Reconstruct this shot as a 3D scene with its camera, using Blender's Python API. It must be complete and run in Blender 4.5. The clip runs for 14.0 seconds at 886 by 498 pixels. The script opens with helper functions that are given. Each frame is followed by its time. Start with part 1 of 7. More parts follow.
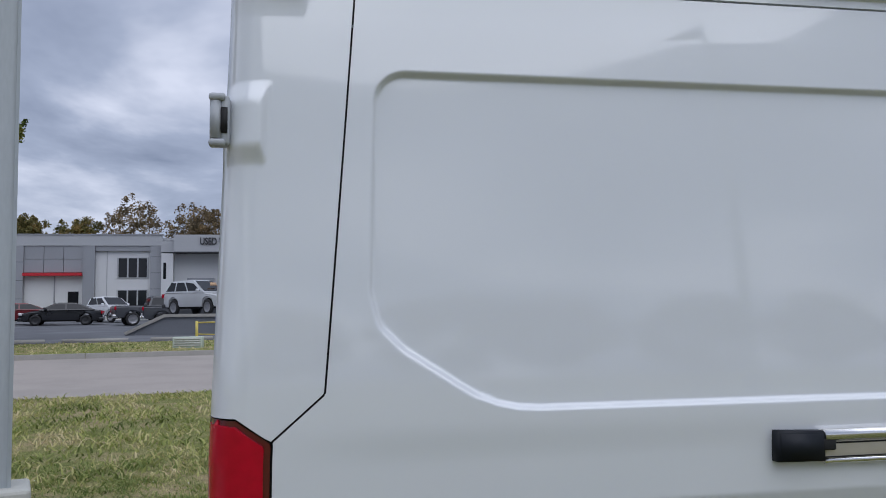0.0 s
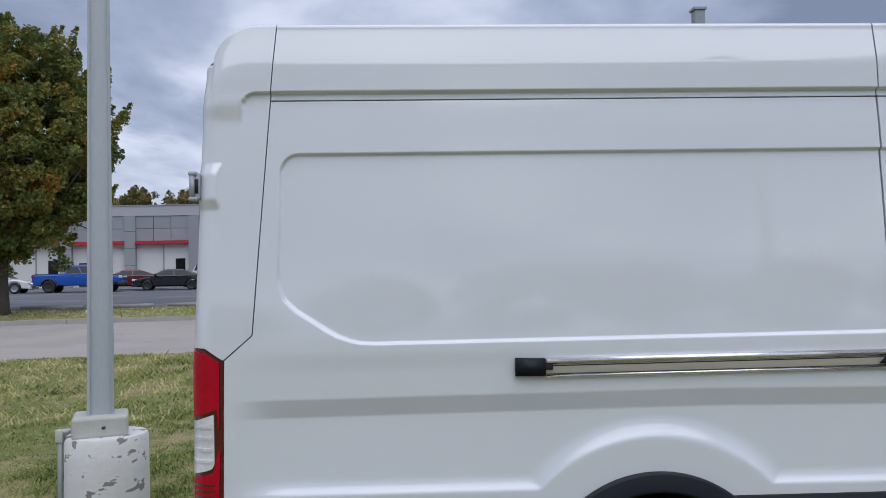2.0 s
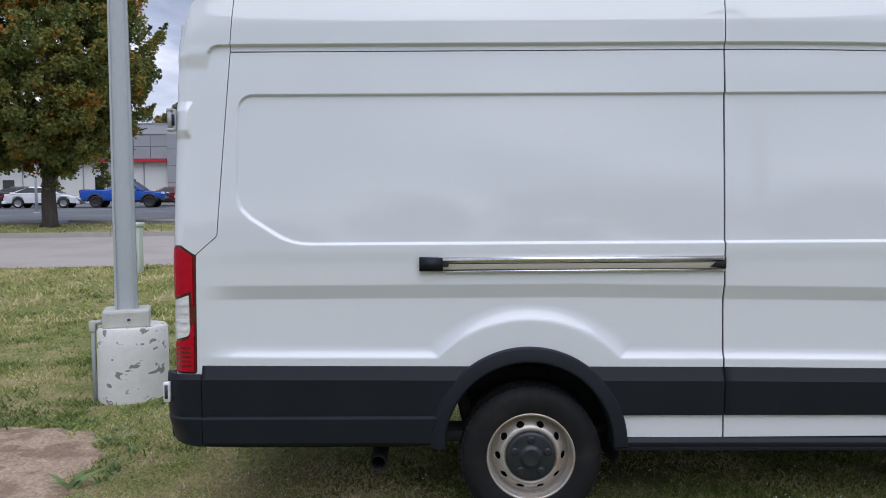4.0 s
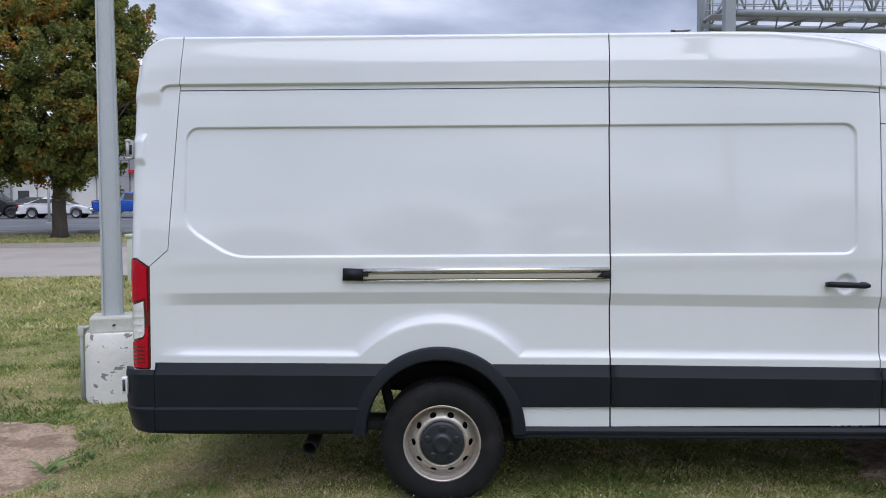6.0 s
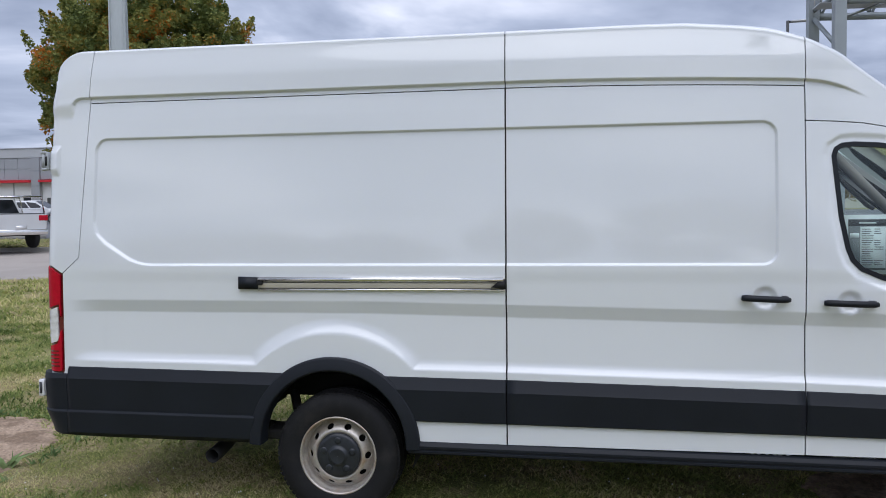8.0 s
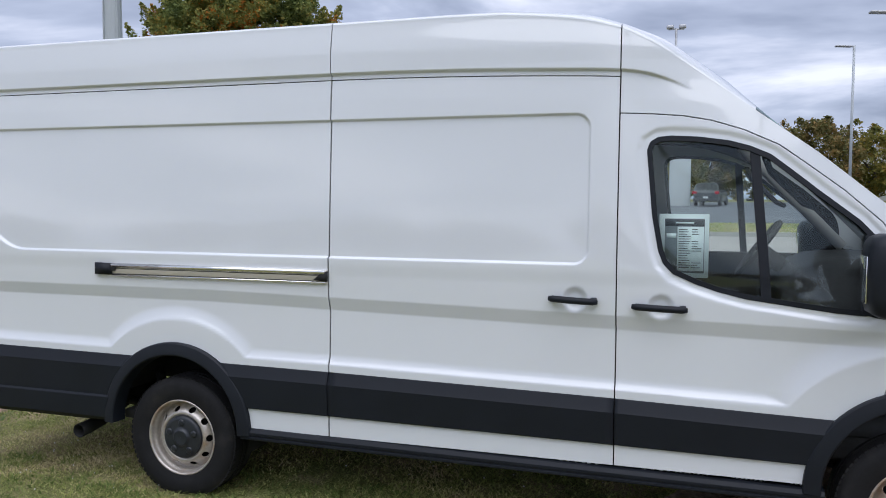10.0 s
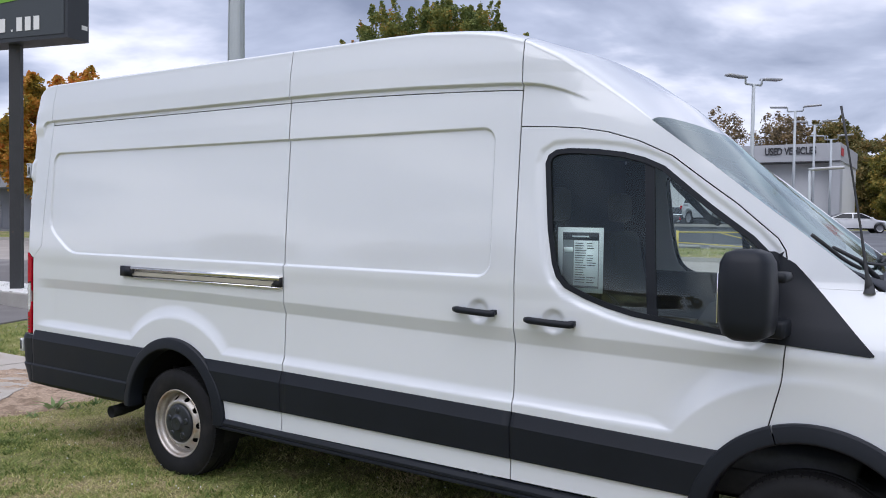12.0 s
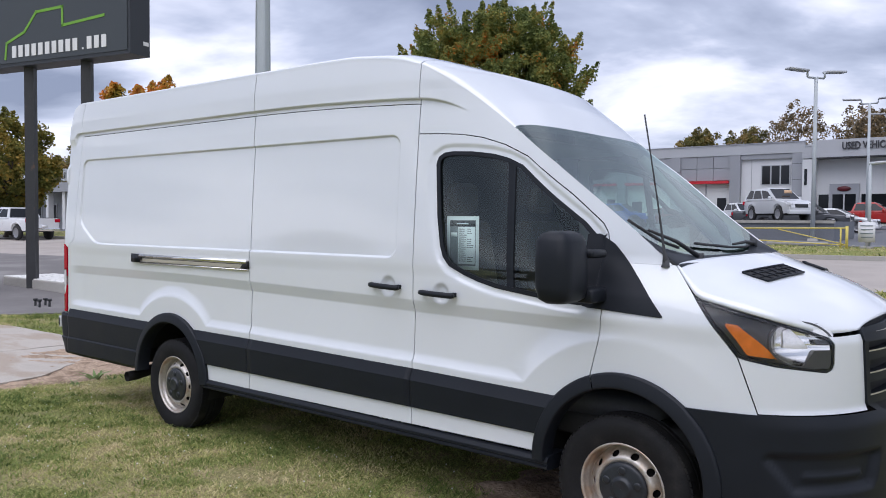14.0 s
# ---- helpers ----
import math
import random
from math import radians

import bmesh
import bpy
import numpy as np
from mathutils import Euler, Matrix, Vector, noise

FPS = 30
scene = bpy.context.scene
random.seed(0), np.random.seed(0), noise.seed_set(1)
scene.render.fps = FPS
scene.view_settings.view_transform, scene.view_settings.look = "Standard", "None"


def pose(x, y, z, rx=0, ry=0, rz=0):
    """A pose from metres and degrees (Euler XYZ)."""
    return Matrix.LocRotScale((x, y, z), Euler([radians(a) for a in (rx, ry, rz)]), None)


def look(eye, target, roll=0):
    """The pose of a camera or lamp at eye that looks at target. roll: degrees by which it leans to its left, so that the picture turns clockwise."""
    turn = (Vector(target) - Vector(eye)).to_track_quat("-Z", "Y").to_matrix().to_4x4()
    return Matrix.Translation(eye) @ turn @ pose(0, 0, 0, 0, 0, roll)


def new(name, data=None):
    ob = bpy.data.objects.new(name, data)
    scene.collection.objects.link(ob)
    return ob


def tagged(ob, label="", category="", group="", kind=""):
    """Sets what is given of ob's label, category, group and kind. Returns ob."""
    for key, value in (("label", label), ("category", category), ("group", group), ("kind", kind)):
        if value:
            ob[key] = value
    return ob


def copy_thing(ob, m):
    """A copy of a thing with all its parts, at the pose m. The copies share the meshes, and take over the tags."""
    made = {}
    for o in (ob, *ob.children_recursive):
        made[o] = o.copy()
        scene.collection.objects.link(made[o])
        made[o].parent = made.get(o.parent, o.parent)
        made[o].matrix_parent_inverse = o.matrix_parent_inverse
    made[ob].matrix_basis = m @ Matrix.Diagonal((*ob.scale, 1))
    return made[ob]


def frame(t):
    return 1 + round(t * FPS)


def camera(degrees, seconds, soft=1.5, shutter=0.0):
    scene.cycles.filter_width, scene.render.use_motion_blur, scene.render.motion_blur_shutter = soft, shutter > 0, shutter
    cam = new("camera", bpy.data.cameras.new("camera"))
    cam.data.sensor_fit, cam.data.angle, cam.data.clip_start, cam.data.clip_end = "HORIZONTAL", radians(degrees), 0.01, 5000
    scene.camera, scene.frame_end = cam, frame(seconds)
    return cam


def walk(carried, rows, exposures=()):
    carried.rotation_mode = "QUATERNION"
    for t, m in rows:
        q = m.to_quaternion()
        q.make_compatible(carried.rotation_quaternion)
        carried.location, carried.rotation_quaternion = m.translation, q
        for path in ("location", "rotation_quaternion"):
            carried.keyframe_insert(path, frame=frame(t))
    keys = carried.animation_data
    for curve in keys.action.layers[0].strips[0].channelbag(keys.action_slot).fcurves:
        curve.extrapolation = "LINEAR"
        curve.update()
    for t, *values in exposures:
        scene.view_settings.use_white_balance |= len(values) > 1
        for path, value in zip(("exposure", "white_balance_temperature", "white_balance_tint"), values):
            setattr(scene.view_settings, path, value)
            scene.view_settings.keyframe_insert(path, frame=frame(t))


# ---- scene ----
cam = camera(57.8, 14.0, soft=0.95)
PATH = [
    (0, (-1.588, -1.657, 1.589), (-1.24, 0.306, 1.75), -0.8),
    (0.5, (-1.442, -2.035, 1.621), (-1.193, -0.063, 1.841), -1.2),
    (1, (-1.348, -2.398, 1.65), (-1.157, -0.419, 1.862), -1.5),
    (1.5, (-1.144, -2.727, 1.605), (-1.004, -0.737, 1.748), -1.5),
    (2, (-0.993, -3.034, 1.63), (-0.88, -1.038, 1.702), -1.2),
    (2.5, (-0.901, -3.349, 1.646), (-0.82, -1.351, 1.667), -0.7),
    (3, (-0.744, -3.571, 1.616), (-0.719, -1.571, 1.583), -0.3),
    (3.2, (-0.644, -3.641, 1.594), (-0.641, -1.642, 1.537), -0.3),
    (5.3, (-0.267, -4.322, 1.632), (-0.245, -2.328, 1.479), -0.5),
    (5.5, (-0.171, -4.39, 1.637), (-0.152, -2.395, 1.5), -0.4),
    (6, (0.057, -4.475, 1.65), (0.033, -2.477, 1.55), -0.4),
    (6.5, (0.279, -4.386, 1.645), (0.173, -2.39, 1.574), -0.5),
    (7, (0.591, -4.27, 1.673), (0.401, -2.28, 1.608), -0.5),
    (7.5, (0.989, -4.321, 1.688), (0.723, -2.34, 1.617), -0.6),
    (8, (1.296, -4.243, 1.669), (0.973, -2.271, 1.577), -0.7),
    (8.5, (1.589, -4.093, 1.695), (1.238, -2.127, 1.583), -0.7),
    (9, (1.992, -4.119, 1.693), (1.607, -2.161, 1.562), -0.6),
    (9.2, (2.152, -4.088, 1.702), (1.732, -2.137, 1.573), -0.5),
    (11.3, (3.749, -3.502, 1.679), (2.802, -1.743, 1.571), 0.9),
    (11.5, (3.862, -3.459, 1.673), (2.868, -1.726, 1.576), 0.9),
    (12, (4.239, -3.37, 1.644), (3.146, -1.696, 1.578), 0.8),
    (12.5, (4.571, -3.422, 1.636), (3.407, -1.796, 1.593), 0.7),
    (13, (4.844, -3.524, 1.636), (3.635, -1.932, 1.602), 0.5),
    (13.5, (5.143, -3.547, 1.62), (3.903, -1.979, 1.576), 0.5),
    (14, (5.482, -3.511, 1.603), (4.232, -1.952, 1.533), 0.4),
]
walk(cam, [(t, look(eye, target, roll)) for t, eye, target, roll in PATH],
     [(0, -0.21, 5890, 14), (1, -0.36, 5890, 14), (1.5, -0.29, 5890, 14), (2, -0.06, 5900, 14), (3, 0.02, 5930, 15), (5.5, 0.30, 5990, 16), (6, 0.25, 5990, 16), (7.5, 0.18, 5970, 15), (9, 0.20, 5970, 14), (11.5, 0.26, 6050, 17), (14, 0.32, 6060, 17)])

# ---- world and light ----
SUN_ELEVATION, SUN_TURN = radians(64), radians(168)
world = bpy.data.worlds.new("overcast_sky")
scene.world = world
world.use_nodes = True
wt = world.node_tree
wt.nodes.clear()
out = wt.nodes.new("ShaderNodeOutputWorld")
bg = wt.nodes.new("ShaderNodeBackground")
sky = wt.nodes.new("ShaderNodeTexSky")
sky.sky_type, sky.sun_disc, sky.sun_elevation, sky.sun_rotation = "NISHITA", False, SUN_ELEVATION, SUN_TURN
skydim = wt.nodes.new("ShaderNodeVectorMath")
skydim.operation = "SCALE"
skydim.inputs["Scale"].default_value = 0.10
wt.links.new(sky.outputs[0], skydim.inputs[0])
tc = wt.nodes.new("ShaderNodeTexCoord")
sep = wt.nodes.new("ShaderNodeSeparateXYZ")
wt.links.new(tc.outputs["Generated"], sep.inputs[0])
def sums(op, value=0.0):
    n = wt.nodes.new("ShaderNodeMath")
    n.operation = op
    n.inputs[1].default_value = value
    return n


zmax = sums("MAXIMUM")
wt.links.new(sep.outputs[2], zmax.inputs[0])
zadd = sums("ADD", 0.16)
wt.links.new(zmax.outputs[0], zadd.inputs[0])
dx = sums("DIVIDE")
dy = sums("DIVIDE")
wt.links.new(sep.outputs[0], dx.inputs[0]); wt.links.new(zadd.outputs[0], dx.inputs[1])
wt.links.new(sep.outputs[1], dy.inputs[0]); wt.links.new(zadd.outputs[0], dy.inputs[1])
flat = wt.nodes.new("ShaderNodeCombineXYZ")
wt.links.new(dx.outputs[0], flat.inputs[0]); wt.links.new(dy.outputs[0], flat.inputs[1])
n1 = wt.nodes.new("ShaderNodeTexNoise")
n1.inputs["Scale"].default_value, n1.inputs["Detail"].default_value, n1.inputs["Roughness"].default_value = 0.85, 6.0, 0.52
n1.inputs["Distortion"].default_value = 0.3
wt.links.new(flat.outputs[0], n1.inputs["Vector"])
ramp = wt.nodes.new("ShaderNodeValToRGB")
cr = ramp.color_ramp
cr.elements[0].position, cr.elements[0].color = 0.36, (0.27, 0.31, 0.40, 1)
cr.elements[1].position, cr.elements[1].color = 0.60, (0.98, 1.0, 1.06, 1)
mid = cr.elements.new(0.49)
mid.color = (0.52, 0.57, 0.67, 1)
wt.links.new(n1.outputs[0], ramp.inputs[0])
mixw = wt.nodes.new("ShaderNodeMixRGB")
mixw.inputs[0].default_value = 0.90
wt.links.new(skydim.outputs[0], mixw.inputs[1]); wt.links.new(ramp.outputs[0], mixw.inputs[2])
zen = sums("MULTIPLY_ADD", 0.08)
zen.inputs[2].default_value = 0.90
wt.links.new(zmax.outputs[0], zen.inputs[0])
lift = wt.nodes.new("ShaderNodeVectorMath")
lift.operation = "SCALE"
wt.links.new(mixw.outputs[0], lift.inputs[0]); wt.links.new(zen.outputs[0], lift.inputs["Scale"])
wt.links.new(lift.outputs[0], bg.inputs[0])
bg.inputs[1].default_value = 1.0
wt.links.new(bg.outputs[0], out.inputs[0])

sun = new("sun", bpy.data.lights.new("sun", "SUN"))
sun.data.energy, sun.data.angle, sun.data.color = 1.75, radians(80), (1.0, 0.985, 0.965)
sun.matrix_world = Matrix.Translation((10, -20, 40)) @ Euler((radians(90) - SUN_ELEVATION, 0, math.pi - SUN_TURN)).to_matrix().to_4x4()


# ---- materials ----
def material(name, color, rough=0.5, metal=0.0, vary=0.12, scale=3.0, fine=60.0, bump=0.0, coat=0.0, spec=0.5, trans=0.0, ior=1.45,
             second=None, second_at=0.55, soft=0.1, island=0.0, objects=0.0, rough_vary=0.1, stretch=(1, 1, 1), bump_dist=0.01):
    m = bpy.data.materials.new(name)
    m.use_nodes = True
    nt = m.node_tree
    b = nt.nodes["Principled BSDF"]
    b.inputs["Roughness"].default_value, b.inputs["Metallic"].default_value = rough, metal
    b.inputs["IOR"].default_value = ior
    b.inputs["Specular IOR Level"].default_value = spec
    b.inputs["Coat Weight"].default_value, b.inputs["Coat Roughness"].default_value = coat, 0.06
    b.inputs["Transmission Weight"].default_value = trans
    t = nt.nodes.new("ShaderNodeTexCoord")
    mp = nt.nodes.new("ShaderNodeMapping")
    mp.inputs["Scale"].default_value = stretch
    nt.links.new(t.outputs["Object"], mp.inputs[0])
    a = nt.nodes.new("ShaderNodeTexNoise")
    a.inputs["Scale"].default_value, a.inputs["Detail"].default_value = scale, 5.0
    f = nt.nodes.new("ShaderNodeTexNoise")
    f.inputs["Scale"].default_value, f.inputs["Detail"].default_value = fine, 4.0
    nt.links.new(mp.outputs[0], a.inputs["Vector"]); nt.links.new(mp.outputs[0], f.inputs["Vector"])
    base = nt.nodes.new("ShaderNodeMixRGB")
    base.inputs[1].default_value = (*color, 1)
    base.inputs[2].default_value = (*(second or color), 1)
    r = nt.nodes.new("ShaderNodeMapRange")
    r.interpolation_type = "SMOOTHSTEP"
    r.inputs["From Min"].default_value, r.inputs["From Max"].default_value = second_at - soft, second_at + soft
    nt.links.new(a.outputs[0], r.inputs["Value"])
    nt.links.new(r.outputs[0], base.inputs[0])
    tint = nt.nodes.new("ShaderNodeMath")
    tint.operation = "ADD"
    nt.links.new(a.outputs[0], tint.inputs[0]); nt.links.new(f.outputs[0], tint.inputs[1])
    val = nt.nodes.new("ShaderNodeMapRange")
    val.inputs["From Min"].default_value, val.inputs["From Max"].default_value = 0.6, 1.4
    val.inputs["To Min"].default_value, val.inputs["To Max"].default_value = 1 - vary, 1 + vary
    nt.links.new(tint.outputs[0], val.inputs["Value"])
    hsv = nt.nodes.new("ShaderNodeHueSaturation")
    nt.links.new(base.outputs[0], hsv.inputs["Color"])
    last = val.outputs[0]
    rnd = None
    if island:
        g = nt.nodes.new("ShaderNodeNewGeometry")
        rnd, amount = g.outputs["Random Per Island"], island
    if objects:
        g = nt.nodes.new("ShaderNodeObjectInfo")
        rnd, amount = g.outputs["Random"], objects
    if rnd:
        rr = nt.nodes.new("ShaderNodeMapRange")
        rr.inputs["To Min"].default_value, rr.inputs["To Max"].default_value = 1 - amount, 1 + amount
        nt.links.new(rnd, rr.inputs["Value"])
        mu = nt.nodes.new("ShaderNodeMath")
        mu.operation = "MULTIPLY"
        nt.links.new(last, mu.inputs[0]); nt.links.new(rr.outputs[0], mu.inputs[1])
        last = mu.outputs[0]
    nt.links.new(last, hsv.inputs["Value"])
    nt.links.new(hsv.outputs[0], b.inputs["Base Color"])
    rv = nt.nodes.new("ShaderNodeMapRange")
    rv.inputs["To Min"].default_value, rv.inputs["To Max"].default_value = max(0.0, rough - rough_vary), min(1.0, rough + rough_vary)
    nt.links.new(a.outputs[0], rv.inputs["Value"]); nt.links.new(rv.outputs[0], b.inputs["Roughness"])
    if bump:
        bp = nt.nodes.new("ShaderNodeBump")
        bp.inputs["Strength"].default_value, bp.inputs["Distance"].default_value = bump, bump_dist
        nt.links.new(f.outputs[0], bp.inputs["Height"]); nt.links.new(bp.outputs[0], b.inputs["Normal"])
    return m


WHITE = material("white_paint", (0.69, 0.715, 0.735), 0.30, vary=0.012, scale=1.2, fine=3, coat=1.0, rough_vary=0.0, bump=0.05, bump_dist=0.004, spec=0.3)
WHITE.node_tree.nodes["Principled BSDF"].inputs["Coat Roughness"].default_value = 0.055
WHITE.node_tree.nodes["Principled BSDF"].inputs["Coat IOR"].default_value = 1.8
SEAM = material("seam_dark", (0.012, 0.012, 0.013), 0.7)
PLASTIC = material("black_plastic", (0.0085, 0.0108, 0.0155), 0.5, vary=0.25, scale=4, fine=300, bump=0.12, bump_dist=0.002, spec=0.32)
RUBBER = material("tyre_rubber", (0.0095, 0.0096, 0.0105), 0.75, vary=0.3, scale=8, fine=120, bump=0.2, bump_dist=0.003, spec=0.3, second=(0.020, 0.019, 0.018), second_at=0.6, soft=0.15)
STEEL = material("wheel_steel", (0.52, 0.485, 0.44), 0.38, 0.6, vary=0.18, scale=9, fine=70, second=(0.40, 0.30, 0.22), second_at=0.56, soft=0.13, bump=0.05, bump_dist=0.002)
HUB = material("hub_plastic", (0.021, 0.024, 0.029), 0.32, vary=0.3, scale=20)
HINGE = material("hinge_grey", (0.38, 0.40, 0.42), 0.45, vary=0.1, scale=20)
CHROME = material("rail_metal", (0.82, 0.81, 0.79), 0.2, 1.0, vary=0.05, scale=30)
RAILTAN = material("rail_track_channel", (0.60, 0.56, 0.50), 0.35, 0.55, vary=0.1, scale=14, stretch=(0.1, 1, 1))
REDLENS = material("red_lens", (0.42, 0.002, 0.016), 0.25, vary=0.18, scale=9, fine=40, coat=0.2, spec=0.2)
REDDARK = material("red_lens_edge", (0.10, 0.003, 0.006), 0.2, vary=0.2, coat=1.0)
CLEARLENS = material("clear_lens", (0.78, 0.78, 0.79), 0.15, 0.2, vary=0.2, scale=9, fine=80, coat=1.0)
AMBER = material("amber_lens", (0.75, 0.20, 0.02), 0.2, vary=0.2, scale=25, coat=0.8)
LAMPBLACK = material("lamp_housing", (0.035, 0.037, 0.04), 0.22, vary=0.2, scale=16, coat=0.6)
MIRROR = material("reflector", (0.9, 0.9, 0.9), 0.08, 1.0, vary=0.02)
LAMPGREY = material("lamp_inner_trim", (0.075, 0.077, 0.082), 0.35, vary=0.15, scale=16)
INNER = material("dark_trim", (0.042, 0.044, 0.048), 0.7, vary=0.2, scale=6)
SEATCLOTH = material("seat_cloth", (0.10, 0.095, 0.085), 0.9, vary=0.2, scale=30, fine=300, bump=0.2)
HEADLINER = material("headliner", (0.42, 0.41, 0.385), 0.9, vary=0.06)
UNDER = material("underbody", (0.011, 0.0108, 0.0105), 0.8, vary=0.4, scale=5)
PAPER = material("paper", (0.80, 0.90, 0.90), 0.6, vary=0.03)
INK = material("ink", (0.04, 0.045, 0.05), 0.6, vary=0.1)
INKGREY = material("grey_ink", (0.20, 0.24, 0.25), 0.6, vary=0.1)


def glass(name, tint, rough=0.0, ior=1.55, shine=(0.90, 1.0, 0.97)):
    m = bpy.data.materials.new(name)
    m.use_nodes = True
    nt = m.node_tree
    nt.nodes.clear()
    o = nt.nodes.new("ShaderNodeOutputMaterial")
    mix = nt.nodes.new("ShaderNodeMixShader")
    tr = nt.nodes.new("ShaderNodeBsdfTransparent")
    tr.inputs[0].default_value = (*tint, 1)
    gl = nt.nodes.new("ShaderNodeBsdfGlossy")
    gl.inputs["Roughness"].default_value = rough
    gl.inputs["Color"].default_value = (*shine, 1)
    fr = nt.nodes.new("ShaderNodeFresnel")
    fr.inputs["IOR"].default_value = ior
    tcn = nt.nodes.new("ShaderNodeTexCoord")
    no = nt.nodes.new("ShaderNodeTexNoise")
    no.inputs["Scale"].default_value = 1.4
    bp = nt.nodes.new("ShaderNodeBump")
    bp.inputs["Strength"].default_value, bp.inputs["Distance"].default_value = 0.03, 0.02
    nt.links.new(tcn.outputs["Object"], no.inputs["Vector"]); nt.links.new(no.outputs[0], bp.inputs["Height"])
    nt.links.new(bp.outputs[0], gl.inputs["Normal"])
    nt.links.new(fr.outputs[0], mix.inputs[0]); nt.links.new(tr.outputs[0], mix.inputs[1]); nt.links.new(gl.outputs[0], mix.inputs[2])
    nt.links.new(mix.outputs[0], o.inputs[0])
    return m


GLASS = glass("window_glass", (0.90, 0.97, 0.945), 0.0, 1.72)
LENSGLASS = glass("lens_glass", (0.95, 0.95, 0.95), 0.0, 1.45, (1.0, 1.0, 1.0))
WSGLASS = glass("windscreen_glass", (0.37, 0.57, 0.50), 0.07, 2.2)


# ---- building helpers ----
def part(name, bm, mat, parent=None, label="", smooth=True):
    """Links a bmesh as one mesh object."""
    me = bpy.data.meshes.new(name)
    bm.to_mesh(me)
    bm.free()
    if smooth:
        me.polygons.foreach_set("use_smooth", [True] * len(me.polygons))
    me.materials.append(mat)
    ob = new(name, me)
    if parent:
        ob.parent = parent
        ob.matrix_parent_inverse = parent.matrix_basis.inverted()
    if label:
        ob["label"] = label
    return ob


def raw(name, verts, faces, mat, parent=None, label="", smooth=True):
    me = bpy.data.meshes.new(name)
    me.from_pydata([tuple(map(float, v)) for v in verts], [], faces)
    me.validate()
    if smooth:
        me.polygons.foreach_set("use_smooth", [True] * len(me.polygons))
    me.materials.append(mat)
    ob = new(name, me)
    if parent:
        ob.parent = parent
        ob.matrix_parent_inverse = parent.matrix_basis.inverted()
    if label:
        ob["label"] = label
    return ob


def sharp(ob, degrees=35):
    """Shade smooth with hard edges above the angle."""
    bm = bmesh.new()
    bm.from_mesh(ob.data)
    for e in bm.edges:
        if len(e.link_faces) == 2 and e.calc_face_angle(0) > radians(degrees):
            e.smooth = False
    bm.to_mesh(ob.data)
    bm.free()
    return ob


def thing(name, label, category, at=(0, 0, 0), turn=0.0, group="", kind=""):
    ob = new(name)
    ob.empty_display_size = 0.1
    ob.matrix_basis = pose(*at, 0, 0, turn)
    return tagged(ob, label, category, group, kind)


def box(bm, x0, x1, y0, y1, z0, z1, bevel=0.0, seg=2):
    r = bmesh.ops.create_cube(bm, size=1.0, matrix=Matrix.Translation(((x0 + x1) / 2, (y0 + y1) / 2, (z0 + z1) / 2)) @ Matrix.Diagonal((abs(x1 - x0), abs(y1 - y0), abs(z1 - z0), 1)))
    if bevel:
        es = list({e for v in r["verts"] for e in v.link_edges})
        bmesh.ops.bevel(bm, geom=es, offset=bevel, segments=seg, affect="EDGES", profile=0.5)
    return bm


def boxed(*a, **k):
    return box(bmesh.new(), *a, **k)


def tube(bm, pts, radii, n=10, caps=True):
    """A round tube along points."""
    pts = [Vector(p) for p in pts]
    if not hasattr(radii, "__len__"):
        radii = [radii] * len(pts)
    rings = []
    for i, p in enumerate(pts):
        d = (pts[min(i + 1, len(pts) - 1)] - pts[max(i - 1, 0)]).normalized()
        up = Vector((0, 0, 1)) if abs(d.z) < 0.95 else Vector((1, 0, 0))
        s = d.cross(up).normalized()
        u = s.cross(d)
        rings.append([bm.verts.new(p + radii[i] * (math.cos(2 * math.pi * k / n) * s + math.sin(2 * math.pi * k / n) * u)) for k in range(n)])
    for a, b in zip(rings, rings[1:]):
        for k in range(n):
            bm.faces.new((a[k], a[(k + 1) % n], b[(k + 1) % n], b[k]))
    if caps:
        bm.faces.new(rings[0][::-1])
        bm.faces.new(rings[-1])
    return bm


def lathe(bm, profile, n=48, axis="y", centre=(0, 0, 0)):
    """profile: rows of (radius, along); turned about an axis through centre."""
    rings = []
    for r, h in profile:
        ring = []
        for k in range(n):
            c, s = math.cos(2 * math.pi * k / n) * r, math.sin(2 * math.pi * k / n) * r
            p = (c, h, s) if axis == "y" else (c, s, h)
            ring.append(bm.verts.new(Vector(p) + Vector(centre)))
        rings.append(ring)
    for a, b in zip(rings, rings[1:]):
        for k in range(n):
            bm.faces.new((a[k], a[(k + 1) % n], b[(k + 1) % n], b[k]))
    return bm


def prism(bm, outline, y0, y1, bevel=0.0, plane="xz"):
    """A closed outline in a plane, made solid between two depths."""
    def p(a, b, d):
        return (a, d, b) if plane == "xz" else (a, b, d) if plane == "xy" else (d, a, b)
    f = [bm.verts.new(p(a, b, y0)) for a, b in outline]
    g = [bm.verts.new(p(a, b, y1)) for a, b in outline]
    n = len(outline)
    ff = [bm.faces.new(f), bm.faces.new(g[::-1])]
    for k in range(n):
        bm.faces.new((f[k], g[k], g[(k + 1) % n], f[(k + 1) % n]))
    bmesh.ops.recalc_face_normals(bm, faces=bm.faces[:])
    if bevel:
        es = [e for face in ff for e in face.edges]
        bmesh.ops.bevel(bm, geom=es, offset=bevel, segments=2, affect="EDGES")
    return bm


def sm(a, b, t):
    t = np.clip((np.asarray(t, float) - a) / (b - a), 0, 1)
    return t * t * (3 - 2 * t)


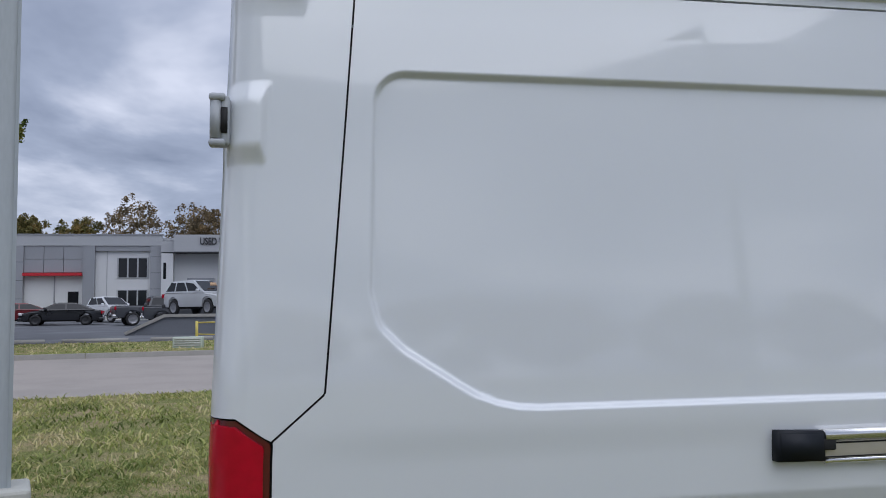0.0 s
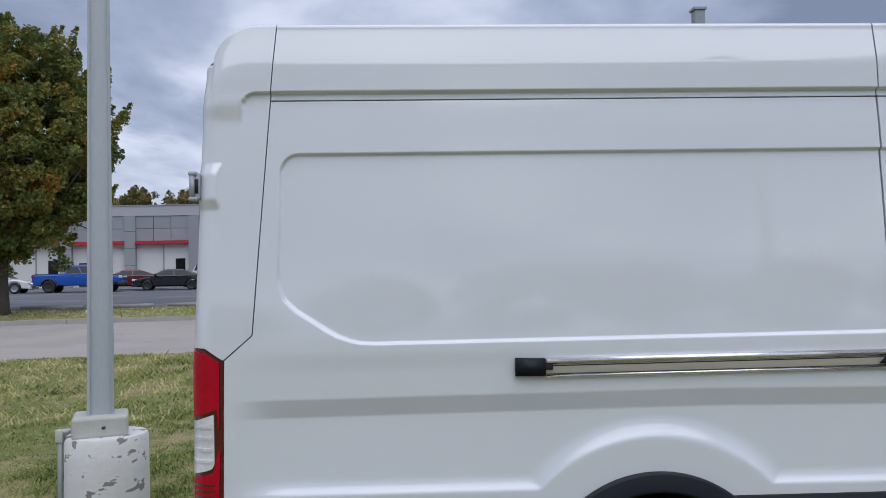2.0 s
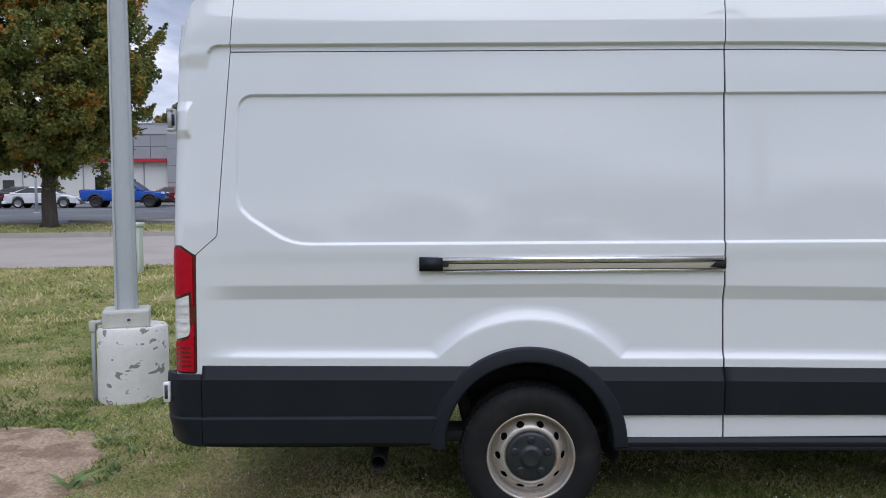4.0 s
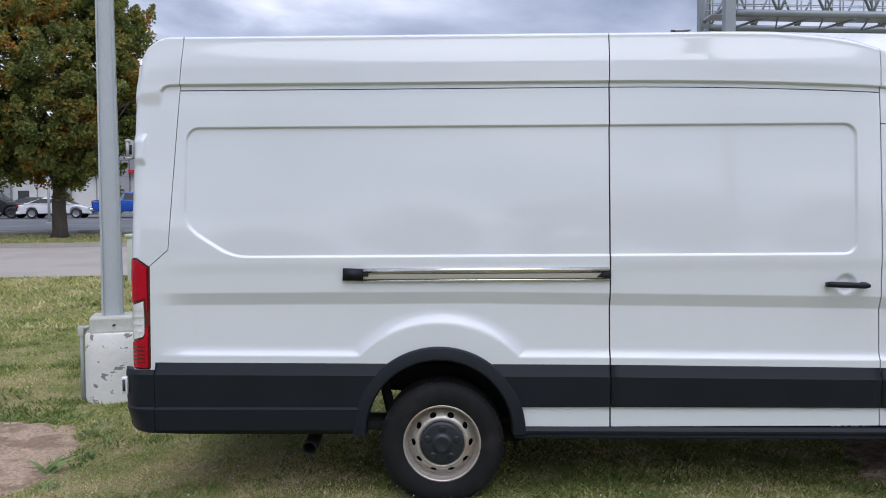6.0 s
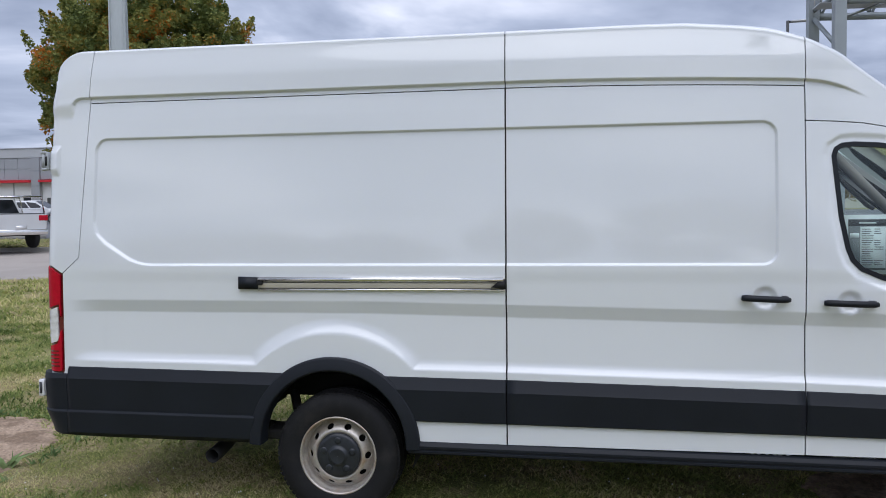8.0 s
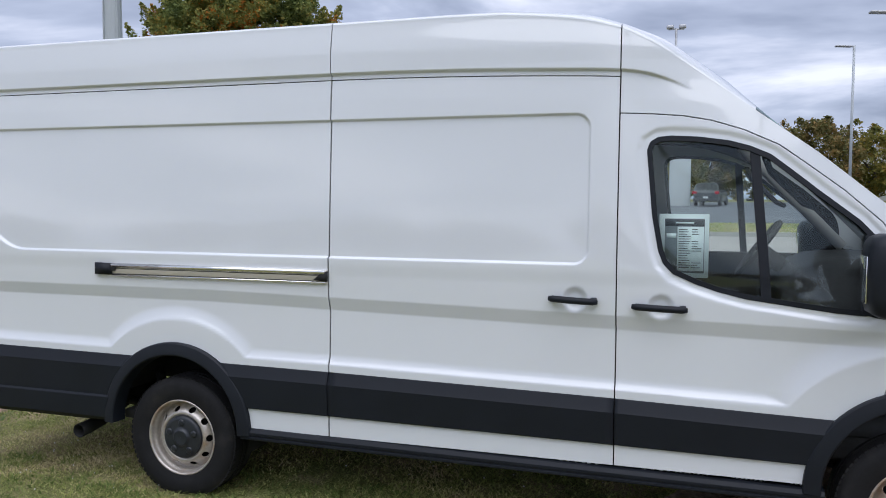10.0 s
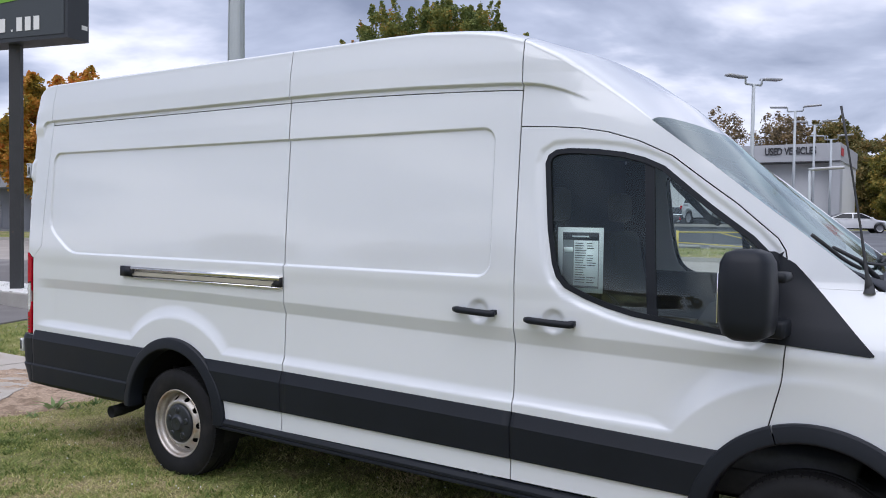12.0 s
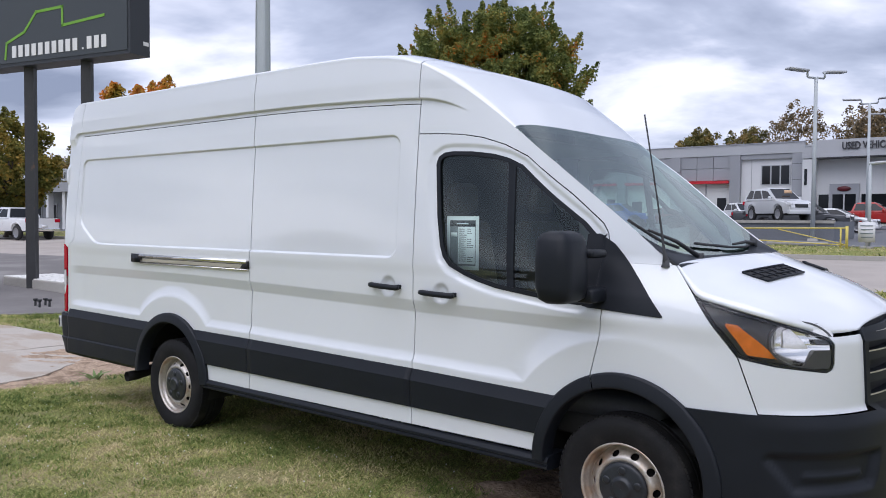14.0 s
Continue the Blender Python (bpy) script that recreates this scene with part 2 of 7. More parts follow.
def poly_sd(x, z, pts, r=0.0):
    """Signed distance to a closed outline, below 0 inside; r rounds the corners of an outline already shrunk by r."""
    x, z = np.asarray(x, float), np.asarray(z, float)
    best = np.full(x.shape, 1e9)
    inside = np.zeros(x.shape, bool)
    n = len(pts)
    for i in range(n):
        (ax, az), (bx, bz) = pts[i], pts[(i + 1) % n]
        ex, ez = bx - ax, bz - az
        t = np.clip(((x - ax) * ex + (z - az) * ez) / (ex * ex + ez * ez), 0, 1)
        best = np.minimum(best, np.hypot(x - ax - t * ex, z - az - t * ez))
        cross = ((az > z) != (bz > z)) & (x < (bx - ax) * (z - az) / ((bz - az) or 1e-9) + ax)
        inside ^= cross
    return np.where(inside, -best, best) - r


def patch(us, vs, fields):
    """A grid over us x vs, cut to where every field (a function of u, v) is below 0. Returns points (u, v) and triangles."""
    us, vs = np.asarray(us, float), np.asarray(vs, float)
    U, V = np.meshgrid(us, vs, indexing="ij")
    pts = np.stack([U.ravel(), V.ravel()], 1)
    m = len(vs)
    i, j = np.meshgrid(np.arange(len(us) - 1), np.arange(m - 1), indexing="ij")
    q = (i * m + j).ravel()
    tris = np.concatenate([np.stack([q, q + m, q + m + 1], 1), np.stack([q, q + m + 1, q + 1], 1)])
    for field in fields:
        val = field(pts[:, 0], pts[:, 1])
        val = np.where(np.abs(val) < 1e-6, -1e-6, val)
        ins = val < 0
        count = ins[tris].sum(1)
        keep = tris[count == 3].tolist()
        extra, made = [], {}

        def cut(a, b):
            key = (a, b) if a < b else (b, a)
            if key not in made:
                t = val[a] / (val[a] - val[b])
                extra.append(pts[a] + t * (pts[b] - pts[a]))
                made[key] = len(pts) + len(extra) - 1
            return made[key]

        for t3 in tris[(count == 1) | (count == 2)].tolist():
            for k in range(3):
                a, b, c = t3[k], t3[(k + 1) % 3], t3[(k + 2) % 3]
                if ins[a] and not ins[b] and not ins[c]:
                    keep.append([a, cut(a, b), cut(a, c)])
                    break
                if ins[a] and ins[b] and not ins[c]:
                    bc, ac = cut(b, c), cut(a, c)
                    keep.append([a, b, bc])
                    keep.append([a, bc, ac])
                    break
        if extra:
            pts = np.concatenate([pts, np.array(extra)])
        tris = np.array(keep, int).reshape(-1, 3)
    used = np.unique(tris)
    remap = np.full(len(pts), -1)
    remap[used] = np.arange(len(used))
    return pts[used], remap[tris]


def ticks(a, b, step, dense=()):
    """Even steps from a to b, with finer ones in the stretches (from, to, step)."""
    marks = [a]
    while marks[-1] < b - 1e-9:
        here = marks[-1]
        s = min([step] + [d for p, q, d in dense if p - 1e-9 <= here < q - 1e-9])
        nxt = here + s
        for p, q, d in dense:
            if here < p - 1e-9 < nxt:
                nxt = p
        marks.append(min(nxt, b))
    return marks

# ---- the van ----
# x runs to the front from the rear axle, y across from the near side, z up
MID = 0.96
REAR_AXLE, FRONT_AXLE = -0.01, 3.765
ARCH_R, ARCH_F = (-0.025, 0.39), (3.765, 0.395)
NOSE_X, NOSE_LEN, NOSE_POW = 3.95, 0.835, 2.6
PANEL = [(-1.455 + 0.07, 2.112 - 0.07), (2.305 - 0.07, 2.108 - 0.07), (2.305 - 0.07, 1.386 + 0.07), (-1.085, 1.458), (-1.125, 1.4605), (-1.160, 1.468), (-1.192, 1.480), (-1.224, 1.4985), (-1.340, 1.572), (-1.374, 1.604), (-1.385, 1.645)]

_t = np.linspace(math.pi / 2, 0, 400)
_nx = NOSE_X + NOSE_LEN * np.cos(_t) ** (2 / NOSE_POW)
_ny = MID * (1 - np.sin(_t) ** (2 / NOSE_POW))
_ns = NOSE_X + np.concatenate([[0], np.cumsum(np.hypot(np.diff(_nx), np.diff(_ny)))])
S_MID = float(_ns[-1])


def plan(s):
    s = np.asarray(s, float)
    return np.where(s < NOSE_X, s, np.interp(s, _ns, _nx)), np.where(s < NOSE_X, 0.0, np.interp(s, _ns, _ny))


def s_at(y):
    """How far round the nose the outline reaches the depth y."""
    return float(np.interp(y, _ny, _ns))


WINDOW = [(2.572, 1.93), (2.585, 1.968), (2.62, 1.990), (2.68, 1.996), (2.80, 1.990), (2.933, 1.972), (3.03, 1.945), (3.12, 1.905), (3.33, 1.735), (3.50, 1.605), (3.60, 1.50),
          (3.60, 1.25), (3.52, 1.19), (3.40, 1.198), (3.24, 1.218), (3.024, 1.246), (2.90, 1.275), (2.80, 1.308), (2.70, 1.352), (2.655, 1.40), (2.632, 1.46), (2.602, 1.62)]


def clad_top(x):
    """Upper edge of the black cladding, which falls a little towards the front."""
    return np.interp(x, [-1.7, 0.95, 2.45, 3.4], [0.796, 0.770, 0.746, 0.722])


def seam_z(x):
    return 2.323 - 0.042 * np.clip((np.asarray(x, float) - 0.9) / 1.54, 0, 2) ** 2


def ridge_z(x):
    return np.interp(x, [-2, 1.0, 1.5, 1.85, 2.13, 2.30, 2.457, 2.60, 2.725, 2.816, 3.05, 3.32, 3.55, 3.743, 3.965, 4.2],
                     [2.602, 2.604, 2.606, 2.600, 2.575, 2.545, 2.500, 2.425, 2.342, 2.278, 2.112, 1.912, 1.725, 1.573, 1.40, 1.39])


def crown_z(x):
    return np.interp(x, [-2, 1.3, 1.87, 2.28, 2.65, 2.93, 3.05, 3.14, 3.32, 3.6], [2.646, 2.650, 2.654, 2.625, 2.510, 2.320, 2.205, 2.122, 1.98, 1.8])


def side_y(x, z):
    """How far the near side's skin lies behind the van's widest line."""
    x, z = np.asarray(x, float), np.asarray(z, float)
    y = 0.060 * np.clip((z - 1.35) / 1.0, 0, 2) ** 1.3
    fade = sm(-1.66, -1.40, x) * (1 - 0.75 * sm(3.45, 3.95, x))
    # hollow below the waist crease; the flank then runs out again to the lip
    crease = 1.186 - 0.019 * np.clip(x - 0.2, 0, 3.4)
    under = 0.024 * np.clip((crease - z) / 0.070, 0, 1) - 0.009 * np.clip((crease - 0.066 - z) / 0.235, 0, 1)
    edge = clad_top(x)
    t_lip = np.clip((edge + 0.100 - z) / 0.060, 0, 1)
    t_rear = np.clip((0.700 - np.hypot(x - ARCH_R[0], z - ARCH_R[1])) / 0.080, 0, 1)
    t_front = np.clip((0.785 - np.hypot((x - ARCH_F[0]) * 0.96, z - ARCH_F[1])) / 0.140, 0, 1)
    t = np.maximum(np.maximum(t_lip, t_rear), t_front)
    y = y + fade * (under * (1 - t * t) - 0.005 * t * t)
    y = y + 0.012 * (1 - sm(1.28, 1.36, z)) * 0.35 * fade
    y = y + 0.0145 * sm(0.0, 0.0125, -poly_sd(x, z, PANEL, 0.076))
    # gutter step along the roof, hooked down at the tail and running out over the cab
    zg = seam_z(x) + 0.030 - 0.75 * np.clip(x - 2.443, 0, 1) ** 2
    step = np.hypot(np.clip(z - zg + 0.05, 0, 9), np.clip(-1.560 - x, 0, 9)) - 0.05
    grooved = 1 - sm(2.56, 2.78, x)
    drop = 1 - sm(-0.02, -0.13, z - zg)
    y = y - 0.020 * sm(-0.005, 0.004, step) * grooved * drop * (1 - sm(0.10, 0.28, z - zg) * 0.4)
    y = y - 0.05 * np.clip(z - 2.36, 0, 1)
    # slight creases where the upper side turns further in
    y = y + 0.075 * np.clip(z - seam_z(x) - 0.135, 0, 1) + 0.030 * np.clip(z - seam_z(x) + 0.105, 0, 0.105)
    y = y + sm(2.3, 3.15, x) * 0.10 * np.clip((z - 1.25) / 0.85, 0, 1.3) + sm(3.2, 3.75, x) * sm(1.12, 1.45, z) * 0.10
    corner = np.clip((-1.695 - x) / 0.0805, 0, 0.999)
    y = y + 0.09 * (1 - np.sqrt(1 - corner ** 2))
    hinge = np.clip(np.minimum((2.083 - z) / 0.045, np.minimum((z - 1.905) / 0.038, (-1.680 - x) / 0.016)), 0, 1)
    for hx, hz in ((2.247, 1.214), (2.649, 1.192)):
        y = y + 0.018 * (1 - sm(0.030, 0.066, np.hypot(x - hx, z - hz)))
    # chamfer round the cab window
    near = (x > 2.4) & (x < 3.6) & (z > 1.1) & (z < 2.1)
    y = y + np.where(near, 0.010 * (1 - sm(0.022, 0.046, poly_sd(x, z, WINDOW))), 0.0)
    return y - 0.020 * hinge


def tail_fall(x, z):
    """The roof's rounding down to the tail."""
    d = np.clip((-1.56 - np.asarray(x, float)) / 0.18, 0, 0.995)
    return 0.17 * (1 - np.sqrt(1 - d * d)) * sm(2.25, 2.60, z)


def lean(x, z):
    """The tail slopes forward a little towards the roof."""
    return (1 - sm(-1.6, -1.0, x)) * 0.042 * np.clip((z - 1.3) / 1.2, 0, 1.2)


ROOF_POW = 4.6


def skin(s, z, off=0.0, far=False):
    """Points of the body's skin; off is measured inwards."""
    px, py = plan(s)
    z = np.asarray(z, float)
    over, z = np.clip(z - ridge_z(px), 0, 1) * (px < 2.4), np.where(px < 2.4, np.minimum(z, ridge_z(px)), z)
    w = sm(4.15, 4.55, s)
    y = py + side_y(px, z) * (1 - w) + off * np.clip(1 - 1.3 * (s - 4.3) / 0.7, 0, 1)
    p = 2 / ROOF_POW
    a = over * math.pi / 2
    y = y + (MID - y) * (1 - np.clip(np.cos(a), 0, 1) ** p) * (over > 0)
    z = z + (crown_z(px) - z) * np.sin(a) ** p
    x = px + lean(px, z) - off * sm(4.3, 4.9, s)
    z = z - tail_fall(px, z)
    x = x - w * 0.42 * np.clip(z - 1.08, 0, 1) ** 1.1 + w * 0.03 * (1 - sm(0.70, 0.80, z)) - w * 0.05 * np.clip(0.5 - z, 0, 1)
    y = y + w * 0.06 * np.clip(z - 1.05, 0, 1)
    return np.stack([x, 2 * MID - y if far else y, np.broadcast_to(z, np.shape(x))], -1)


XS = ticks(-1.775, 3.95, 0.03, [(-1.775, -1.66, 0.006), (-1.66, -1.47, 0.011), (-1.47, -1.43, 0.0032), (-1.43, -1.12, 0.0052), (-0.75, 0.70, 0.0125), (2.16, 2.29, 0.008), (2.29, 2.32, 0.0032), (2.32, 2.36, 0.009), (2.36, 2.57, 0.022), (2.57, 2.73, 0.008), (2.73, 3.64, 0.010), (3.64, 3.95, 0.02)])
SS = ticks(3.0, S_MID, 0.02)
ZS = ticks(0.36, 2.64, 0.03, [(0.70, 0.78, 0.011), (0.78, 0.90, 0.007), (0.90, 1.045, 0.0115), (1.045, 1.195, 0.005), (1.195, 1.29, 0.008), (1.29, 1.365, 0.012), (1.365, 1.38, 0.005), (1.38, 1.41, 0.003), (1.41, 1.62, 0.0055), (1.62, 2.085, 0.009), (2.085, 2.12, 0.003), (2.20, 2.30, 0.008), (2.30, 2.38, 0.003)])
ROOF_VS = [2.628 + 0.001 * k for k in range(2)] + [2.632 + (k / 26) ** 1.5 * 1.0 for k in range(27)]


def rim_sharp(ob):
    """Keeps the shading flat up to the cut edges."""
    bm = bmesh.new()
    bm.from_mesh(ob.data)
    for e in bm.edges:
        e.smooth = not e.is_boundary
    bm.to_mesh(ob.data)
    bm.free()


def panel(name, us, vs, fields, mat, parent, off=0.0, label="", far=False, thick=0.014, smooth=True):
    if far and len(us) > 90:
        us, vs = list(us[:-1:3]) + [us[-1]], list(vs[:-1:3]) + [vs[-1]]
    pts, tris = patch(us, vs, fields)
    if not len(tris):
        return None
    places = skin(pts[:, 0], pts[:, 1], off(pts[:, 0], pts[:, 1]) if callable(off) else off, far)
    faces = [tuple(t[::-1]) if far else tuple(t) for t in tris.tolist()]
    ob = raw(name, places, faces, mat, parent, label, smooth)
    rim_sharp(ob)
    if thick:
        m = ob.modifiers.new("thickness", "SOLIDIFY")
        m.thickness, m.offset, m.use_even_offset = thick, -1.0, False
    return ob


def inside(pts, grow=0.0, r=0.0):
    return lambda u, v: poly_sd(u, v, pts, r) - grow


def outside(pts, grow=0.0, r=0.0):
    return lambda u, v: grow - poly_sd(u, v, pts, r)


def round_out(c, r):
    return lambda u, v: r - np.hypot(u - c[0], v - c[1])


G = 0.0028
REAR_SEAM_Z, REAR_SEAM_X = [1.43, 2.33, 2.60], [-1.545, -1.503, -1.487]
TAIL = [(-1.80, 1.386), (-1.72, 1.382), (-1.648, 1.335), (-1.655, 0.757), (-1.80, 0.757)]
CORNER = [(-1.90, 4.2), (-1.487, 4.2), (-1.487, 2.60), (-1.503, 2.33), (-1.545, 1.43), (-1.650, 1.336), (-1.72, 1.384), (-1.90, 1.386)]
DOOR_TOP = [(2.443, 2.107), (2.60, 2.100), (2.73, 2.090), (2.855, 2.068), (3.0, 2.022), (3.153, 1.95), (3.43, 1.742), (3.593, 1.598), (3.622, 1.55), (3.634, 1.49)]
DOOR = [(2.443, 0.40)] + DOOR_TOP + [(3.652, 1.18), (3.640, 1.026), (3.597, 0.85), (3.565, 0.78), (3.52, 0.40)]
SAIL = [(3.52, 1.545), (3.585, 1.545), (3.662, 1.498), (3.972, 1.160), (3.55, 1.185), (3.50, 1.20)]
HL_R = s_at(0.285)
LAMP = [(4.095, 1.268), (4.20, 1.238), (4.33, 1.205), (s_at(0.12), 1.165), (s_at(0.20), 1.132), (s_at(0.265), 1.103), (HL_R, 1.07), (HL_R, 0.99), (s_at(0.278), 0.965), (s_at(0.255), 0.953), (s_at(0.10), 0.980), (4.33, 1.004), (4.305, 1.012)]
GR = s_at(0.44)
GRILLE = [(GR, 1.115), (GR + 0.02, 1.135), (S_MID + 0.2, 1.165), (S_MID + 0.2, 0.70), (s_at(0.62), 0.72), (GR + 0.035, 0.80)]


SHEET = (0.078, 2.632, 1.330)
POCKET = [(s_at(0.085), 0.575), (s_at(0.50), 0.57), (s_at(0.47), 0.455), (s_at(0.14), 0.45)]
RIDGE = [(s_at(0.16), 0.505), (s_at(0.42), 0.50), (s_at(0.42), 0.485), (s_at(0.16), 0.49)]


def build_van():
    van = thing("delivery_van", "white high-roof panel van with black plastic cladding, parked on grass", "van", (1.5, MID, 0))
    seam_f = lambda u, v: np.interp(v, REAR_SEAM_Z, REAR_SEAM_X)
    below_seam = lambda u, v: v - seam_z(u) + G
    arch = [round_out(ARCH_R, 0.455), round_out(ARCH_F, 0.455)]
    tail_z = [v for v in ZS if v < 2.40]
    low = lambda z: (lambda u, v: z - v)
    for far in (False, True):
        name = "far_" if far else ""
        # tail pillar, quarter panel
        panel("rear_corner_panel", [x for x in XS if x < -1.42], [v for v in ZS if 1.30 < v < 2.605] + ROOF_VS, [inside(CORNER, -0.0022)], WHITE, van, far=far)
        quarter = panel("quarter_panel", [x for x in XS if x < 0.99], tail_z, [outside(CORNER, 0.0022), outside(TAIL, 0.004), lambda u, v: u - 0.937 + 0.0042, below_seam, arch[0], low(0.42),
                        lambda u, v: np.where(u < -0.40, 0.70 - v, -1.0)], WHITE, van, far=far)
        # sliding door
        panel("sliding_door" if not far else "side_panel", [x for x in XS if 0.90 < x < 2.50], tail_z, [lambda u, v: 0.937 + 0.0042 - u, lambda u, v: u - 2.443 + 0.0036, below_seam, low(0.42)], WHITE, van, far=far)
        # front door with its window opening
        door = panel("front_door", [x for x in XS if 2.38 < x < 3.70], [v for v in ZS if v < 2.2], [inside(DOOR, -G), outside(WINDOW), arch[1], low(0.42)], WHITE, van, far=far)
        gl = panel("door_window", [x for x in XS if 2.5 < x < 3.68], [v for v in ZS if 1.1 < v < 2.1], [inside(WINDOW, 0.012)], GLASS, door, 0.012, far=far, thick=0)
        gl.visible_shadow = False
        ring = [inside(WINDOW, 0.002), outside(WINDOW, -0.022)]
        panel("window_seal", ticks(2.54, 3.66, 0.008), ticks(1.15, 2.02, 0.008), ring, PLASTIC, door, -0.003, "black rubber seal", far, 0.012)
        panel("window_divider", ticks(2.95, 3.2, 0.008), ticks(1.2, 1.97, 0.02), [inside(WINDOW), inside([(3.025, 1.97), (3.068, 1.96), (3.135, 1.2), (3.092, 1.2)])], PLASTIC, door, 0.004, "", far, 0.012)
        # body side over the door, and the front wing
        panel("cab_side", ticks(2.41, 4.0, 0.012), ticks(1.36, 2.56, 0.012, [(2.18, 2.36, 0.004)]), [lambda u, v: 2.443 + G - u, outside(DOOR + [], G), lambda u, v: v - ridge_z(u), lambda u, v: u - 3.985, lambda u, v: np.where(u < 3.634, np.interp(u, [p[0] for p in DOOR_TOP], [p[1] for p in DOOR_TOP]) - v, 1.403 - v)], WHITE, van, far=far)
        panel("front_wing", [s for s in ticks(3.5, 4.6, 0.012)], ticks(0.70, 1.44, 0.014), [outside(DOOR, G), arch[1], lambda u, v: v - np.interp(u, [3.5, 3.70, 3.98, 4.06, 4.10], [1.6, 1.4045, 1.4035, 1.31, 1.262]) + 0.002,
              lambda u, v: u - np.interp(v, [0.70, 0.795, 1.005, 1.265], [4.40, 4.38, 4.303, 4.098]) + G, lambda u, v: np.where(u > 3.9, 0.748 - v, -1.0)], WHITE, van, far=far)
        panel("mirror_sail", ticks(3.45, 4.0, 0.01), ticks(1.12, 1.66, 0.01), [inside(SAIL), lambda u, v: np.where(np.abs(u - 3.636) < 0.003, 1.0, -1.0) * 0.003], PLASTIC, van, -0.007, "black plastic mirror base trim", far, 0.02)
        # white lower front and its dark nose bumper
        panel("front_fascia", ticks(4.25, S_MID, 0.012), ticks(0.74, 1.26, 0.012), [lambda u, v: -(u - np.interp(v, [0.70, 0.795, 1.005, 1.265], [4.40, 4.38, 4.303, 4.098])) + G, outside(LAMP, 0.004), outside(GRILLE, 0.0),
              lambda u, v: 0.768 - v, lambda u, v: np.where(u < HL_R - 0.01, v - 1.03, -1.0), lambda u, v: v - np.interp(u, [4.1, HL_R, GR, GR + 0.06], [1.262, 1.105, 1.112, 0.60])], WHITE, van, far=far)
        bumper = panel("front_bumper", ticks(4.05, S_MID, 0.014), ticks(0.17, 0.80, 0.014), [round_out(ARCH_F, 0.478), lambda u, v: v - 0.765, outside(GRILLE)], PLASTIC, van, lambda u, v: -0.014 + 0.034 * sm(0.0, 0.03, -poly_sd(u, v, POCKET, 0.03)) - 0.016 * sm(0.0, 0.015, -poly_sd(u, v, RIDGE, 0.01)) - 0.006 * sm(0.32, 0.30, v), "black textured front bumper", far)
        # headlight
        lamp = panel("headlight", ticks(4.05, HL_R + 0.02, 0.012), ticks(0.92, 1.29, 0.012), [inside(LAMP, 0.004)], LAMPGREY, van, 0.055, "headlight with dark housing and amber marker", far)
        panel("bezel", ticks(4.05, HL_R + 0.03, 0.008), ticks(0.92, 1.29, 0.008), [inside(LAMP, 0.003), outside(LAMP, -0.009)], PLASTIC, lamp, 0.004, "", far, 0.05)
        panel("marker", ticks(4.2, 4.6, 0.01), ticks(0.98, 1.2, 0.01), [inside([(4.235, 1.158), (4.300, 1.150), (4.475, 1.008), (4.335, 1.020)])], AMBER, lamp, 0.02, "amber turn signal lens", far, 0.02)
        c0 = (4.585, 1.075)
        bowl = lambda u, v: np.hypot((u - c0[0]) / 0.150, (v - c0[1]) / 0.096) - 1
        panel("reflector_bowl", ticks(4.38, 4.80, 0.008), ticks(0.96, 1.19, 0.008), [bowl], MIRROR, lamp, lambda u, v: 0.016 + 0.038 * np.clip(1 - (bowl(u, v) + 1) ** 2, 0, 1), "chrome reflector bowl", far, 0.006)
        panel("reflector_rim", ticks(4.36, 4.82, 0.006), ticks(0.95, 1.20, 0.006), [lambda u, v: bowl(u, v) - 0.05, lambda u, v: -bowl(u, v) - 0.02], LAMPGREY, lamp, 0.012, "", far, 0.03)
        panel("lamp_shield", ticks(4.5, 4.84, 0.008), ticks(0.95, 1.18, 0.008), [inside([(4.575, 0.972), (4.635, 1.048), (4.80, 1.050), (4.80, 0.965)])], LAMPGREY, lamp, 0.010, "", far, 0.02)
        panel("inner_reflector", ticks(4.55, 4.82, 0.008), ticks(1.04, 1.18, 0.008), [inside([(4.640, 1.072), (4.790, 1.070), (4.775, 1.094), (4.635, 1.098)])], LAMPBLACK, lamp, 0.014, "", far, 0.01)
        panel("inner_reflector", ticks(4.55, 4.82, 0.008), ticks(1.04, 1.18, 0.008), [inside([(4.620, 1.108), (4.755, 1.104), (4.735, 1.136), (4.630, 1.140)])], CLEARLENS, lamp, 0.016, "", far, 0.01)
        panel("inner_reflector", ticks(4.40, 4.82, 0.008), ticks(0.98, 1.18, 0.008), [inside([(4.500, 1.130), (4.535, 1.145), (4.610, 1.055), (4.490, 1.060)])], CLEARLENS, lamp, 0.020, "", far, 0.01)
        lens = panel("lens", ticks(4.05, HL_R + 0.02, 0.012), ticks(0.92, 1.29, 0.012), [inside(LAMP)], LENSGLASS, lamp, 0.0, "clear lens", far, 0)
        lens.visible_shadow = False
        # tail lamp
        tl = panel("tail_lamp", ticks(-1.775, -1.62, 0.006), ticks(0.74, 1.40, 0.01), [inside(TAIL, -0.001)], REDDARK, van, 0.006, "tall red and clear tail lamp", far)
        top = [(-1.80, 1.378), (-1.722, 1.374), (-1.658, 1.332), (-1.660, 0.995), (-1.676, 1.155), (-1.80, 1.115)]
        panel("red_lens", ticks(-1.775, -1.62, 0.005), ticks(0.74, 1.40, 0.008), [inside(top, -0.004)], REDLENS, tl, -0.006, "", far)
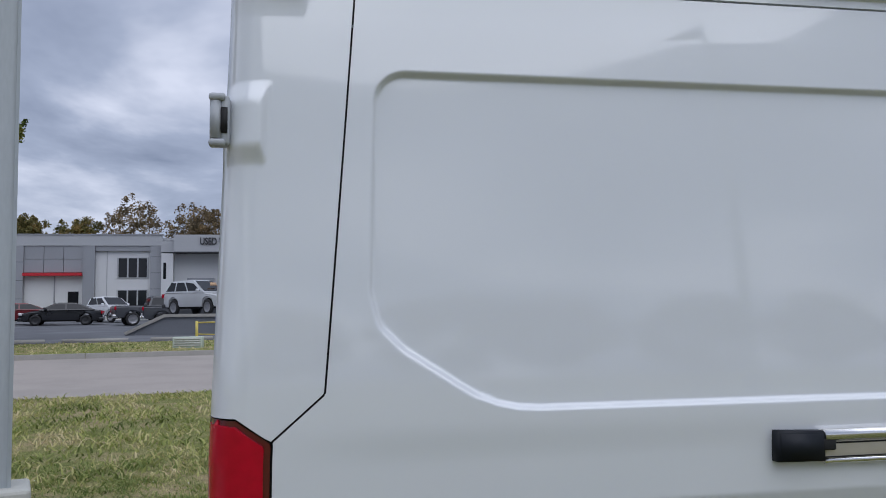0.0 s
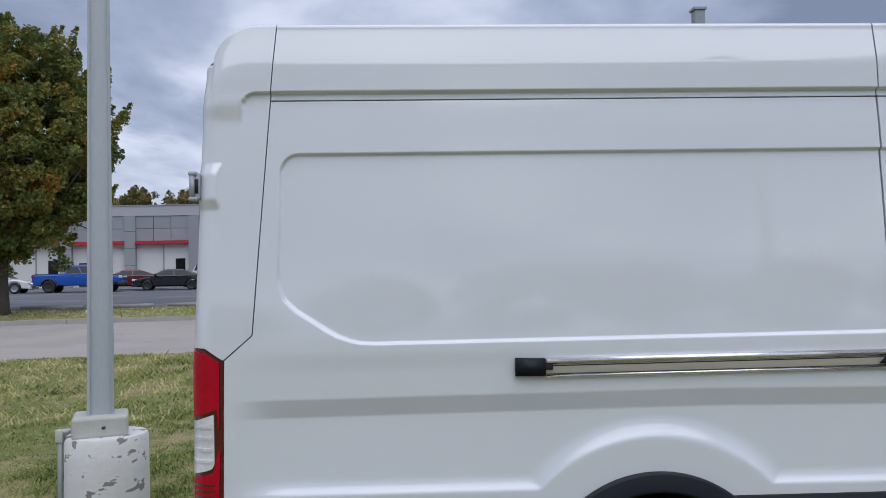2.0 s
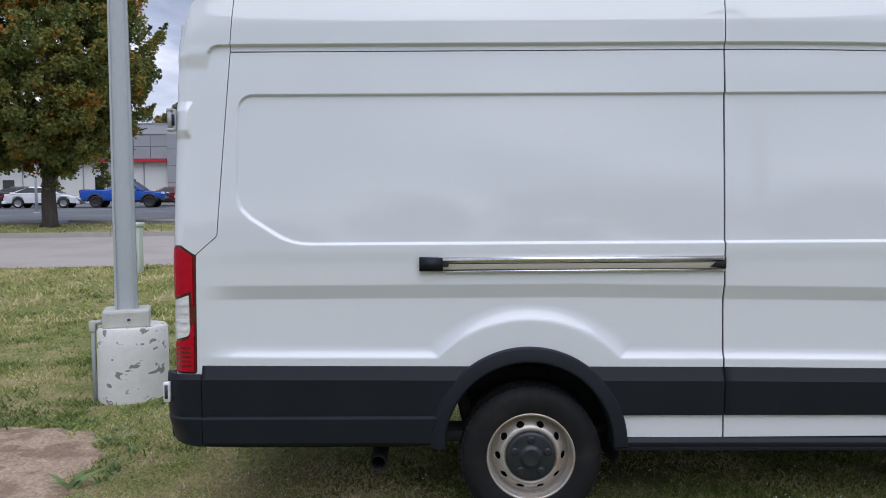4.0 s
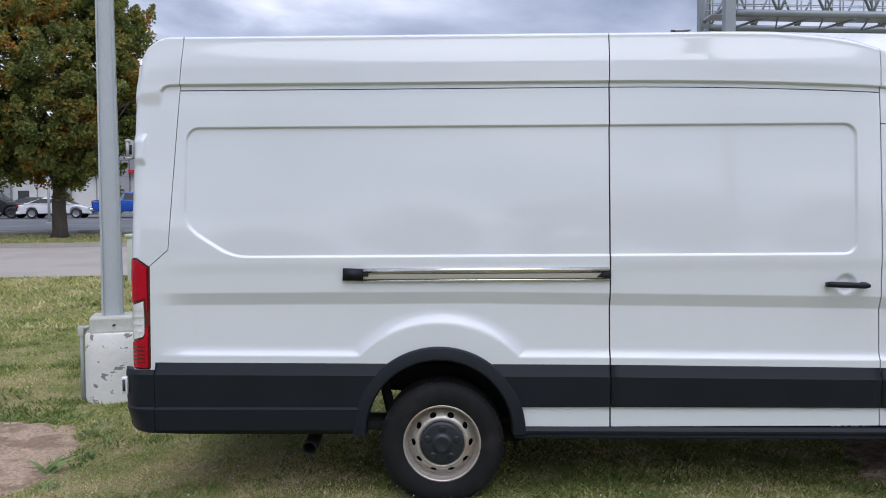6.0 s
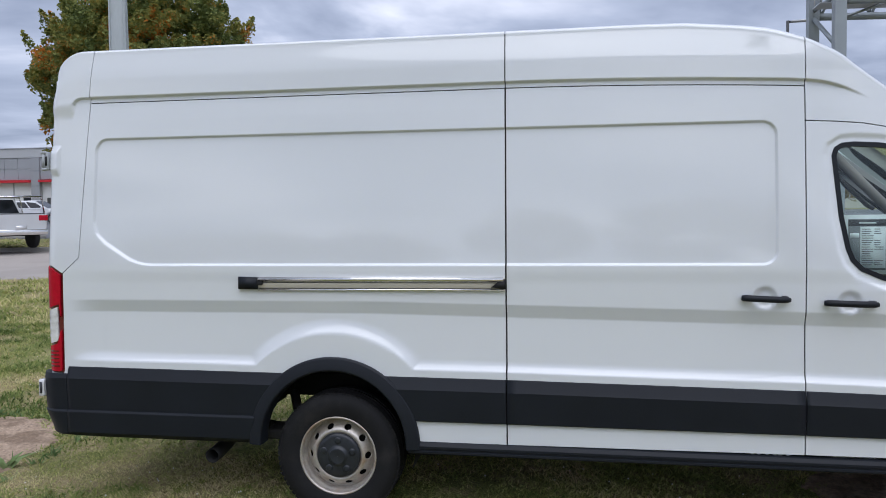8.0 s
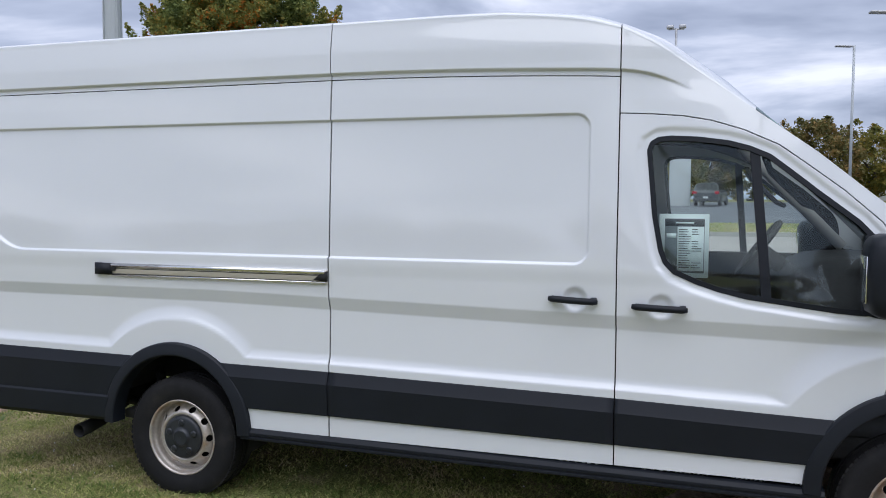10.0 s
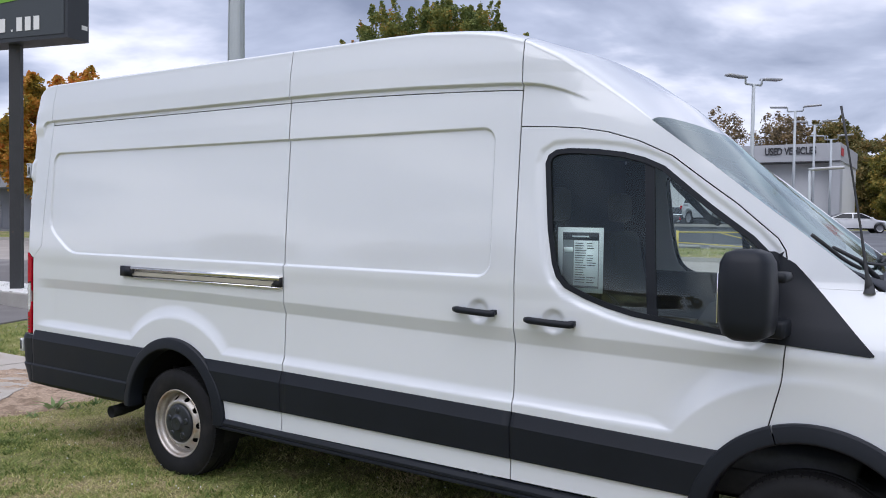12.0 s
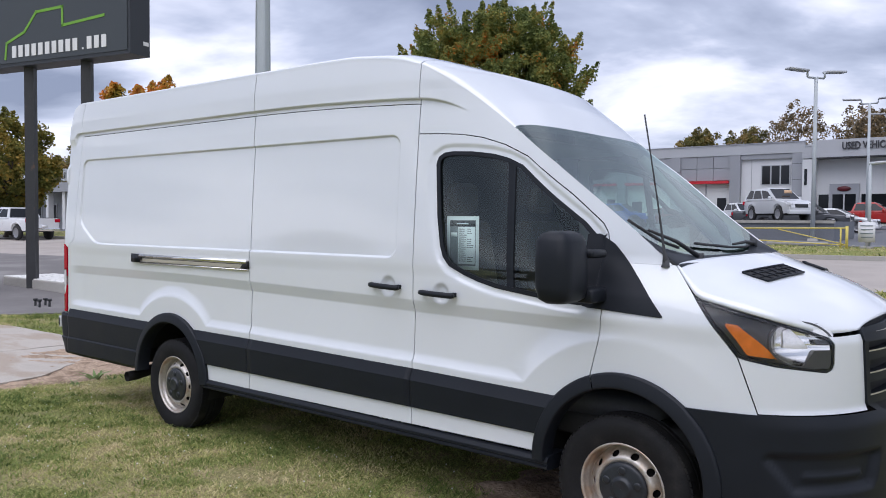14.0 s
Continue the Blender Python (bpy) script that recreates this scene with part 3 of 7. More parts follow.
        panel("red_lens", ticks(-1.775, -1.62, 0.005), ticks(0.74, 1.40, 0.008), [inside([(-1.658, 1.02), (-1.664, 0.764), (-1.80, 0.764), (-1.80, 0.90), (-1.69, 0.93), (-1.672, 1.0)], -0.003)], REDLENS, tl, -0.006, "", far)
        panel("clear_lens", ticks(-1.775, -1.62, 0.005), ticks(0.86, 1.18, 0.008), [inside([(-1.682, 1.145), (-1.80, 1.105), (-1.80, 0.91), (-1.69, 0.94), (-1.68, 0.96)], -0.002)], CLEARLENS, tl, -0.004, "clear reversing lamp lens", far)
        for k in range(4):
            z = 0.965 + 0.042 * k
            panel("lens_rib", ticks(-1.77, -1.68, 0.006), [z, z + 0.006, z + 0.012], [lambda u, v: u + 1.69], CLEARLENS, tl, -0.008, "", far, 0.004)
        for k in range(5):
            z = 0.792 + 0.022 * k
            panel("lens_rib", ticks(-1.76, -1.675, 0.006), [z, z + 0.004, z + 0.008], [lambda u, v: u + 1.68], REDDARK, tl, -0.008, "dark red lens rib", far, 0.003)
        # cladding
        def clad(name, us, z0, z1, fields, label=""):
            prof_z = [0.30, 0.37, 0.40, 0.531, 0.540, 0.720, 0.726, 0.786]
            prof_y = [0.03, 0.004, -0.024, -0.031, -0.017, -0.026, -0.0235, -0.001]
            pts, tris = patch(us, ticks(z0, z1, 0.025, [(0.52, 0.55, 0.004), (0.714, 0.732, 0.006), (0.732, 0.787, 0.012)]), fields)
            px, py = plan(pts[:, 0])
            yy = np.interp(pts[:, 1], prof_z, prof_y)
            fall = clad_top(px) - 0.786
            pts[:, 1] += fall * (0.45 + 0.55 * sm(0.54, 0.74, pts[:, 1]))
            corner = np.clip((-1.70 - px) / 0.125, 0, 0.999)
            yy = yy + 0.13 * (1 - np.sqrt(1 - corner ** 2)) + 0.10 * sm(0.58, 0.37, pts[:, 1]) * sm(-1.64, -1.86, px)
            places = np.stack([px, 2 * MID - yy if far else yy, pts[:, 1]], 1)
            ob = raw(name, places, [tuple(t[::-1]) if far else tuple(t) for t in tris.tolist()], PLASTIC, van, label)
            m = ob.modifiers.new("thickness", "SOLIDIFY")
            m.thickness, m.offset = 0.03, -1.0
            return sharp(ob, 9)
        clad("rear_cladding", ticks(-1.625, -0.24, 0.02), 0.385, 0.786, [round_out(ARCH_R, 0.47), lambda u, v: np.interp(u, [-1.62, -1.1, -0.5], [0.392, 0.372, 0.39]) - v, lambda u, v: np.where(u > -0.05, 1.0, -1.0)], "black plastic lower cladding")
        clad("rear_bumper", ticks(-1.823, -1.629, 0.012), 0.375, 0.747, [lambda u, v: np.interp(u, [-1.82, -1.62], [0.40, 0.39]) - v], "black rear bumper corner")
        clad("quarter_cladding", ticks(0.20, 0.934, 0.02), 0.541, 0.786, [round_out(ARCH_R, 0.47)])
        clad("door_cladding", ticks(0.940, 2.440, 0.05), 0.541, 0.786, [])
        clad("door_cladding", ticks(2.446, 3.56, 0.02), 0.541, 0.786, [round_out(ARCH_F, 0.47)])
        # wheel arch flares
        for c, a0, a1 in ((ARCH_R, -0.02, math.pi + 0.02), (ARCH_F, -0.30, 1.886), (ARCH_F, 1.898, math.pi + 0.02)):
            prof = [(0.488, -0.002), (0.487, -0.020), (0.480, -0.027), (0.472, -0.029), (0.430, -0.040), (0.421, -0.040), (0.415, -0.036), (0.410, -0.020), (0.408, 0.06)]
            verts, faces = [], []
            n = 56
            for k in range(n + 1):
                a = a0 + (a1 - a0) * k / n
                for r, y in prof:
                    xx, zz = c[0] + r * math.cos(a), c[1] + r * math.sin(a)
                    s_in = 0.0 if xx < 4.0 else float(plan(xx)[1]) * 0.8
                    verts.append((xx, 2 * MID - y - s_in if far else y + s_in, zz))
            w = len(prof)
            for k in range(n):
                for j in range(w - 1):
                    q = (k * w + j, k * w + j + 1, (k + 1) * w + j + 1, (k + 1) * w + j)
                    faces.append(q if not far else q[::-1])
            sharp(raw("wheel_arch_flare", verts, faces, PLASTIC, van, "black wheel arch moulding"), 30)
        sill = prism(bmesh.new(), [(0.006, 0.424), (-0.010, 0.418), (-0.021, 0.400), (-0.021, 0.388), (-0.014, 0.384), (-0.014, 0.376), (-0.021, 0.372), (-0.021, 0.362), (0.0, 0.352), (0.16, 0.345), (0.16, 0.424)], 0.40, 3.37, 0.0, "yz")
        for v in sill.verts:
            v.co.z -= 0.0075 * (v.co.x - 0.6)
        if far:
            bmesh.ops.scale(sill, vec=(1, -1, 1), verts=sill.verts[:])
            bmesh.ops.translate(sill, vec=(0, 2 * MID, 0), verts=sill.verts[:])
            bmesh.ops.reverse_faces(sill, faces=sill.faces[:])
        part("sill", sill, PLASTIC, van, "", False)
        # dark shell behind the panel gaps
        panel("inner_shell", ticks(-1.72, 2.46, 0.06), ticks(0.45, 2.58, 0.06), [arch[0], outside(TAIL, -0.02), lambda u, v: v - ridge_z(u) + 0.05], SEAM, van, 0.022, "", far, 0)
        panel("door_frame", ticks(2.36, 3.75, 0.012), ticks(0.5, 2.2, 0.012), [inside(DOOR, 0.03), outside(DOOR, -0.035), arch[1]], SEAM, van, 0.020, "", far, 0)
    # roof
    def roof(name, xs_of, n, fore=None):
        verts, faces = [], []
        side_n, crown_n = 30, 26
        rows = []
        for k in range(n + 1):
            t = k / n
            row = []
            half = []
            for j in range(side_n + 1 if fore is None else 1):
                x = xs_of(t, 0.0)
                z0, z1 = float(seam_z(x)) + G, float(ridge_z(x))
                f = (0.28 * j / 15 if j <= 15 else 0.28 + 0.72 * (j - 15) / (side_n - 15)) if fore is None else 1.0
                z = z0 + (z1 - z0) * f
                half.append((x if xs_of(0.0, 0.0) > -1.4 else x + (1 - t) * (float(np.interp(z, REAR_SEAM_Z, REAR_SEAM_X)) + 1.485), z))
            pts = []
            for x, z in half:
                pts.append((x + float(lean(x, z)), float(side_y(x, z)), z))
            for j in range(1, crown_n + 1):
                q = j / crown_n
                x = xs_of(t, 0.0)
                a = q ** 1.5 * math.pi / 2
                x = xs_of(t, 1 - max(0.0, math.cos(a)) ** (2 / np.interp(x, [-2, 1.6, 2.6, 3.1], [ROOF_POW, 4.0, 2.5, 1.6])))
                zr, zc = float(ridge_z(x)), float(crown_z(x))
                yr = float(side_y(x, zr))
                p = 2 / np.interp(x, [-2, 1.6, 2.6, 3.1], [ROOF_POW, 4.0, 2.5, 1.6])
                yy = yr + (MID - yr) * (1 - max(0.0, math.cos(a)) ** p)
                zz = zr + (zc - zr) * math.sin(a) ** p
                pts.append((x + float(lean(x, zz)), yy, zz))
            pts = [(x, y, z - float(tail_fall(x, z))) for x, y, z in pts]
            row = pts + [(x, 2 * MID - y, z) for x, y, z in pts[-2::-1]]
            rows.append(row)
        w = len(rows[0])
        for row in rows:
            verts += row
        for k in range(n):
            for j in range(w - 1):
                faces.append((k * w + j, (k + 1) * w + j, (k + 1) * w + j + 1, k * w + j + 1))
        ob = raw(name, verts, faces, WHITE, van)
        rim_sharp(ob)
        m = ob.modifiers.new("thickness", "SOLIDIFY")
        m.thickness, m.offset = 0.012, -1.0
        return rows
    roof("roof_rear", lambda t, q: -1.483 + (0.934 + 1.483) * t, 30)
    roof("roof_middle", lambda t, q: 0.940 + 1.50 * t, 26)
    end_x = lambda w: 3.05 + 0.075 * (1 - (1 - w) ** 1.6)
    cab_rows = roof("roof_cab", lambda t, q: 2.446 + (end_x(q) - 2.446) * t, 22, fore=True)
    # roof_shell closes the gaps between the roof panels from below
    for x0, x1 in ((-1.52, -1.465), (0.925, 0.95), (2.435, 2.455)):
        bm = bmesh.new()
        rows = []
        for x in (x0, x1):
            row = []
            for j in range(31):
                a = j / 30 * math.pi / 2
                zr, zc = float(ridge_z(x)), float(crown_z(x))
                yr = float(side_y(x, zr))
                row.append((x, yr + (MID - yr) * (1 - math.cos(a) ** 0.48) + 0.016, zr + (zc - zr) * math.sin(a) ** 0.48 - 0.022))
            rows.append([(x, float(side_y(x, z)) + 0.018, z) for z in np.linspace(2.2, float(ridge_z(x)) - 0.02, 8)] + row)
        full = [r + [(p[0], 2 * MID - p[1], p[2]) for p in r[-2::-1]] for r in rows]
        a, b = [[bm.verts.new(p) for p in r] for r in full]
        for j in range(len(a) - 1):
            bm.faces.new((a[j], b[j], b[j + 1], a[j + 1]))
        part("roof_shell", bm, SEAM, van)
    # rear doors close the tail
    zs = list(np.linspace(0.70, 2.56, 40))
    loop = [(-1.775 + float(lean(-1.775, z)), float(side_y(-1.775, z)), z - float(tail_fall(-1.775, z))) for z in zs] + [tuple(p) for p in skin(np.full(27, -1.775), np.array(ROOF_VS[2:]))]
    loop = loop + [(x, 2 * MID - y, z) for x, y, z in loop[-2::-1]]
    mid = (-1.765, MID, 1.5)
    raw("rear_doors", [mid] + loop, [(0, (k + 1) % len(loop) + 1, k + 1) for k in range(len(loop))], WHITE, van, smooth=False)
    part("rear_bumper_beam", boxed(-1.835, -1.72, 0.13, 2 * MID - 0.13, 0.39, 0.74, 0.03), PLASTIC, van)
    for z in (1.995,):
        h = part("hinge", boxed(-1.752, -1.734, 0.026, 0.066, z - 0.052, z + 0.052, 0.006), HINGE, van, "grey painted door hinge")
        part("hinge_pin", tube(bmesh.new(), [(-1.762, 0.034, z - 0.038), (-1.762, 0.034, z + 0.040)], 0.0125, 14), HINGE, h)
        for s_z in (-1, 1):
            part("hinge_knuckle", boxed(-1.776, -1.742, 0.019, 0.050, z + s_z * 0.048 - 0.008, z + s_z * 0.048 + 0.008, 0.006), HINGE, h)
        part("hinge_slot", boxed(-1.751, -1.738, 0.0235, 0.027, z - 0.028, z + 0.026), SEAM, h)
    brk = part("bumper_bracket", boxed(-1.820, -1.786, -0.008, 0.035, 0.615, 0.715, 0.006), CLEARLENS, van, "white reflector on the bumper end")
    part("bracket_slot", boxed(-1.811, -1.796, -0.012, 0.0, 0.634, 0.70), INNER, brk)
    # sliding door rail
    rail = part("door_rail", boxed(-0.445, 0.932, -0.012, 0.02, 1.246, 1.318, 0.004), RAILTAN, van, "metal sliding door rail")
    part("rail_strip", tube(bmesh.new(), [(-0.44, -0.013, 1.308), (0.925, -0.013, 1.307)], 0.0135, 14), CHROME, rail)
    part("rail_groove", boxed(-0.44, 0.930, -0.0135, -0.010, 1.288, 1.2915), SEAM, rail)
    part("rail_groove", boxed(-0.44, 0.930, -0.0135, -0.010, 1.258, 1.2605), SEAM, rail)
    part("rail_strip", tube(bmesh.new(), [(-0.44, -0.010, 1.251), (0.930, -0.010, 1.251)], 0.0065, 10), CHROME, rail)
    cap = prism(bmesh.new(), [(-0.558, 1.254), (-0.556, 1.322), (-0.443, 1.318), (-0.443, 1.252)], -0.026, 0.02, 0.006)
    part("rail_cap", cap, PLASTIC, rail, "black rail end cap")
    part("rail_cap_slot", boxed(-0.448, -0.415, -0.022, 0.0, 1.275, 1.30, 0.004), SEAM, rail)
    part("rail_end", prism(bmesh.new(), [(0.90, 1.30), (0.935, 1.312), (0.935, 1.258), (0.86, 1.266)], -0.020, 0.0), SEAM, rail)
    # handles
    for x0, x1, z, tilt in ((2.126, 2.358, 1.214, -0.010), (2.520, 2.768, 1.192, -0.008)):
        cx = (x0 + x1) / 2 + 0.005
        n = 40
        bm = bmesh.new()
        pts = [(x0 + (x1 - x0) * k / 12, -0.030 - 0.014 * math.sin(math.pi * k / 12) ** 0.7, z + tilt * (k / 12 - 0.5)) for k in range(13)]
        tube(bm, pts, [0.012] + [0.0165] * 11 + [0.012], 12)
        part("handle", bm, PLASTIC, van, "black door handle")
        for x in (x0 + 0.02, x1 - 0.02):
            part("handle_mount", boxed(x - 0.014, x + 0.014, -0.030, 0.012, z - 0.013, z + 0.013, 0.004), PLASTIC, van)
    # windscreen
    verts, faces = [], []
    nu, nv = 24, 20
    top_row = cab_rows[-1][:len(cab_rows[-1]) // 2 + 1]
    def edge(row, q):
        f = q * (len(row) - 1)
        i = min(int(f), len(row) - 2)
        return Vector(row[i]).lerp(Vector(row[i + 1]), f - i)
    base = [Vector((3.775, float(side_y(3.775, 1.547)) + 0.004, 1.547)), Vector((3.855, 0.30, 1.46)), Vector((3.915, 0.50, 1.415)), Vector((3.93, 0.76, 1.405)), Vector((3.94, MID, 1.405))]
    def foot(q):
        y0, y1 = top_row[0][1], top_row[-1][1]
        y = base[0].y + (MID - base[0].y) * (edge(top_row, q).y - y0) / (y1 - y0)
        return Vector((float(np.interp(y, [b.y for b in base], [b.x for b in base])), y, float(np.interp(y, [b.y for b in base], [b.z for b in base]))))
    def screen_at(q, t):
        p = edge(top_row, q).lerp(foot(q), t) + Vector((-0.010, 0, -0.010)) * math.sin(math.pi * t) * q
        x = top_row[0][0] + (base[0].x - top_row[0][0]) * t
        side = Vector((x, float(side_y(min(x, 3.95), float(ridge_z(x)))) + 0.004, float(ridge_z(x)) - 0.002))
        return p + (side - edge(top_row, 0).lerp(base[0], t)) * (1 - q) ** 3
    for far in (False, True):
        o = len(verts)
        for i in range(nu + 1):
            q = i / nu
            for j in range(nv + 1):
                p = screen_at(q, j / nv)
                verts.append((p.x, 2 * MID - p.y if far else p.y, p.z))
        for i in range(nu):
            for j in range(nv):
                f = (o + i * (nv + 1) + j, o + i * (nv + 1) + j + 1, o + (i + 1) * (nv + 1) + j + 1, o + (i + 1) * (nv + 1) + j)
                faces.append(f[::-1] if far else f)
    ws = raw("windscreen", verts, faces, WSGLASS, van, "raked windscreen glass")
    ws.visible_shadow = False
    # black band round the glass
    bm = bmesh.new()
    bm.from_mesh(ws.data)
    kill = []
    for k, f in enumerate(bm.faces):
        kk = k % (nu * nv)
        i, j = kk // nv, kk % nv
        if not (j == 0 or i == 0 or j >= nv - 1):
            kill.append(f)
    bmesh.ops.delete(bm, geom=kill, context="FACES")
    for v in bm.verts:
        v.co += Vector((-0.006, 0, -0.006))
    part("screen_border", bm, LAMPBLACK, ws, "dark printed border")
    # bonnet
    E_pts = [(3.985, 0.125, 1.402), (4.06, 0.075, 1.315), (4.115, 0.045, 1.268), (4.22, 0.048, 1.238), (4.36, 0.075, 1.202), (4.48, 0.145, 1.163), (4.58, 0.255, 1.124), (4.655, 0.36, 1.122), (4.70, 0.46, 1.128)]
    C_pts = [(4.116, MID, 1.443), (4.206, MID, 1.415), (4.286, MID, 1.389), (4.366, MID, 1.361), (4.446, MID, 1.330), (4.526, MID, 1.295), (4.601, MID, 1.258), (4.668, MID, 1.213), (4.73, MID, 1.172)]
    def curve(pts, q):
        f = q * (len(pts) - 1)
        i = min(int(f), len(pts) - 2)
        p = [Vector(pts[max(0, min(len(pts) - 1, i + d))]) for d in (-1, 0, 1, 2)]
        t = f - i
        return 0.5 * (2 * p[1] + (p[2] - p[0]) * t + (2 * p[0] - 5 * p[1] + 4 * p[2] - p[3]) * t * t + (3 * p[1] - p[0] - 3 * p[2] + p[3]) * t ** 3)
    def hood_at(a, q, far=False):
        e, c = curve(E_pts, q), curve(C_pts, q)
        g = math.sin(a * math.pi / 2)
        x = e.x + (c.x - e.x) * g ** 1.33
        y = e.y + (c.y - e.y) * a
        z = e.z + (c.z - e.z) * (g ** 0.49)
        return (x, 2 * MID - y if far else y, z)
    verts, faces = [], []
    na, nb = 26, 32
    for far in (False, True):
        o = len(verts)
        for i in range(na + 1):
            for j in range(nb + 1):
                verts.append(hood_at((i / na) ** 1.3, j / nb, far))
        for i in range(na):
            for j in range(nb):
                f = (o + i * (nb + 1) + j, o + i * (nb + 1) + j + 1, o + (i + 1) * (nb + 1) + j + 1, o + (i + 1) * (nb + 1) + j)
                faces.append(f if not far else f[::-1])
    hood = raw("bonnet", verts, faces, WHITE, van, "white bonnet")
    weld = bmesh.new()
    weld.from_mesh(hood.data)
    bmesh.ops.remove_doubles(weld, verts=weld.verts[:], dist=0.0004)
    weld.to_mesh(hood.data)
    weld.free()
    m = hood.modifiers.new("thickness", "SOLIDIFY")
    m.thickness, m.offset = 0.02, -1.0
    # bonnet vents
    for far in (False, True):
        def vent_at(a, q, up):
            p = Vector(hood_at(a, q, far))
            return (p.x, p.y, p.z + up)
        bm = bmesh.new()
        a0, a1, q0, q1 = 0.386, 0.80, 0.25, 0.404
        def quad(aa, ab, qa, qb, up):
            vs = [bm.verts.new(vent_at(a, q, up)) for a, q in ((aa, qa), (ab, qa), (ab, qb), (aa, qb))]
            bm.faces.new(vs)
        for i in range(6):
            for j in range(6):
                quad(a0 + (a1 - a0) * i / 6, a0 + (a1 - a0) * (i + 1) / 6, q0 + (q1 - q0) * j / 6, q0 + (q1 - q0) * (j + 1) / 6, 0.004)
        bmesh.ops.remove_doubles(bm, verts=bm.verts[:], dist=0.0005)
        vent = part("bonnet_vent", bm, SEAM, hood, "black slatted bonnet vent")
        bm = bmesh.new()
        for k in range(7):
            a = a0 + (a1 - a0) * k / 6
            tube(bm, [vent_at(a, q0, 0.006), vent_at(a, (q0 + q1) / 2, 0.007), vent_at(a, q1, 0.006)], 0.004, 6)
        for k in range(4):
            q = q0 + (q1 - q0) * k / 3
            tube(bm, [vent_at(a0 + (a1 - a0) * i / 4, q, 0.007) for i in range(5)], 0.0055 if k in (0, 3) else 0.003, 6)
        part("vent_slats", bm, PLASTIC, vent)
    # cowl, wipers, antenna
    bm = bmesh.new()
    rows = []
    for i in range(25):
        q = i / 24
        a, b = foot(min(1, q)), Vector(hood_at(min(1, q) ** 2.0, 0.0))
        rows.append([bm.verts.new(a + Vector((-0.05, 0, 0.03))), bm.verts.new(a.lerp(b, 0.3) + Vector((0, 0, -0.012))), bm.verts.new(b + Vector((0.02, 0, -0.012)))])
    for r0, r1 in zip(rows, rows[1:]):
        for j in range(2):
            bm.faces.new((r0[j], r0[j + 1], r1[j + 1], r1[j]))
    r = bmesh.ops.duplicate(bm, geom=bm.verts[:] + bm.edges[:] + bm.faces[:])
    for v in [g for g in r["geom"] if isinstance(g, bmesh.types.BMVert)]:
        v.co.y = 2 * MID - v.co.y
    part("cowl", bm, PLASTIC, van, "black cowl below the windscreen")
    def glass_point(q, t, lift):
        p = screen_at(min(q, 2 - q), t)
        if q > 1:
            p.y = 2 * MID - p.y
        return p + Vector((lift * 0.7, 0, lift))
    for q0, q1, qp in ((0.10, 0.62, 0.72), (0.80, 1.35, 1.5)):
        pts = [glass_point(q0 + (q1 - q0) * k / 8, 0.90 + 0.06 * k / 8, 0.014) for k in range(9)]
        w = part("wiper_blade", tube(bmesh.new(), pts, 0.008, 6), INNER, van, "black wiper blade")
        mp = pts[5] + Vector((0, 0, 0.016))
        ep = glass_point(qp, 1.0, 0.012)
        part("wiper_arm", tube(bmesh.new(), [mp, mp.lerp(ep, 0.5) + Vector((0.01, 0, 0.012)), ep], [0.007, 0.010, 0.013], 6), INNER, w)
        part("wiper_pivot", tube(bmesh.new(), [ep - Vector((0, 0, 0.03)), ep + Vector((0, 0, 0.02))], 0.02, 10), INNER, w)
    ant = part("antenna", tube(bmesh.new(), [(3.93, 0.118, 1.395), (3.925, 0.118, 1.44), (3.918, 0.118, 1.47), (3.890, 0.116, 1.66), (3.850, 0.113, 1.90), (3.812, 0.111, 2.12)], [0.020, 0.013, 0.007, 0.0045, 0.0038, 0.0045], 8), INNER, van, "thin black whip antenna")
    part("antenna_foot", lathe(bmesh.new(), [(0.001, 0.03), (0.012, 0.03), (0.022, 0.0), (0.024, -0.006)], 16, "z", (3.93, 0.118, 1.398)), INNER, ant)
    # grille
    grille = panel("grille", ticks(GR - 0.01, S_MID, 0.02), ticks(0.68, 1.18, 0.02), [inside(GRILLE, 0.004)], SEAM, van, 0.05, "black grille with heavy bars")
    panel("grille", ticks(GR - 0.01, S_MID, 0.02), ticks(0.68, 1.18, 0.02), [inside(GRILLE, 0.004)], SEAM, van, 0.05, "black grille with heavy bars", True)
    for far in (False, True):
        panel("grille_frame", ticks(GR - 0.02, S_MID, 0.01), ticks(0.68, 1.18, 0.01), [inside(GRILLE, 0.006), outside(GRILLE, -0.022)], PLASTIC, grille, -0.012, "", far, 0.06)
        for z in (0.79, 0.89, 0.99, 1.075):
            panel("grille_bar", ticks(GR, S_MID, 0.02), [z, z + 0.012, z + 0.03, z + 0.042], [inside(GRILLE, -0.012)], PLASTIC, grille, -0.004, "", far, 0.05)
            panel("grille_bar_edge", ticks(GR, S_MID, 0.02), [z + 0.040, z + 0.046], [inside(GRILLE, -0.014)], RAILTAN, grille, -0.006, "", far, 0.004)
    # door mirrors
    for far in (False, True):
        f = (lambda y: 2 * MID - y) if far else (lambda y: y)
        bm = bmesh.new()
        prof = [(1.222, 0.05, 0.09), (1.242, 0.085, 0.115), (1.30, 0.098, 0.125), (1.42, 0.098, 0.125), (1.51, 0.092, 0.12), (1.545, 0.075, 0.10), (1.56, 0.04, 0.06)]
        rings = []
        for z, hx, hy in prof:
            ring = []
            for k in range(28):
                a = 2 * math.pi * k / 28
                cx, cy = math.copysign(abs(math.cos(a)) ** 0.55, math.cos(a)), math.copysign(abs(math.sin(a)) ** 0.55, math.sin(a))
                ring.append(bm.verts.new((3.555 + hx * cx - 0.02 * (z - 1.4), f(-0.215 + hy * cy), z)))
            rings.append(ring)
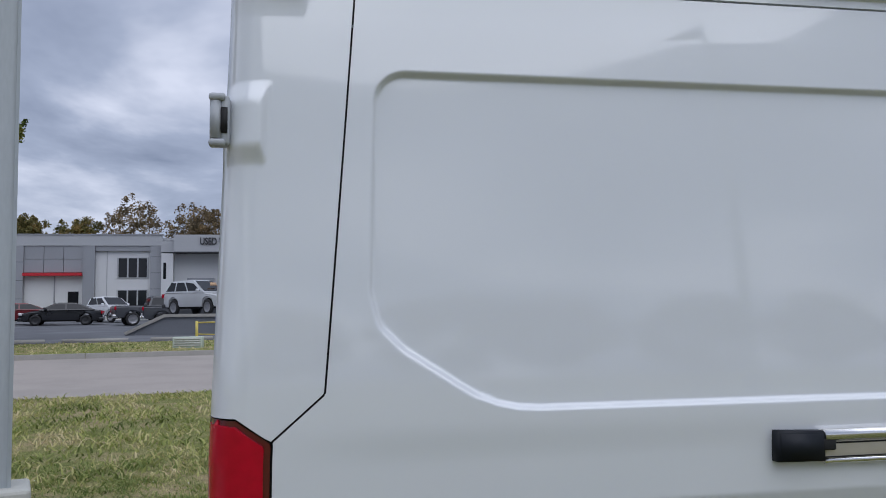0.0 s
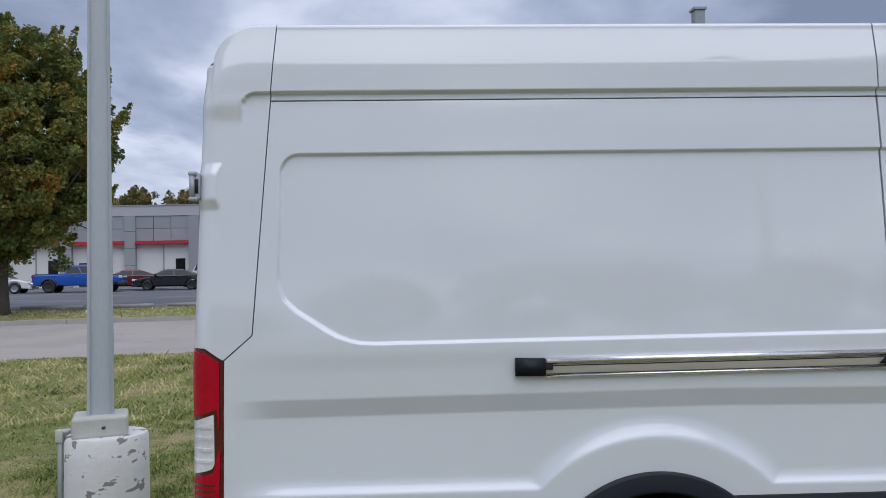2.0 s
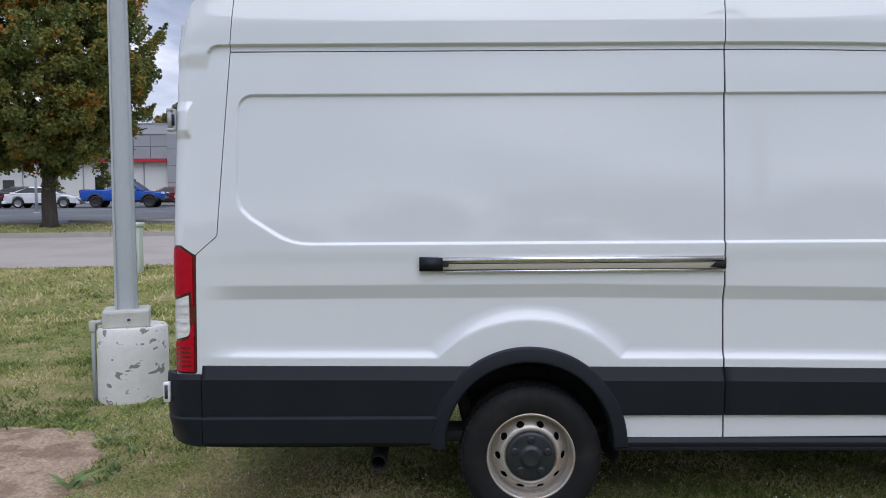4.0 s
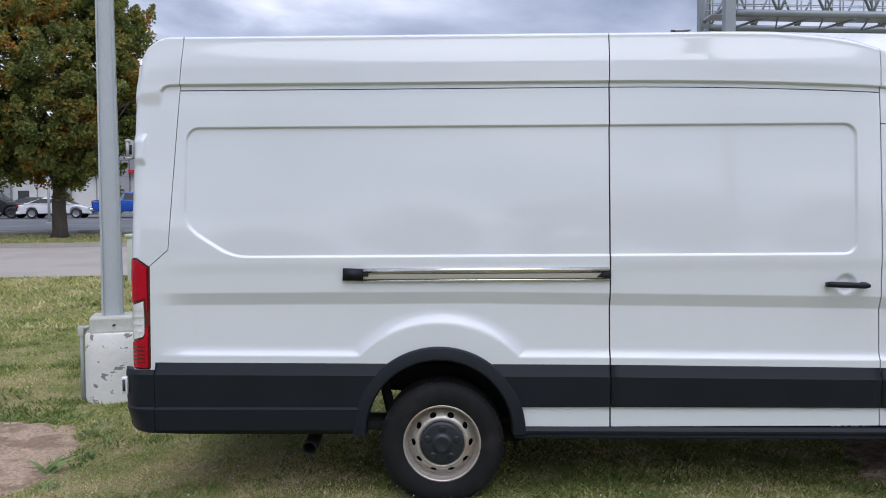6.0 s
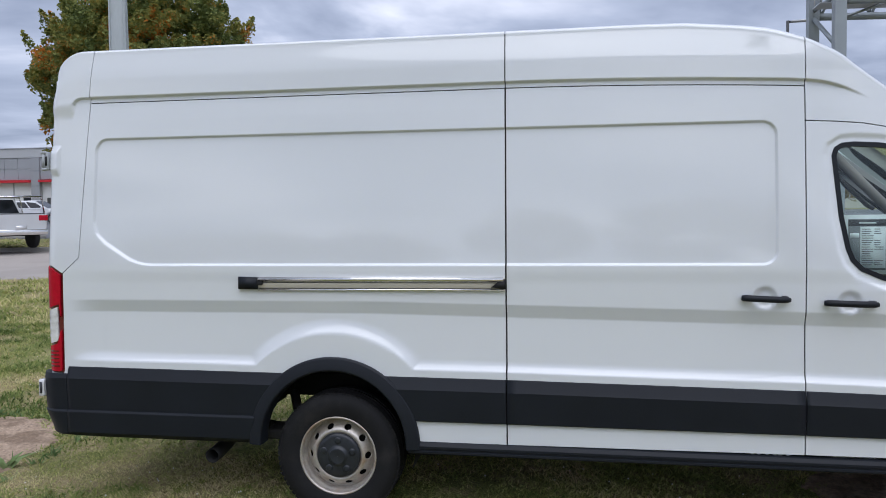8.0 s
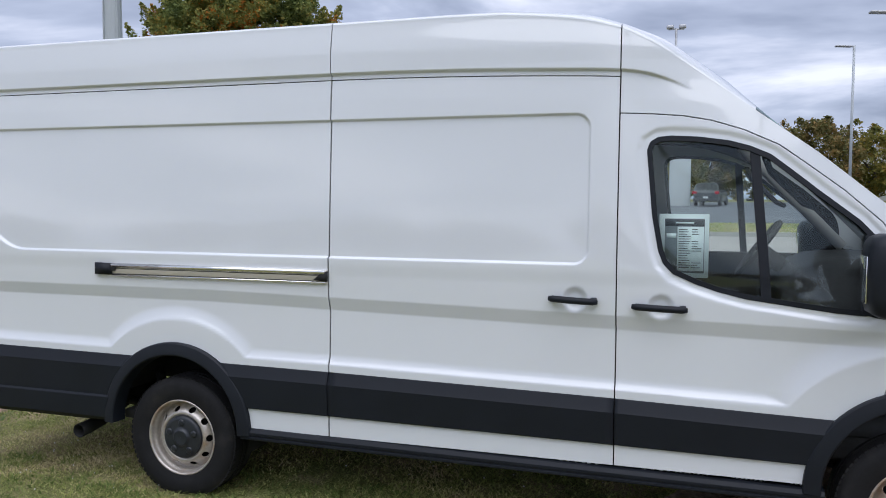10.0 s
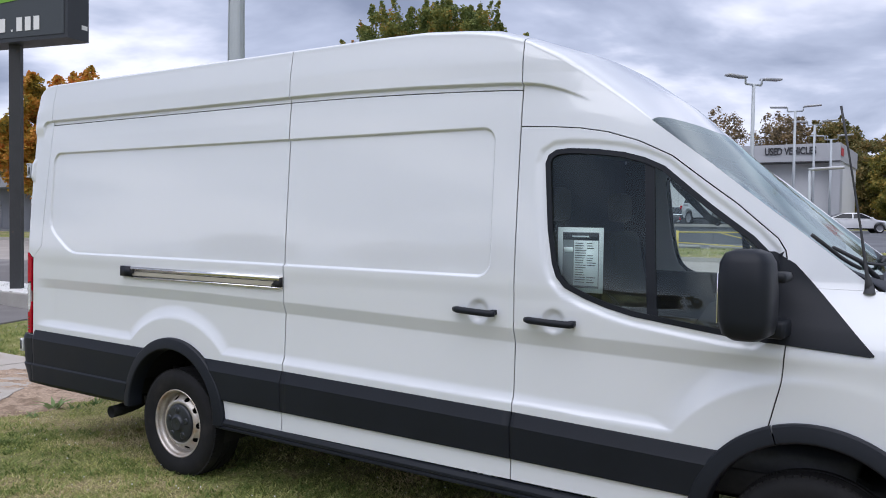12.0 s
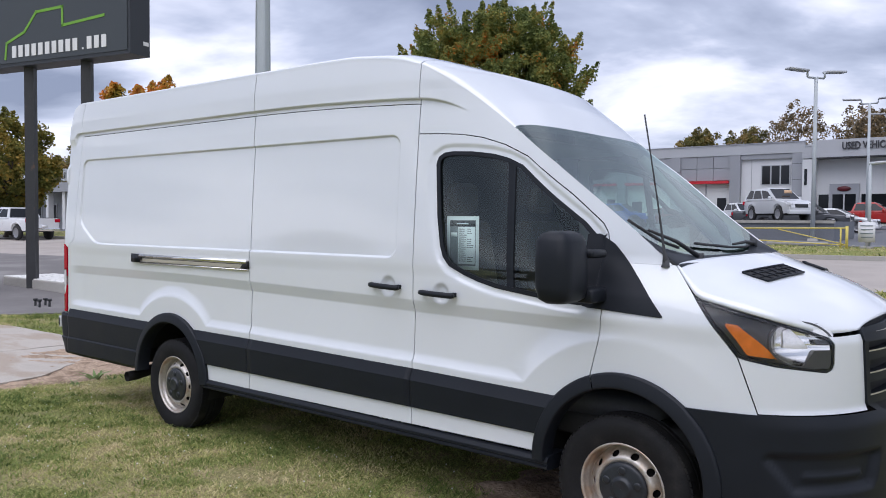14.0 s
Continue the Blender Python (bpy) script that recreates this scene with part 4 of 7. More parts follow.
        for a, b in zip(rings, rings[1:]):
            for k in range(28):
                q = (a[k], a[(k + 1) % 28], b[(k + 1) % 28], b[k])
                bm.faces.new(q if not far else q[::-1])
        bm.faces.new(rings[0][::-1] if not far else rings[0])
        bm.faces.new(rings[-1] if not far else rings[-1][::-1])
        mir = part("door_mirror", bm, PLASTIC, van, "tall black door mirror housing")
        bm = bmesh.new()
        box(bm, 3.456, 3.462, min(f(-0.285), f(-0.15)), max(f(-0.285), f(-0.15)), 1.28, 1.47, 0.002)
        part("mirror_glass", bm, MIRROR, mir, "mirror glass")
        for z0, z1 in ((1.215, 1.285), (1.43, 1.47)):
            part("mirror_arm", boxed(3.555, 3.67, min(f(-0.12), f(0.03)), max(f(-0.12), f(0.03)), z0, z1, 0.015), PLASTIC, mir)
    # wheels
    def wheel(x, far, front):
        hub_y, hub_z = 0.030, 0.318
        f = (lambda y: 2 * MID - y) if far else (lambda y: y)
        sg = -1 if far else 1
        R = 0.353
        tyre_prof = [(0.212, 0.028), (0.222, 0.008), (0.255, -0.002), (0.300, -0.008), (0.328, 0.002), (0.343, 0.016), (0.350, 0.030), (R, 0.05), (R + 0.001, 0.09), (R - 0.006, 0.093), (R - 0.006, 0.101), (R + 0.001, 0.104), (R + 0.002, 0.128), (R - 0.006, 0.131),
                     (R - 0.006, 0.139), (R + 0.002, 0.142), (R + 0.001, 0.18), (R, 0.21), (0.345, 0.23), (0.32, 0.245), (0.26, 0.25), (0.21, 0.235)]
        bm = bmesh.new()
        lathe(bm, [(r, sg * (h + hub_y - 0.02)) for r, h in tyre_prof], 72, "y", (x, f(0) if far else 0, hub_z))
        for k in range(72):
            a = 2 * math.pi * k / 72
            c = Vector((x + (R - 0.0105) * math.cos(a), f(hub_y - 0.02 + 0.036), hub_z + (R - 0.0105) * math.sin(a)))
            mat4 = Matrix.Translation(c) @ Matrix.Rotation(-a, 4, "Y") @ Matrix.Diagonal((0.021, 0.036, 0.022, 1))
            bmesh.ops.create_cube(bm, size=1.0, matrix=mat4)
        bmesh.ops.recalc_face_normals(bm, faces=bm.faces[:])
        tyre = part("wheel", bm, RUBBER, van, "black tyre on a worn silver steel rim")
        sharp(tyre, 40)
        # the rim's disc with ten hand holes
        holes = [(0.165 * math.cos(2 * math.pi * k / 10), 0.165 * math.sin(2 * math.pi * k / 10), 2 * math.pi * k / 10) for k in range(10)]
        def hole(u, v):
            best = np.full(np.shape(u), 9.0)
            for hx, hz, a in holes:
                du, dv = u - hx, v - hz
                rad, tan = du * math.cos(a) + dv * math.sin(a), -du * math.sin(a) + dv * math.cos(a)
                best = np.minimum(best, np.hypot(rad / 0.0145, tan / 0.0205) - 1)
            return -best * 0.018
        g = ticks(-0.205, 0.205, 0.0068)
        pts, tris = patch(g, g, [lambda u, v: np.hypot(u, v) - 0.198, hole])
        r = np.hypot(pts[:, 0], pts[:, 1])
        depth = hub_y + np.interp(r, [0, 0.115, 0.124, 0.131, 0.140, 0.152, 0.172, 0.184, 0.193, 0.20], [0.020, 0.020, 0.014, 0.006, 0.004, 0.010, 0.032, 0.050, 0.064, 0.068])
        disc = raw("rim", np.stack([x + pts[:, 0], f(depth), hub_z + pts[:, 1]], 1), [tuple(t[::-1]) if far else tuple(t) for t in tris.tolist()], STEEL, tyre, "worn silver steel rim")
        md = disc.modifiers.new("thickness", "SOLIDIFY")
        md.thickness, md.offset = 0.006, -1.0
        bm = bmesh.new()
        lathe(bm, [(rr, sg * (h + hub_y)) for rr, h in [(0.186, 0.065), (0.194, 0.068), (0.197, 0.040), (0.200, 0.022), (0.206, 0.018), (0.207, 0.002), (0.210, -0.010), (0.216, -0.014), (0.221, -0.012), (0.223, -0.004), (0.222, 0.02), (0.215, 0.03)]], 64, "y", (x, f(0) if far else 0, hub_z))
        bmesh.ops.recalc_face_normals(bm, faces=bm.faces[:])
        part("rim_ring", bm, STEEL, tyre)
        bm = bmesh.new()
        lathe(bm, [(rr, sg * (h + hub_y)) for rr, h in [(0.125, 0.012), (0.124, 0.000), (0.119, -0.006), (0.104, -0.009), (0.064, -0.012), (0.050, -0.014), (0.047, -0.022), (0.042, -0.025), (0.036, -0.024), (0.001, -0.021)]], 48, "y", (x, f(0) if far else 0, hub_z))
        for k in range(5):
            a = 2 * math.pi * k / 5 + 0.3
            lathe(bm, [(0.021, sg * (hub_y - 0.006)), (0.020, sg * (hub_y - 0.014)), (0.014, sg * (hub_y - 0.017)), (0.001, sg * (hub_y - 0.016))], 14, "y", (x + 0.086 * math.cos(a), f(0) if far else 0, hub_z + 0.086 * math.sin(a)))
        bmesh.ops.recalc_face_normals(bm, faces=bm.faces[:])
        part("hub_cap", bm, HUB, tyre, "black plastic hub cap")
        part("brake_disc", lathe(bmesh.new(), [(0.001, f(0.10)), (0.20, f(0.10)), (0.20, f(0.13))], 40, "y", (x, 0, hub_z)), UNDER, tyre)
    for x, fr in ((REAR_AXLE, False), (FRONT_AXLE, True)):
        for far in (False, True):
            wheel(x, far, fr)
    # underbody
    for x0, x1, y0, z0 in ((-1.70, -0.62, 0.14, 0.50), (-0.62, 0.56, 0.44, 0.64), (0.56, 4.30, 0.14, 0.50)):
        part("floor_pan", boxed(x0, x1, y0, 2 * MID - y0, z0, z0 + 0.12, 0.02), UNDER, van)
    for x0, x1 in ((-1.6, -0.62), (0.56, 3.25)):
        for y in (0.16, 2 * MID - 0.36):
            part("floor_side", boxed(x0, x1, y, y + 0.2, 0.40, 0.60, 0.01), UNDER, van)
    for y in (0.42, 2 * MID - 0.52):
        for x0, x1, z0 in ((-1.70, -0.60, 0.40), (-0.62, 0.58, 0.56), (0.56, 4.4, 0.40)):
            part("chassis_rail", boxed(x0, x1, y, y + 0.10, z0, z0 + 0.14, 0.01), UNDER, van)
        part("leaf_spring", tube(bmesh.new(), [(-0.75, y - 0.06, 0.44), (-0.4, y - 0.06, 0.36), (0, y - 0.06, 0.33), (0.4, y - 0.06, 0.36), (0.75, y - 0.06, 0.44)], 0.03, 8), UNDER, van)
    part("rear_axle", tube(bmesh.new(), [(REAR_AXLE, 0.12, 0.345), (REAR_AXLE, 0.85, 0.345), (REAR_AXLE, 1.03, 0.345), (REAR_AXLE, 1.2, 0.345), (REAR_AXLE, 2 * MID - 0.12, 0.345)], [0.05, 0.06, 0.15, 0.06, 0.05], 14), UNDER, van)
    for y in (0.40, 2 * MID - 0.43):
        part("inner_liner", boxed(0.12, 0.50, y, y + 0.03, 0.22, 0.80, 0.01), UNDER, van)
    part("front_axle", tube(bmesh.new(), [(FRONT_AXLE, 0.12, 0.345), (FRONT_AXLE, 2 * MID - 0.12, 0.345)], 0.06, 10), UNDER, van)
    part("shock_absorber", tube(bmesh.new(), [(-0.28, 0.26, 0.28), (-0.36, 0.30, 0.62)], 0.03, 8), UNDER, van)
    part("mud_bracket", boxed(-0.47, -0.33, 0.10, 0.30, 0.375, 0.43, 0.01), UNDER, van)
    ex = part("exhaust_pipe", tube(bmesh.new(), [(-0.70, 0.80, 0.42), (-0.765, 0.50, 0.38), (-0.772, 0.26, 0.300), (-0.775, 0.14, 0.280), (-0.775, 0.06, 0.277)], 0.038, 16, False), UNDER, van, "dark exhaust tail pipe")
    md = ex.modifiers.new("thickness", "SOLIDIFY")
    md.thickness = 0.004
    for c in (ARCH_R, ARCH_F):
        for far in (False, True):
            f = (lambda y: 2 * MID - y) if far else (lambda y: y)
            bm = bmesh.new()
            prev = None
            a0, a1 = (-0.30, math.pi - 0.35) if c is ARCH_R else (-0.2, math.pi + 0.2)
            for k in range(25):
                a = a0 + (a1 - a0) * k / 24
                cur = [bm.verts.new((c[0] + 0.455 * math.cos(a), f(0.03), c[1] + 0.455 * math.sin(a))), bm.verts.new((c[0] + 0.455 * math.cos(a), f(0.42), c[1] + 0.455 * math.sin(a)))]
                if prev:
                    bm.faces.new((prev[0], prev[1], cur[1], cur[0]))
                prev = cur
            part("wheel_housing", bm, UNDER, van)
    # high camera pod on the tail
    bm = bmesh.new()
    lathe(bm, [(0.001, -0.085), (0.020, -0.080), (0.030, -0.055), (0.032, 0.0), (0.030, 0.055), (0.020, 0.080), (0.001, 0.085)], 16, "y", (-1.79, 0.68, 2.60))
    bmesh.ops.scale(bm, vec=(1.3, 1, 1.15), space=Matrix.Translation((1.79, -0.68, -2.60)), verts=bm.verts[:])
    part("camera_pod", bm, LAMPBLACK, van, "small black camera pod")
    # dark block added below the bonnet so its front gap is not see-through
    part("engine_bay", boxed(4.05, 4.63, 0.30, 2 * MID - 0.30, 0.86, 1.085, 0.03), UNDER, van)
    # cab
    part("bulkhead", boxed(2.28, 2.31, 0.12, 2 * MID - 0.12, 0.60, 2.35), INNER, van)
    part("headlining", boxed(2.31, 2.96, 0.28, 2 * MID - 0.28, 2.06, 2.09, 0.01), HEADLINER, van)
    part("dashboard", prism(bmesh.new(), [(3.26, 0.95), (3.24, 1.20), (3.31, 1.31), (3.46, 1.37), (3.66, 1.385), (3.92, 1.385), (3.95, 1.0)], 0.16, 2 * MID - 0.16, 0.02), INNER, van, "dark grey dashboard")
    part("cab_floor", boxed(2.31, 3.9, 0.14, 2 * MID - 0.14, 0.62, 0.72), INNER, van)
    for y in (0.22, 1.14):
        seat = part("cab_seat", boxed(2.55, 3.05, y, y + 0.55, 0.92, 1.07, 0.05), SEATCLOTH, van, "grey cloth cab seat")
        bm = boxed(2.44, 2.58, y + 0.02, y + 0.53, 1.0, 1.62, 0.05)
        bmesh.ops.rotate(bm, cent=(2.55, 0, 1.0), matrix=Matrix.Rotation(radians(-10), 3, "Y"), verts=bm.verts[:])
        part("seat_back", bm, SEATCLOTH, seat)
        part("head_rest", boxed(2.38, 2.47, y + 0.15, y + 0.40, 1.66, 1.84, 0.04), SEATCLOTH, seat)
        part("seat_base", boxed(2.60, 3.0, y + 0.06, y + 0.49, 0.70, 0.93), INNER, seat)
    bm = bmesh.new()
    ctr, ax = Vector((3.16, 1.415, 1.40)), Vector((-0.80, 0, 0.60)).normalized()
    s_, u_ = Vector((0, 1, 0)), ax.cross(Vector((0, 1, 0)))
    ring = [ctr + 0.20 * (math.cos(2 * math.pi * k / 32) * s_ + math.sin(2 * math.pi * k / 32) * u_) for k in range(33)]
    tube(bm, ring, 0.016, 8, False)
    for a in (0.0, math.pi, -math.pi / 2):
        tube(bm, [ctr - 0.02 * ax, ctr + 0.19 * (math.cos(a) * s_ + math.sin(a) * u_)], 0.018, 6)
    tube(bm, [ctr - 0.03 * ax, ctr - 0.25 * ax], 0.05, 10)
    part("steering_wheel", bm, INNER, van, "black steering wheel")
    for far in (False, True):
        f = (lambda y: 2 * MID - y) if far else (lambda y: y)
        part("door_trim", boxed(2.50, 3.66 if far else 3.55, min(f(0.06), f(0.10)), max(f(0.06), f(0.10)), 0.75, 1.35 if far else 1.20, 0.01), INNER, van)
        part("grab_handle", tube(bmesh.new(), [(3.10, f(0.21), 1.90), (3.13, f(0.25), 1.83), (3.28, f(0.25), 1.68), (3.33, f(0.21), 1.66)], 0.016, 8), INNER, van)
        part("pillar_trim", tube(bmesh.new(), [(3.06, f(0.22), 2.04), (3.35, f(0.21), 1.74), (3.68, f(0.17), 1.40)], 0.035, 8), HEADLINER, van)
    # price sheet inside the window
    y_s, sx, sz = SHEET
    def sheet_part(name, a0, a1, b0, b1, lift, mat, parent):
        return part(name, boxed(sx + a0, sx + a1, y_s - lift - 0.0012, y_s - lift, sz + b0, sz + b1), mat, parent)
    sheet = part("price_sheet", boxed(sx, sx + 0.225, y_s, y_s + 0.003, sz, sz + 0.300), PAPER, van, "pale printed price sheet behind the window")
    sheet_part("sheet_panel", 0.026, 0.205, 0.022, 0.278, 0.001, INKGREY, sheet)
    sheet_part("sheet_panel", 0.026, 0.205, 0.243, 0.275, 0.003, INK, sheet)
    sheet_part("sheet_panel", 0.083, 0.202, 0.032, 0.240, 0.003, PAPER, sheet)
    sheet_part("sheet_panel", 0.034, 0.078, 0.185, 0.208, 0.003, PAPER, sheet)
    sheet_part("sheet_bar", 0.075, 0.157, 0.255, 0.262, 0.005, PAPER, sheet)
    rnd = random.Random(4)
    for k in range(17):
        z = 0.229 - 0.0112 * k
        sheet_part("sheet_bar", 0.090, 0.125 + 0.022 * rnd.random(), z - 0.003, z, 0.005, INK, sheet)
        if k not in (3, 4, 10, 11, 12, 13):
            sheet_part("sheet_bar", 0.148, 0.172 + 0.022 * rnd.random(), z - 0.003, z, 0.005, INK, sheet)
    return van


delivery_van = build_van()

# ---- ground ----
TURN = radians(9)
CU, SU = math.cos(TURN), math.sin(TURN)


def to_xy(u, v):
    return u * CU - v * SU, u * SU + v * CU


def to_v(x, y):
    return -x * SU + y * CU


V_MARKS = [-400, -60, 6, 14.4, 24.0, 24.15, 29.5, 52, 66, 90, 1500]
Z_MARKS = [0, 0, 0, 0.20, 0.44, 0.58, 0.74, 1.15, 1.45, 1.6, 1.6]


def ground_z(v):
    return np.interp(v, V_MARKS, Z_MARKS)


def near_dip(x, v):
    """The turf lies a little below the van's wheels and falls off towards the side street."""
    x, v = np.asarray(x, float), np.asarray(v, float)
    hollow = 0.11 * np.exp(-((x + 3.5) / 1.2) ** 2 - ((v - to_v(-3.4, 3.3)) / 1.2) ** 2)
    return (-0.022 - 0.115 * (1 - sm(-4.6, -0.4, x))) * (1 - sm(5.5, 14.0, v)) - hollow


def ground_at(x, y):
    v = to_v(x, y)
    return float(ground_z(v) + near_dip(x, v))


def hump(x, y):
    """Slight unevenness of the turf."""
    return 0.012 * math.sin(1.3 * x + 0.7 * y) + 0.010 * math.sin(2.1 * y - 0.9 * x + 1.0)


def soil():
    m = bpy.data.materials.new("turf_soil")
    m.use_nodes = True
    nt = m.node_tree
    b = nt.nodes["Principled BSDF"]
    b.inputs["Roughness"].default_value = 0.95
    b.inputs["Specular IOR Level"].default_value = 0.15
    t = nt.nodes.new("ShaderNodeTexCoord")
    def noise_at(scale, detail=5.0, rough=0.55):
        n = nt.nodes.new("ShaderNodeTexNoise")
        n.inputs["Scale"].default_value, n.inputs["Detail"].default_value, n.inputs["Roughness"].default_value = scale, detail, rough
        nt.links.new(t.outputs["Object"], n.inputs["Vector"])
        return n
    big, mid_n, fine = noise_at(0.55), noise_at(3.5), noise_at(75.0, 6.0, 0.75)
    def ramp_of(n, stops):
        r = nt.nodes.new("ShaderNodeValToRGB")
        for k, (p, c) in enumerate(stops):
            e = r.color_ramp.elements[k] if k < 2 else r.color_ramp.elements.new(p)
            e.position, e.color = p, (*c, 1)
        nt.links.new(n.outputs[0], r.inputs[0])
        return r
    green = ramp_of(fine, [(0.34, (0.04, 0.05, 0.015)), (0.66, (0.39, 0.40, 0.155)), (0.5, (0.205, 0.225, 0.068))])
    dry = ramp_of(fine, [(0.34, (0.11, 0.09, 0.045)), (0.68, (0.62, 0.51, 0.31)), (0.5, (0.40, 0.325, 0.18))])
    mix = nt.nodes.new("ShaderNodeMixRGB")
    add = nt.nodes.new("ShaderNodeMath")
    add.operation = "ADD"
    nt.links.new(big.outputs[0], add.inputs[0]); nt.links.new(mid_n.outputs[0], add.inputs[1])
    r = nt.nodes.new("ShaderNodeMapRange")
    r.inputs["From Min"].default_value, r.inputs["From Max"].default_value = 0.92, 1.22
    nt.links.new(add.outputs[0], r.inputs["Value"])
    nt.links.new(r.outputs[0], mix.inputs[0]); nt.links.new(green.outputs[0], mix.inputs[1]); nt.links.new(dry.outputs[0], mix.inputs[2])
    nt.links.new(mix.outputs[0], b.inputs["Base Color"])
    bp = nt.nodes.new("ShaderNodeBump")
    bp.inputs["Strength"].default_value, bp.inputs["Distance"].default_value = 0.8, 0.03
    nt.links.new(fine.outputs[0], bp.inputs["Height"]); nt.links.new(bp.outputs[0], b.inputs["Normal"])
    return m


TURF = soil()
ROADMAT = material("worn_concrete_road", (0.39, 0.35, 0.315), 0.85, vary=0.10, scale=0.5, fine=30, bump=0.2, second=(0.33, 0.30, 0.27), second_at=0.52, soft=0.12, spec=0.3)
ASPHALT = material("lot_asphalt", (0.125, 0.13, 0.14), 0.85, vary=0.12, scale=0.4, fine=35, bump=0.2, second=(0.16, 0.165, 0.175), second_at=0.55, soft=0.1, spec=0.3)
OLDASPHALT = material("street_asphalt", (0.17, 0.16, 0.155), 0.9, vary=0.15, scale=0.6, fine=40, bump=0.2, second=(0.22, 0.21, 0.20), second_at=0.56, soft=0.1, spec=0.25)
KERB = material("kerb_concrete", (0.36, 0.345, 0.315), 0.85, vary=0.15, scale=2.0, fine=40, bump=0.2)
SLAB = material("old_concrete", (0.45, 0.41, 0.36), 0.9, vary=0.22, scale=1.5, fine=70, bump=0.5, second=(0.34, 0.285, 0.23), second_at=0.54, soft=0.10, stretch=(0.7, 1.5, 1), spec=0.25)
DIRT = material("bare_dirt", (0.46, 0.345, 0.25), 0.95, vary=0.50, scale=4.6, fine=40, bump=1.0, second=(0.22, 0.16, 0.112), second_at=0.52, soft=0.10, spec=0.15, bump_dist=0.02)
POLEPAINT = material("grey_pole_paint", (0.42, 0.455, 0.47), 0.42, 0.0, vary=0.08, scale=3, fine=60, stretch=(1, 1, 0.2))
PEEL = material("peeling_white_paint", (0.71, 0.70, 0.665), 0.8, vary=0.12, scale=9.0, fine=150, bump=0.2, second=(0.24, 0.225, 0.20), second_at=0.615, soft=0.025, stretch=(1, 1, 1.7))
CREAM = material("cream_metal", (0.50, 0.50, 0.45), 0.6, vary=0.1, scale=6)
BARK = material("bark", (0.085, 0.07, 0.058), 0.95, vary=0.4, scale=8, fine=50, bump=0.9, stretch=(1, 1, 0.25), bump_dist=0.03)

verts, faces = [], []
us = [-900, -300, -120, -60, -40, -30, -24, -20, -17, -14, -12, -10, -8, -7, -6, -5, -4.4, -4, -3.6, -3.2, -2.8, -2.4, -2, -1.6, -1.2, -0.8, -0.4, 0, 0.4, 0.8, 1.2, 1.6, 2, 2.4, 2.8, 3.2, 3.6, 4, 4.4, 4.8, 5.2, 5.6, 6, 7, 8, 10, 14, 20, 30, 50, 100, 300, 900]
vs = sorted(set(V_MARKS + [-30, -15, -8, -6, -4.5, -4, -3.6, -3.2, -2.8, -2.4, -2, -1.6, -1.2, -0.8, -0.4, 0, 0.4, 0.8, 1.2, 1.6, 2, 2.4, 2.8, 3.2, 3.6, 4, 4.5, 8, 10, 12, 17, 20, 27, 35, 40, 46, 60, 75, 120, 200, 400]))
for u in us:
    for v in vs:
        x, y = to_xy(u, v)
        dip = -0.03 if 14.4 < v < 24.1 or 29.5 < v < 66 else 0.0
        verts.append((x, y, ground_at(x, y) + dip + (hump(x, y) if -8 < v < 6 and -16 < u < 10 else 0.0)))
nv = len(vs)
for i in range(len(us) - 1):
    for j in range(nv - 1):
        faces.append((i * nv + j, (i + 1) * nv + j, (i + 1) * nv + j + 1, i * nv + j + 1))
tagged(raw("ground", verts, faces, TURF), "rough mown grass with dry and bare patches", "grass", kind="structure")


def strip(name, u0, u1, v_list, lift, mat, label, category, step=6.0, kind="structure"):
    """A paved band that follows the ground."""
    vv, ff = [], []
    n = max(2, int((u1 - u0) / step))
    for i in range(n + 1):
        u = u0 + (u1 - u0) * i / n
        for v in v_list:
            x, y = to_xy(u, v)
            vv.append((x, y, float(ground_z(v)) + lift))
    w = len(v_list)
    for i in range(n):
        for j in range(w - 1):
            ff.append((i * w + j, (i + 1) * w + j, (i + 1) * w + j + 1, i * w + j + 1))
    return tagged(raw(name, vv, ff, mat, smooth=False), label, category, kind=kind)


strip("road", -300, 300, [14.4, 17, 20, 24.0], 0.006, ROADMAT, "pale worn concrete road", "road")
strip("car_park", -300, 300, [29.5, 35, 44, 52, 60, 66.2], 0.010, ASPHALT, "grey asphalt car park of the dealership", "car park")
bm = bmesh.new()
for k in range(70):
    u0 = -130 + 3.6 * k
    a = [to_xy(u, v) for u, v in ((u0, 23.98), (u0 + 3.585, 23.98), (u0 + 3.585, 24.22), (u0, 24.22))]
    z = 0.44
    lo = [bm.verts.new((x, y, z - 0.05)) for x, y in a]
    hi = [bm.verts.new((x + (0.03 * -SU if j > 1 else 0), y, z + 0.15)) for j, (x, y) in enumerate(a)]
    bm.faces.new(hi)
    for j in range(4):
        bm.faces.new((lo[j], lo[(j + 1) % 4], hi[(j + 1) % 4], hi[j]))
tagged(part("kerb", bm, KERB, None, "", False), "pale concrete kerb along the road verge", "kerb", kind="structure")

# wheel stops at the edge of the car park
stop = part("wheel_stop", prism(bmesh.new(), [(-0.09, 0), (-0.06, 0.13), (0.06, 0.13), (0.09, 0)], -1.1, 1.1, 0.012, "yz"), KERB)
tagged(stop, "low weathered concrete wheel stop", "wheel stop", "wheel stops along the lot")
def lay(ob, u, v, turn=0.0, lift=0.0):
    x, y = to_xy(u, v)
    return pose(x, y, float(ground_z(v)) + lift, 0, 0, math.degrees(TURN) + turn)
stop.matrix_basis = lay(stop, -26, 30.0)
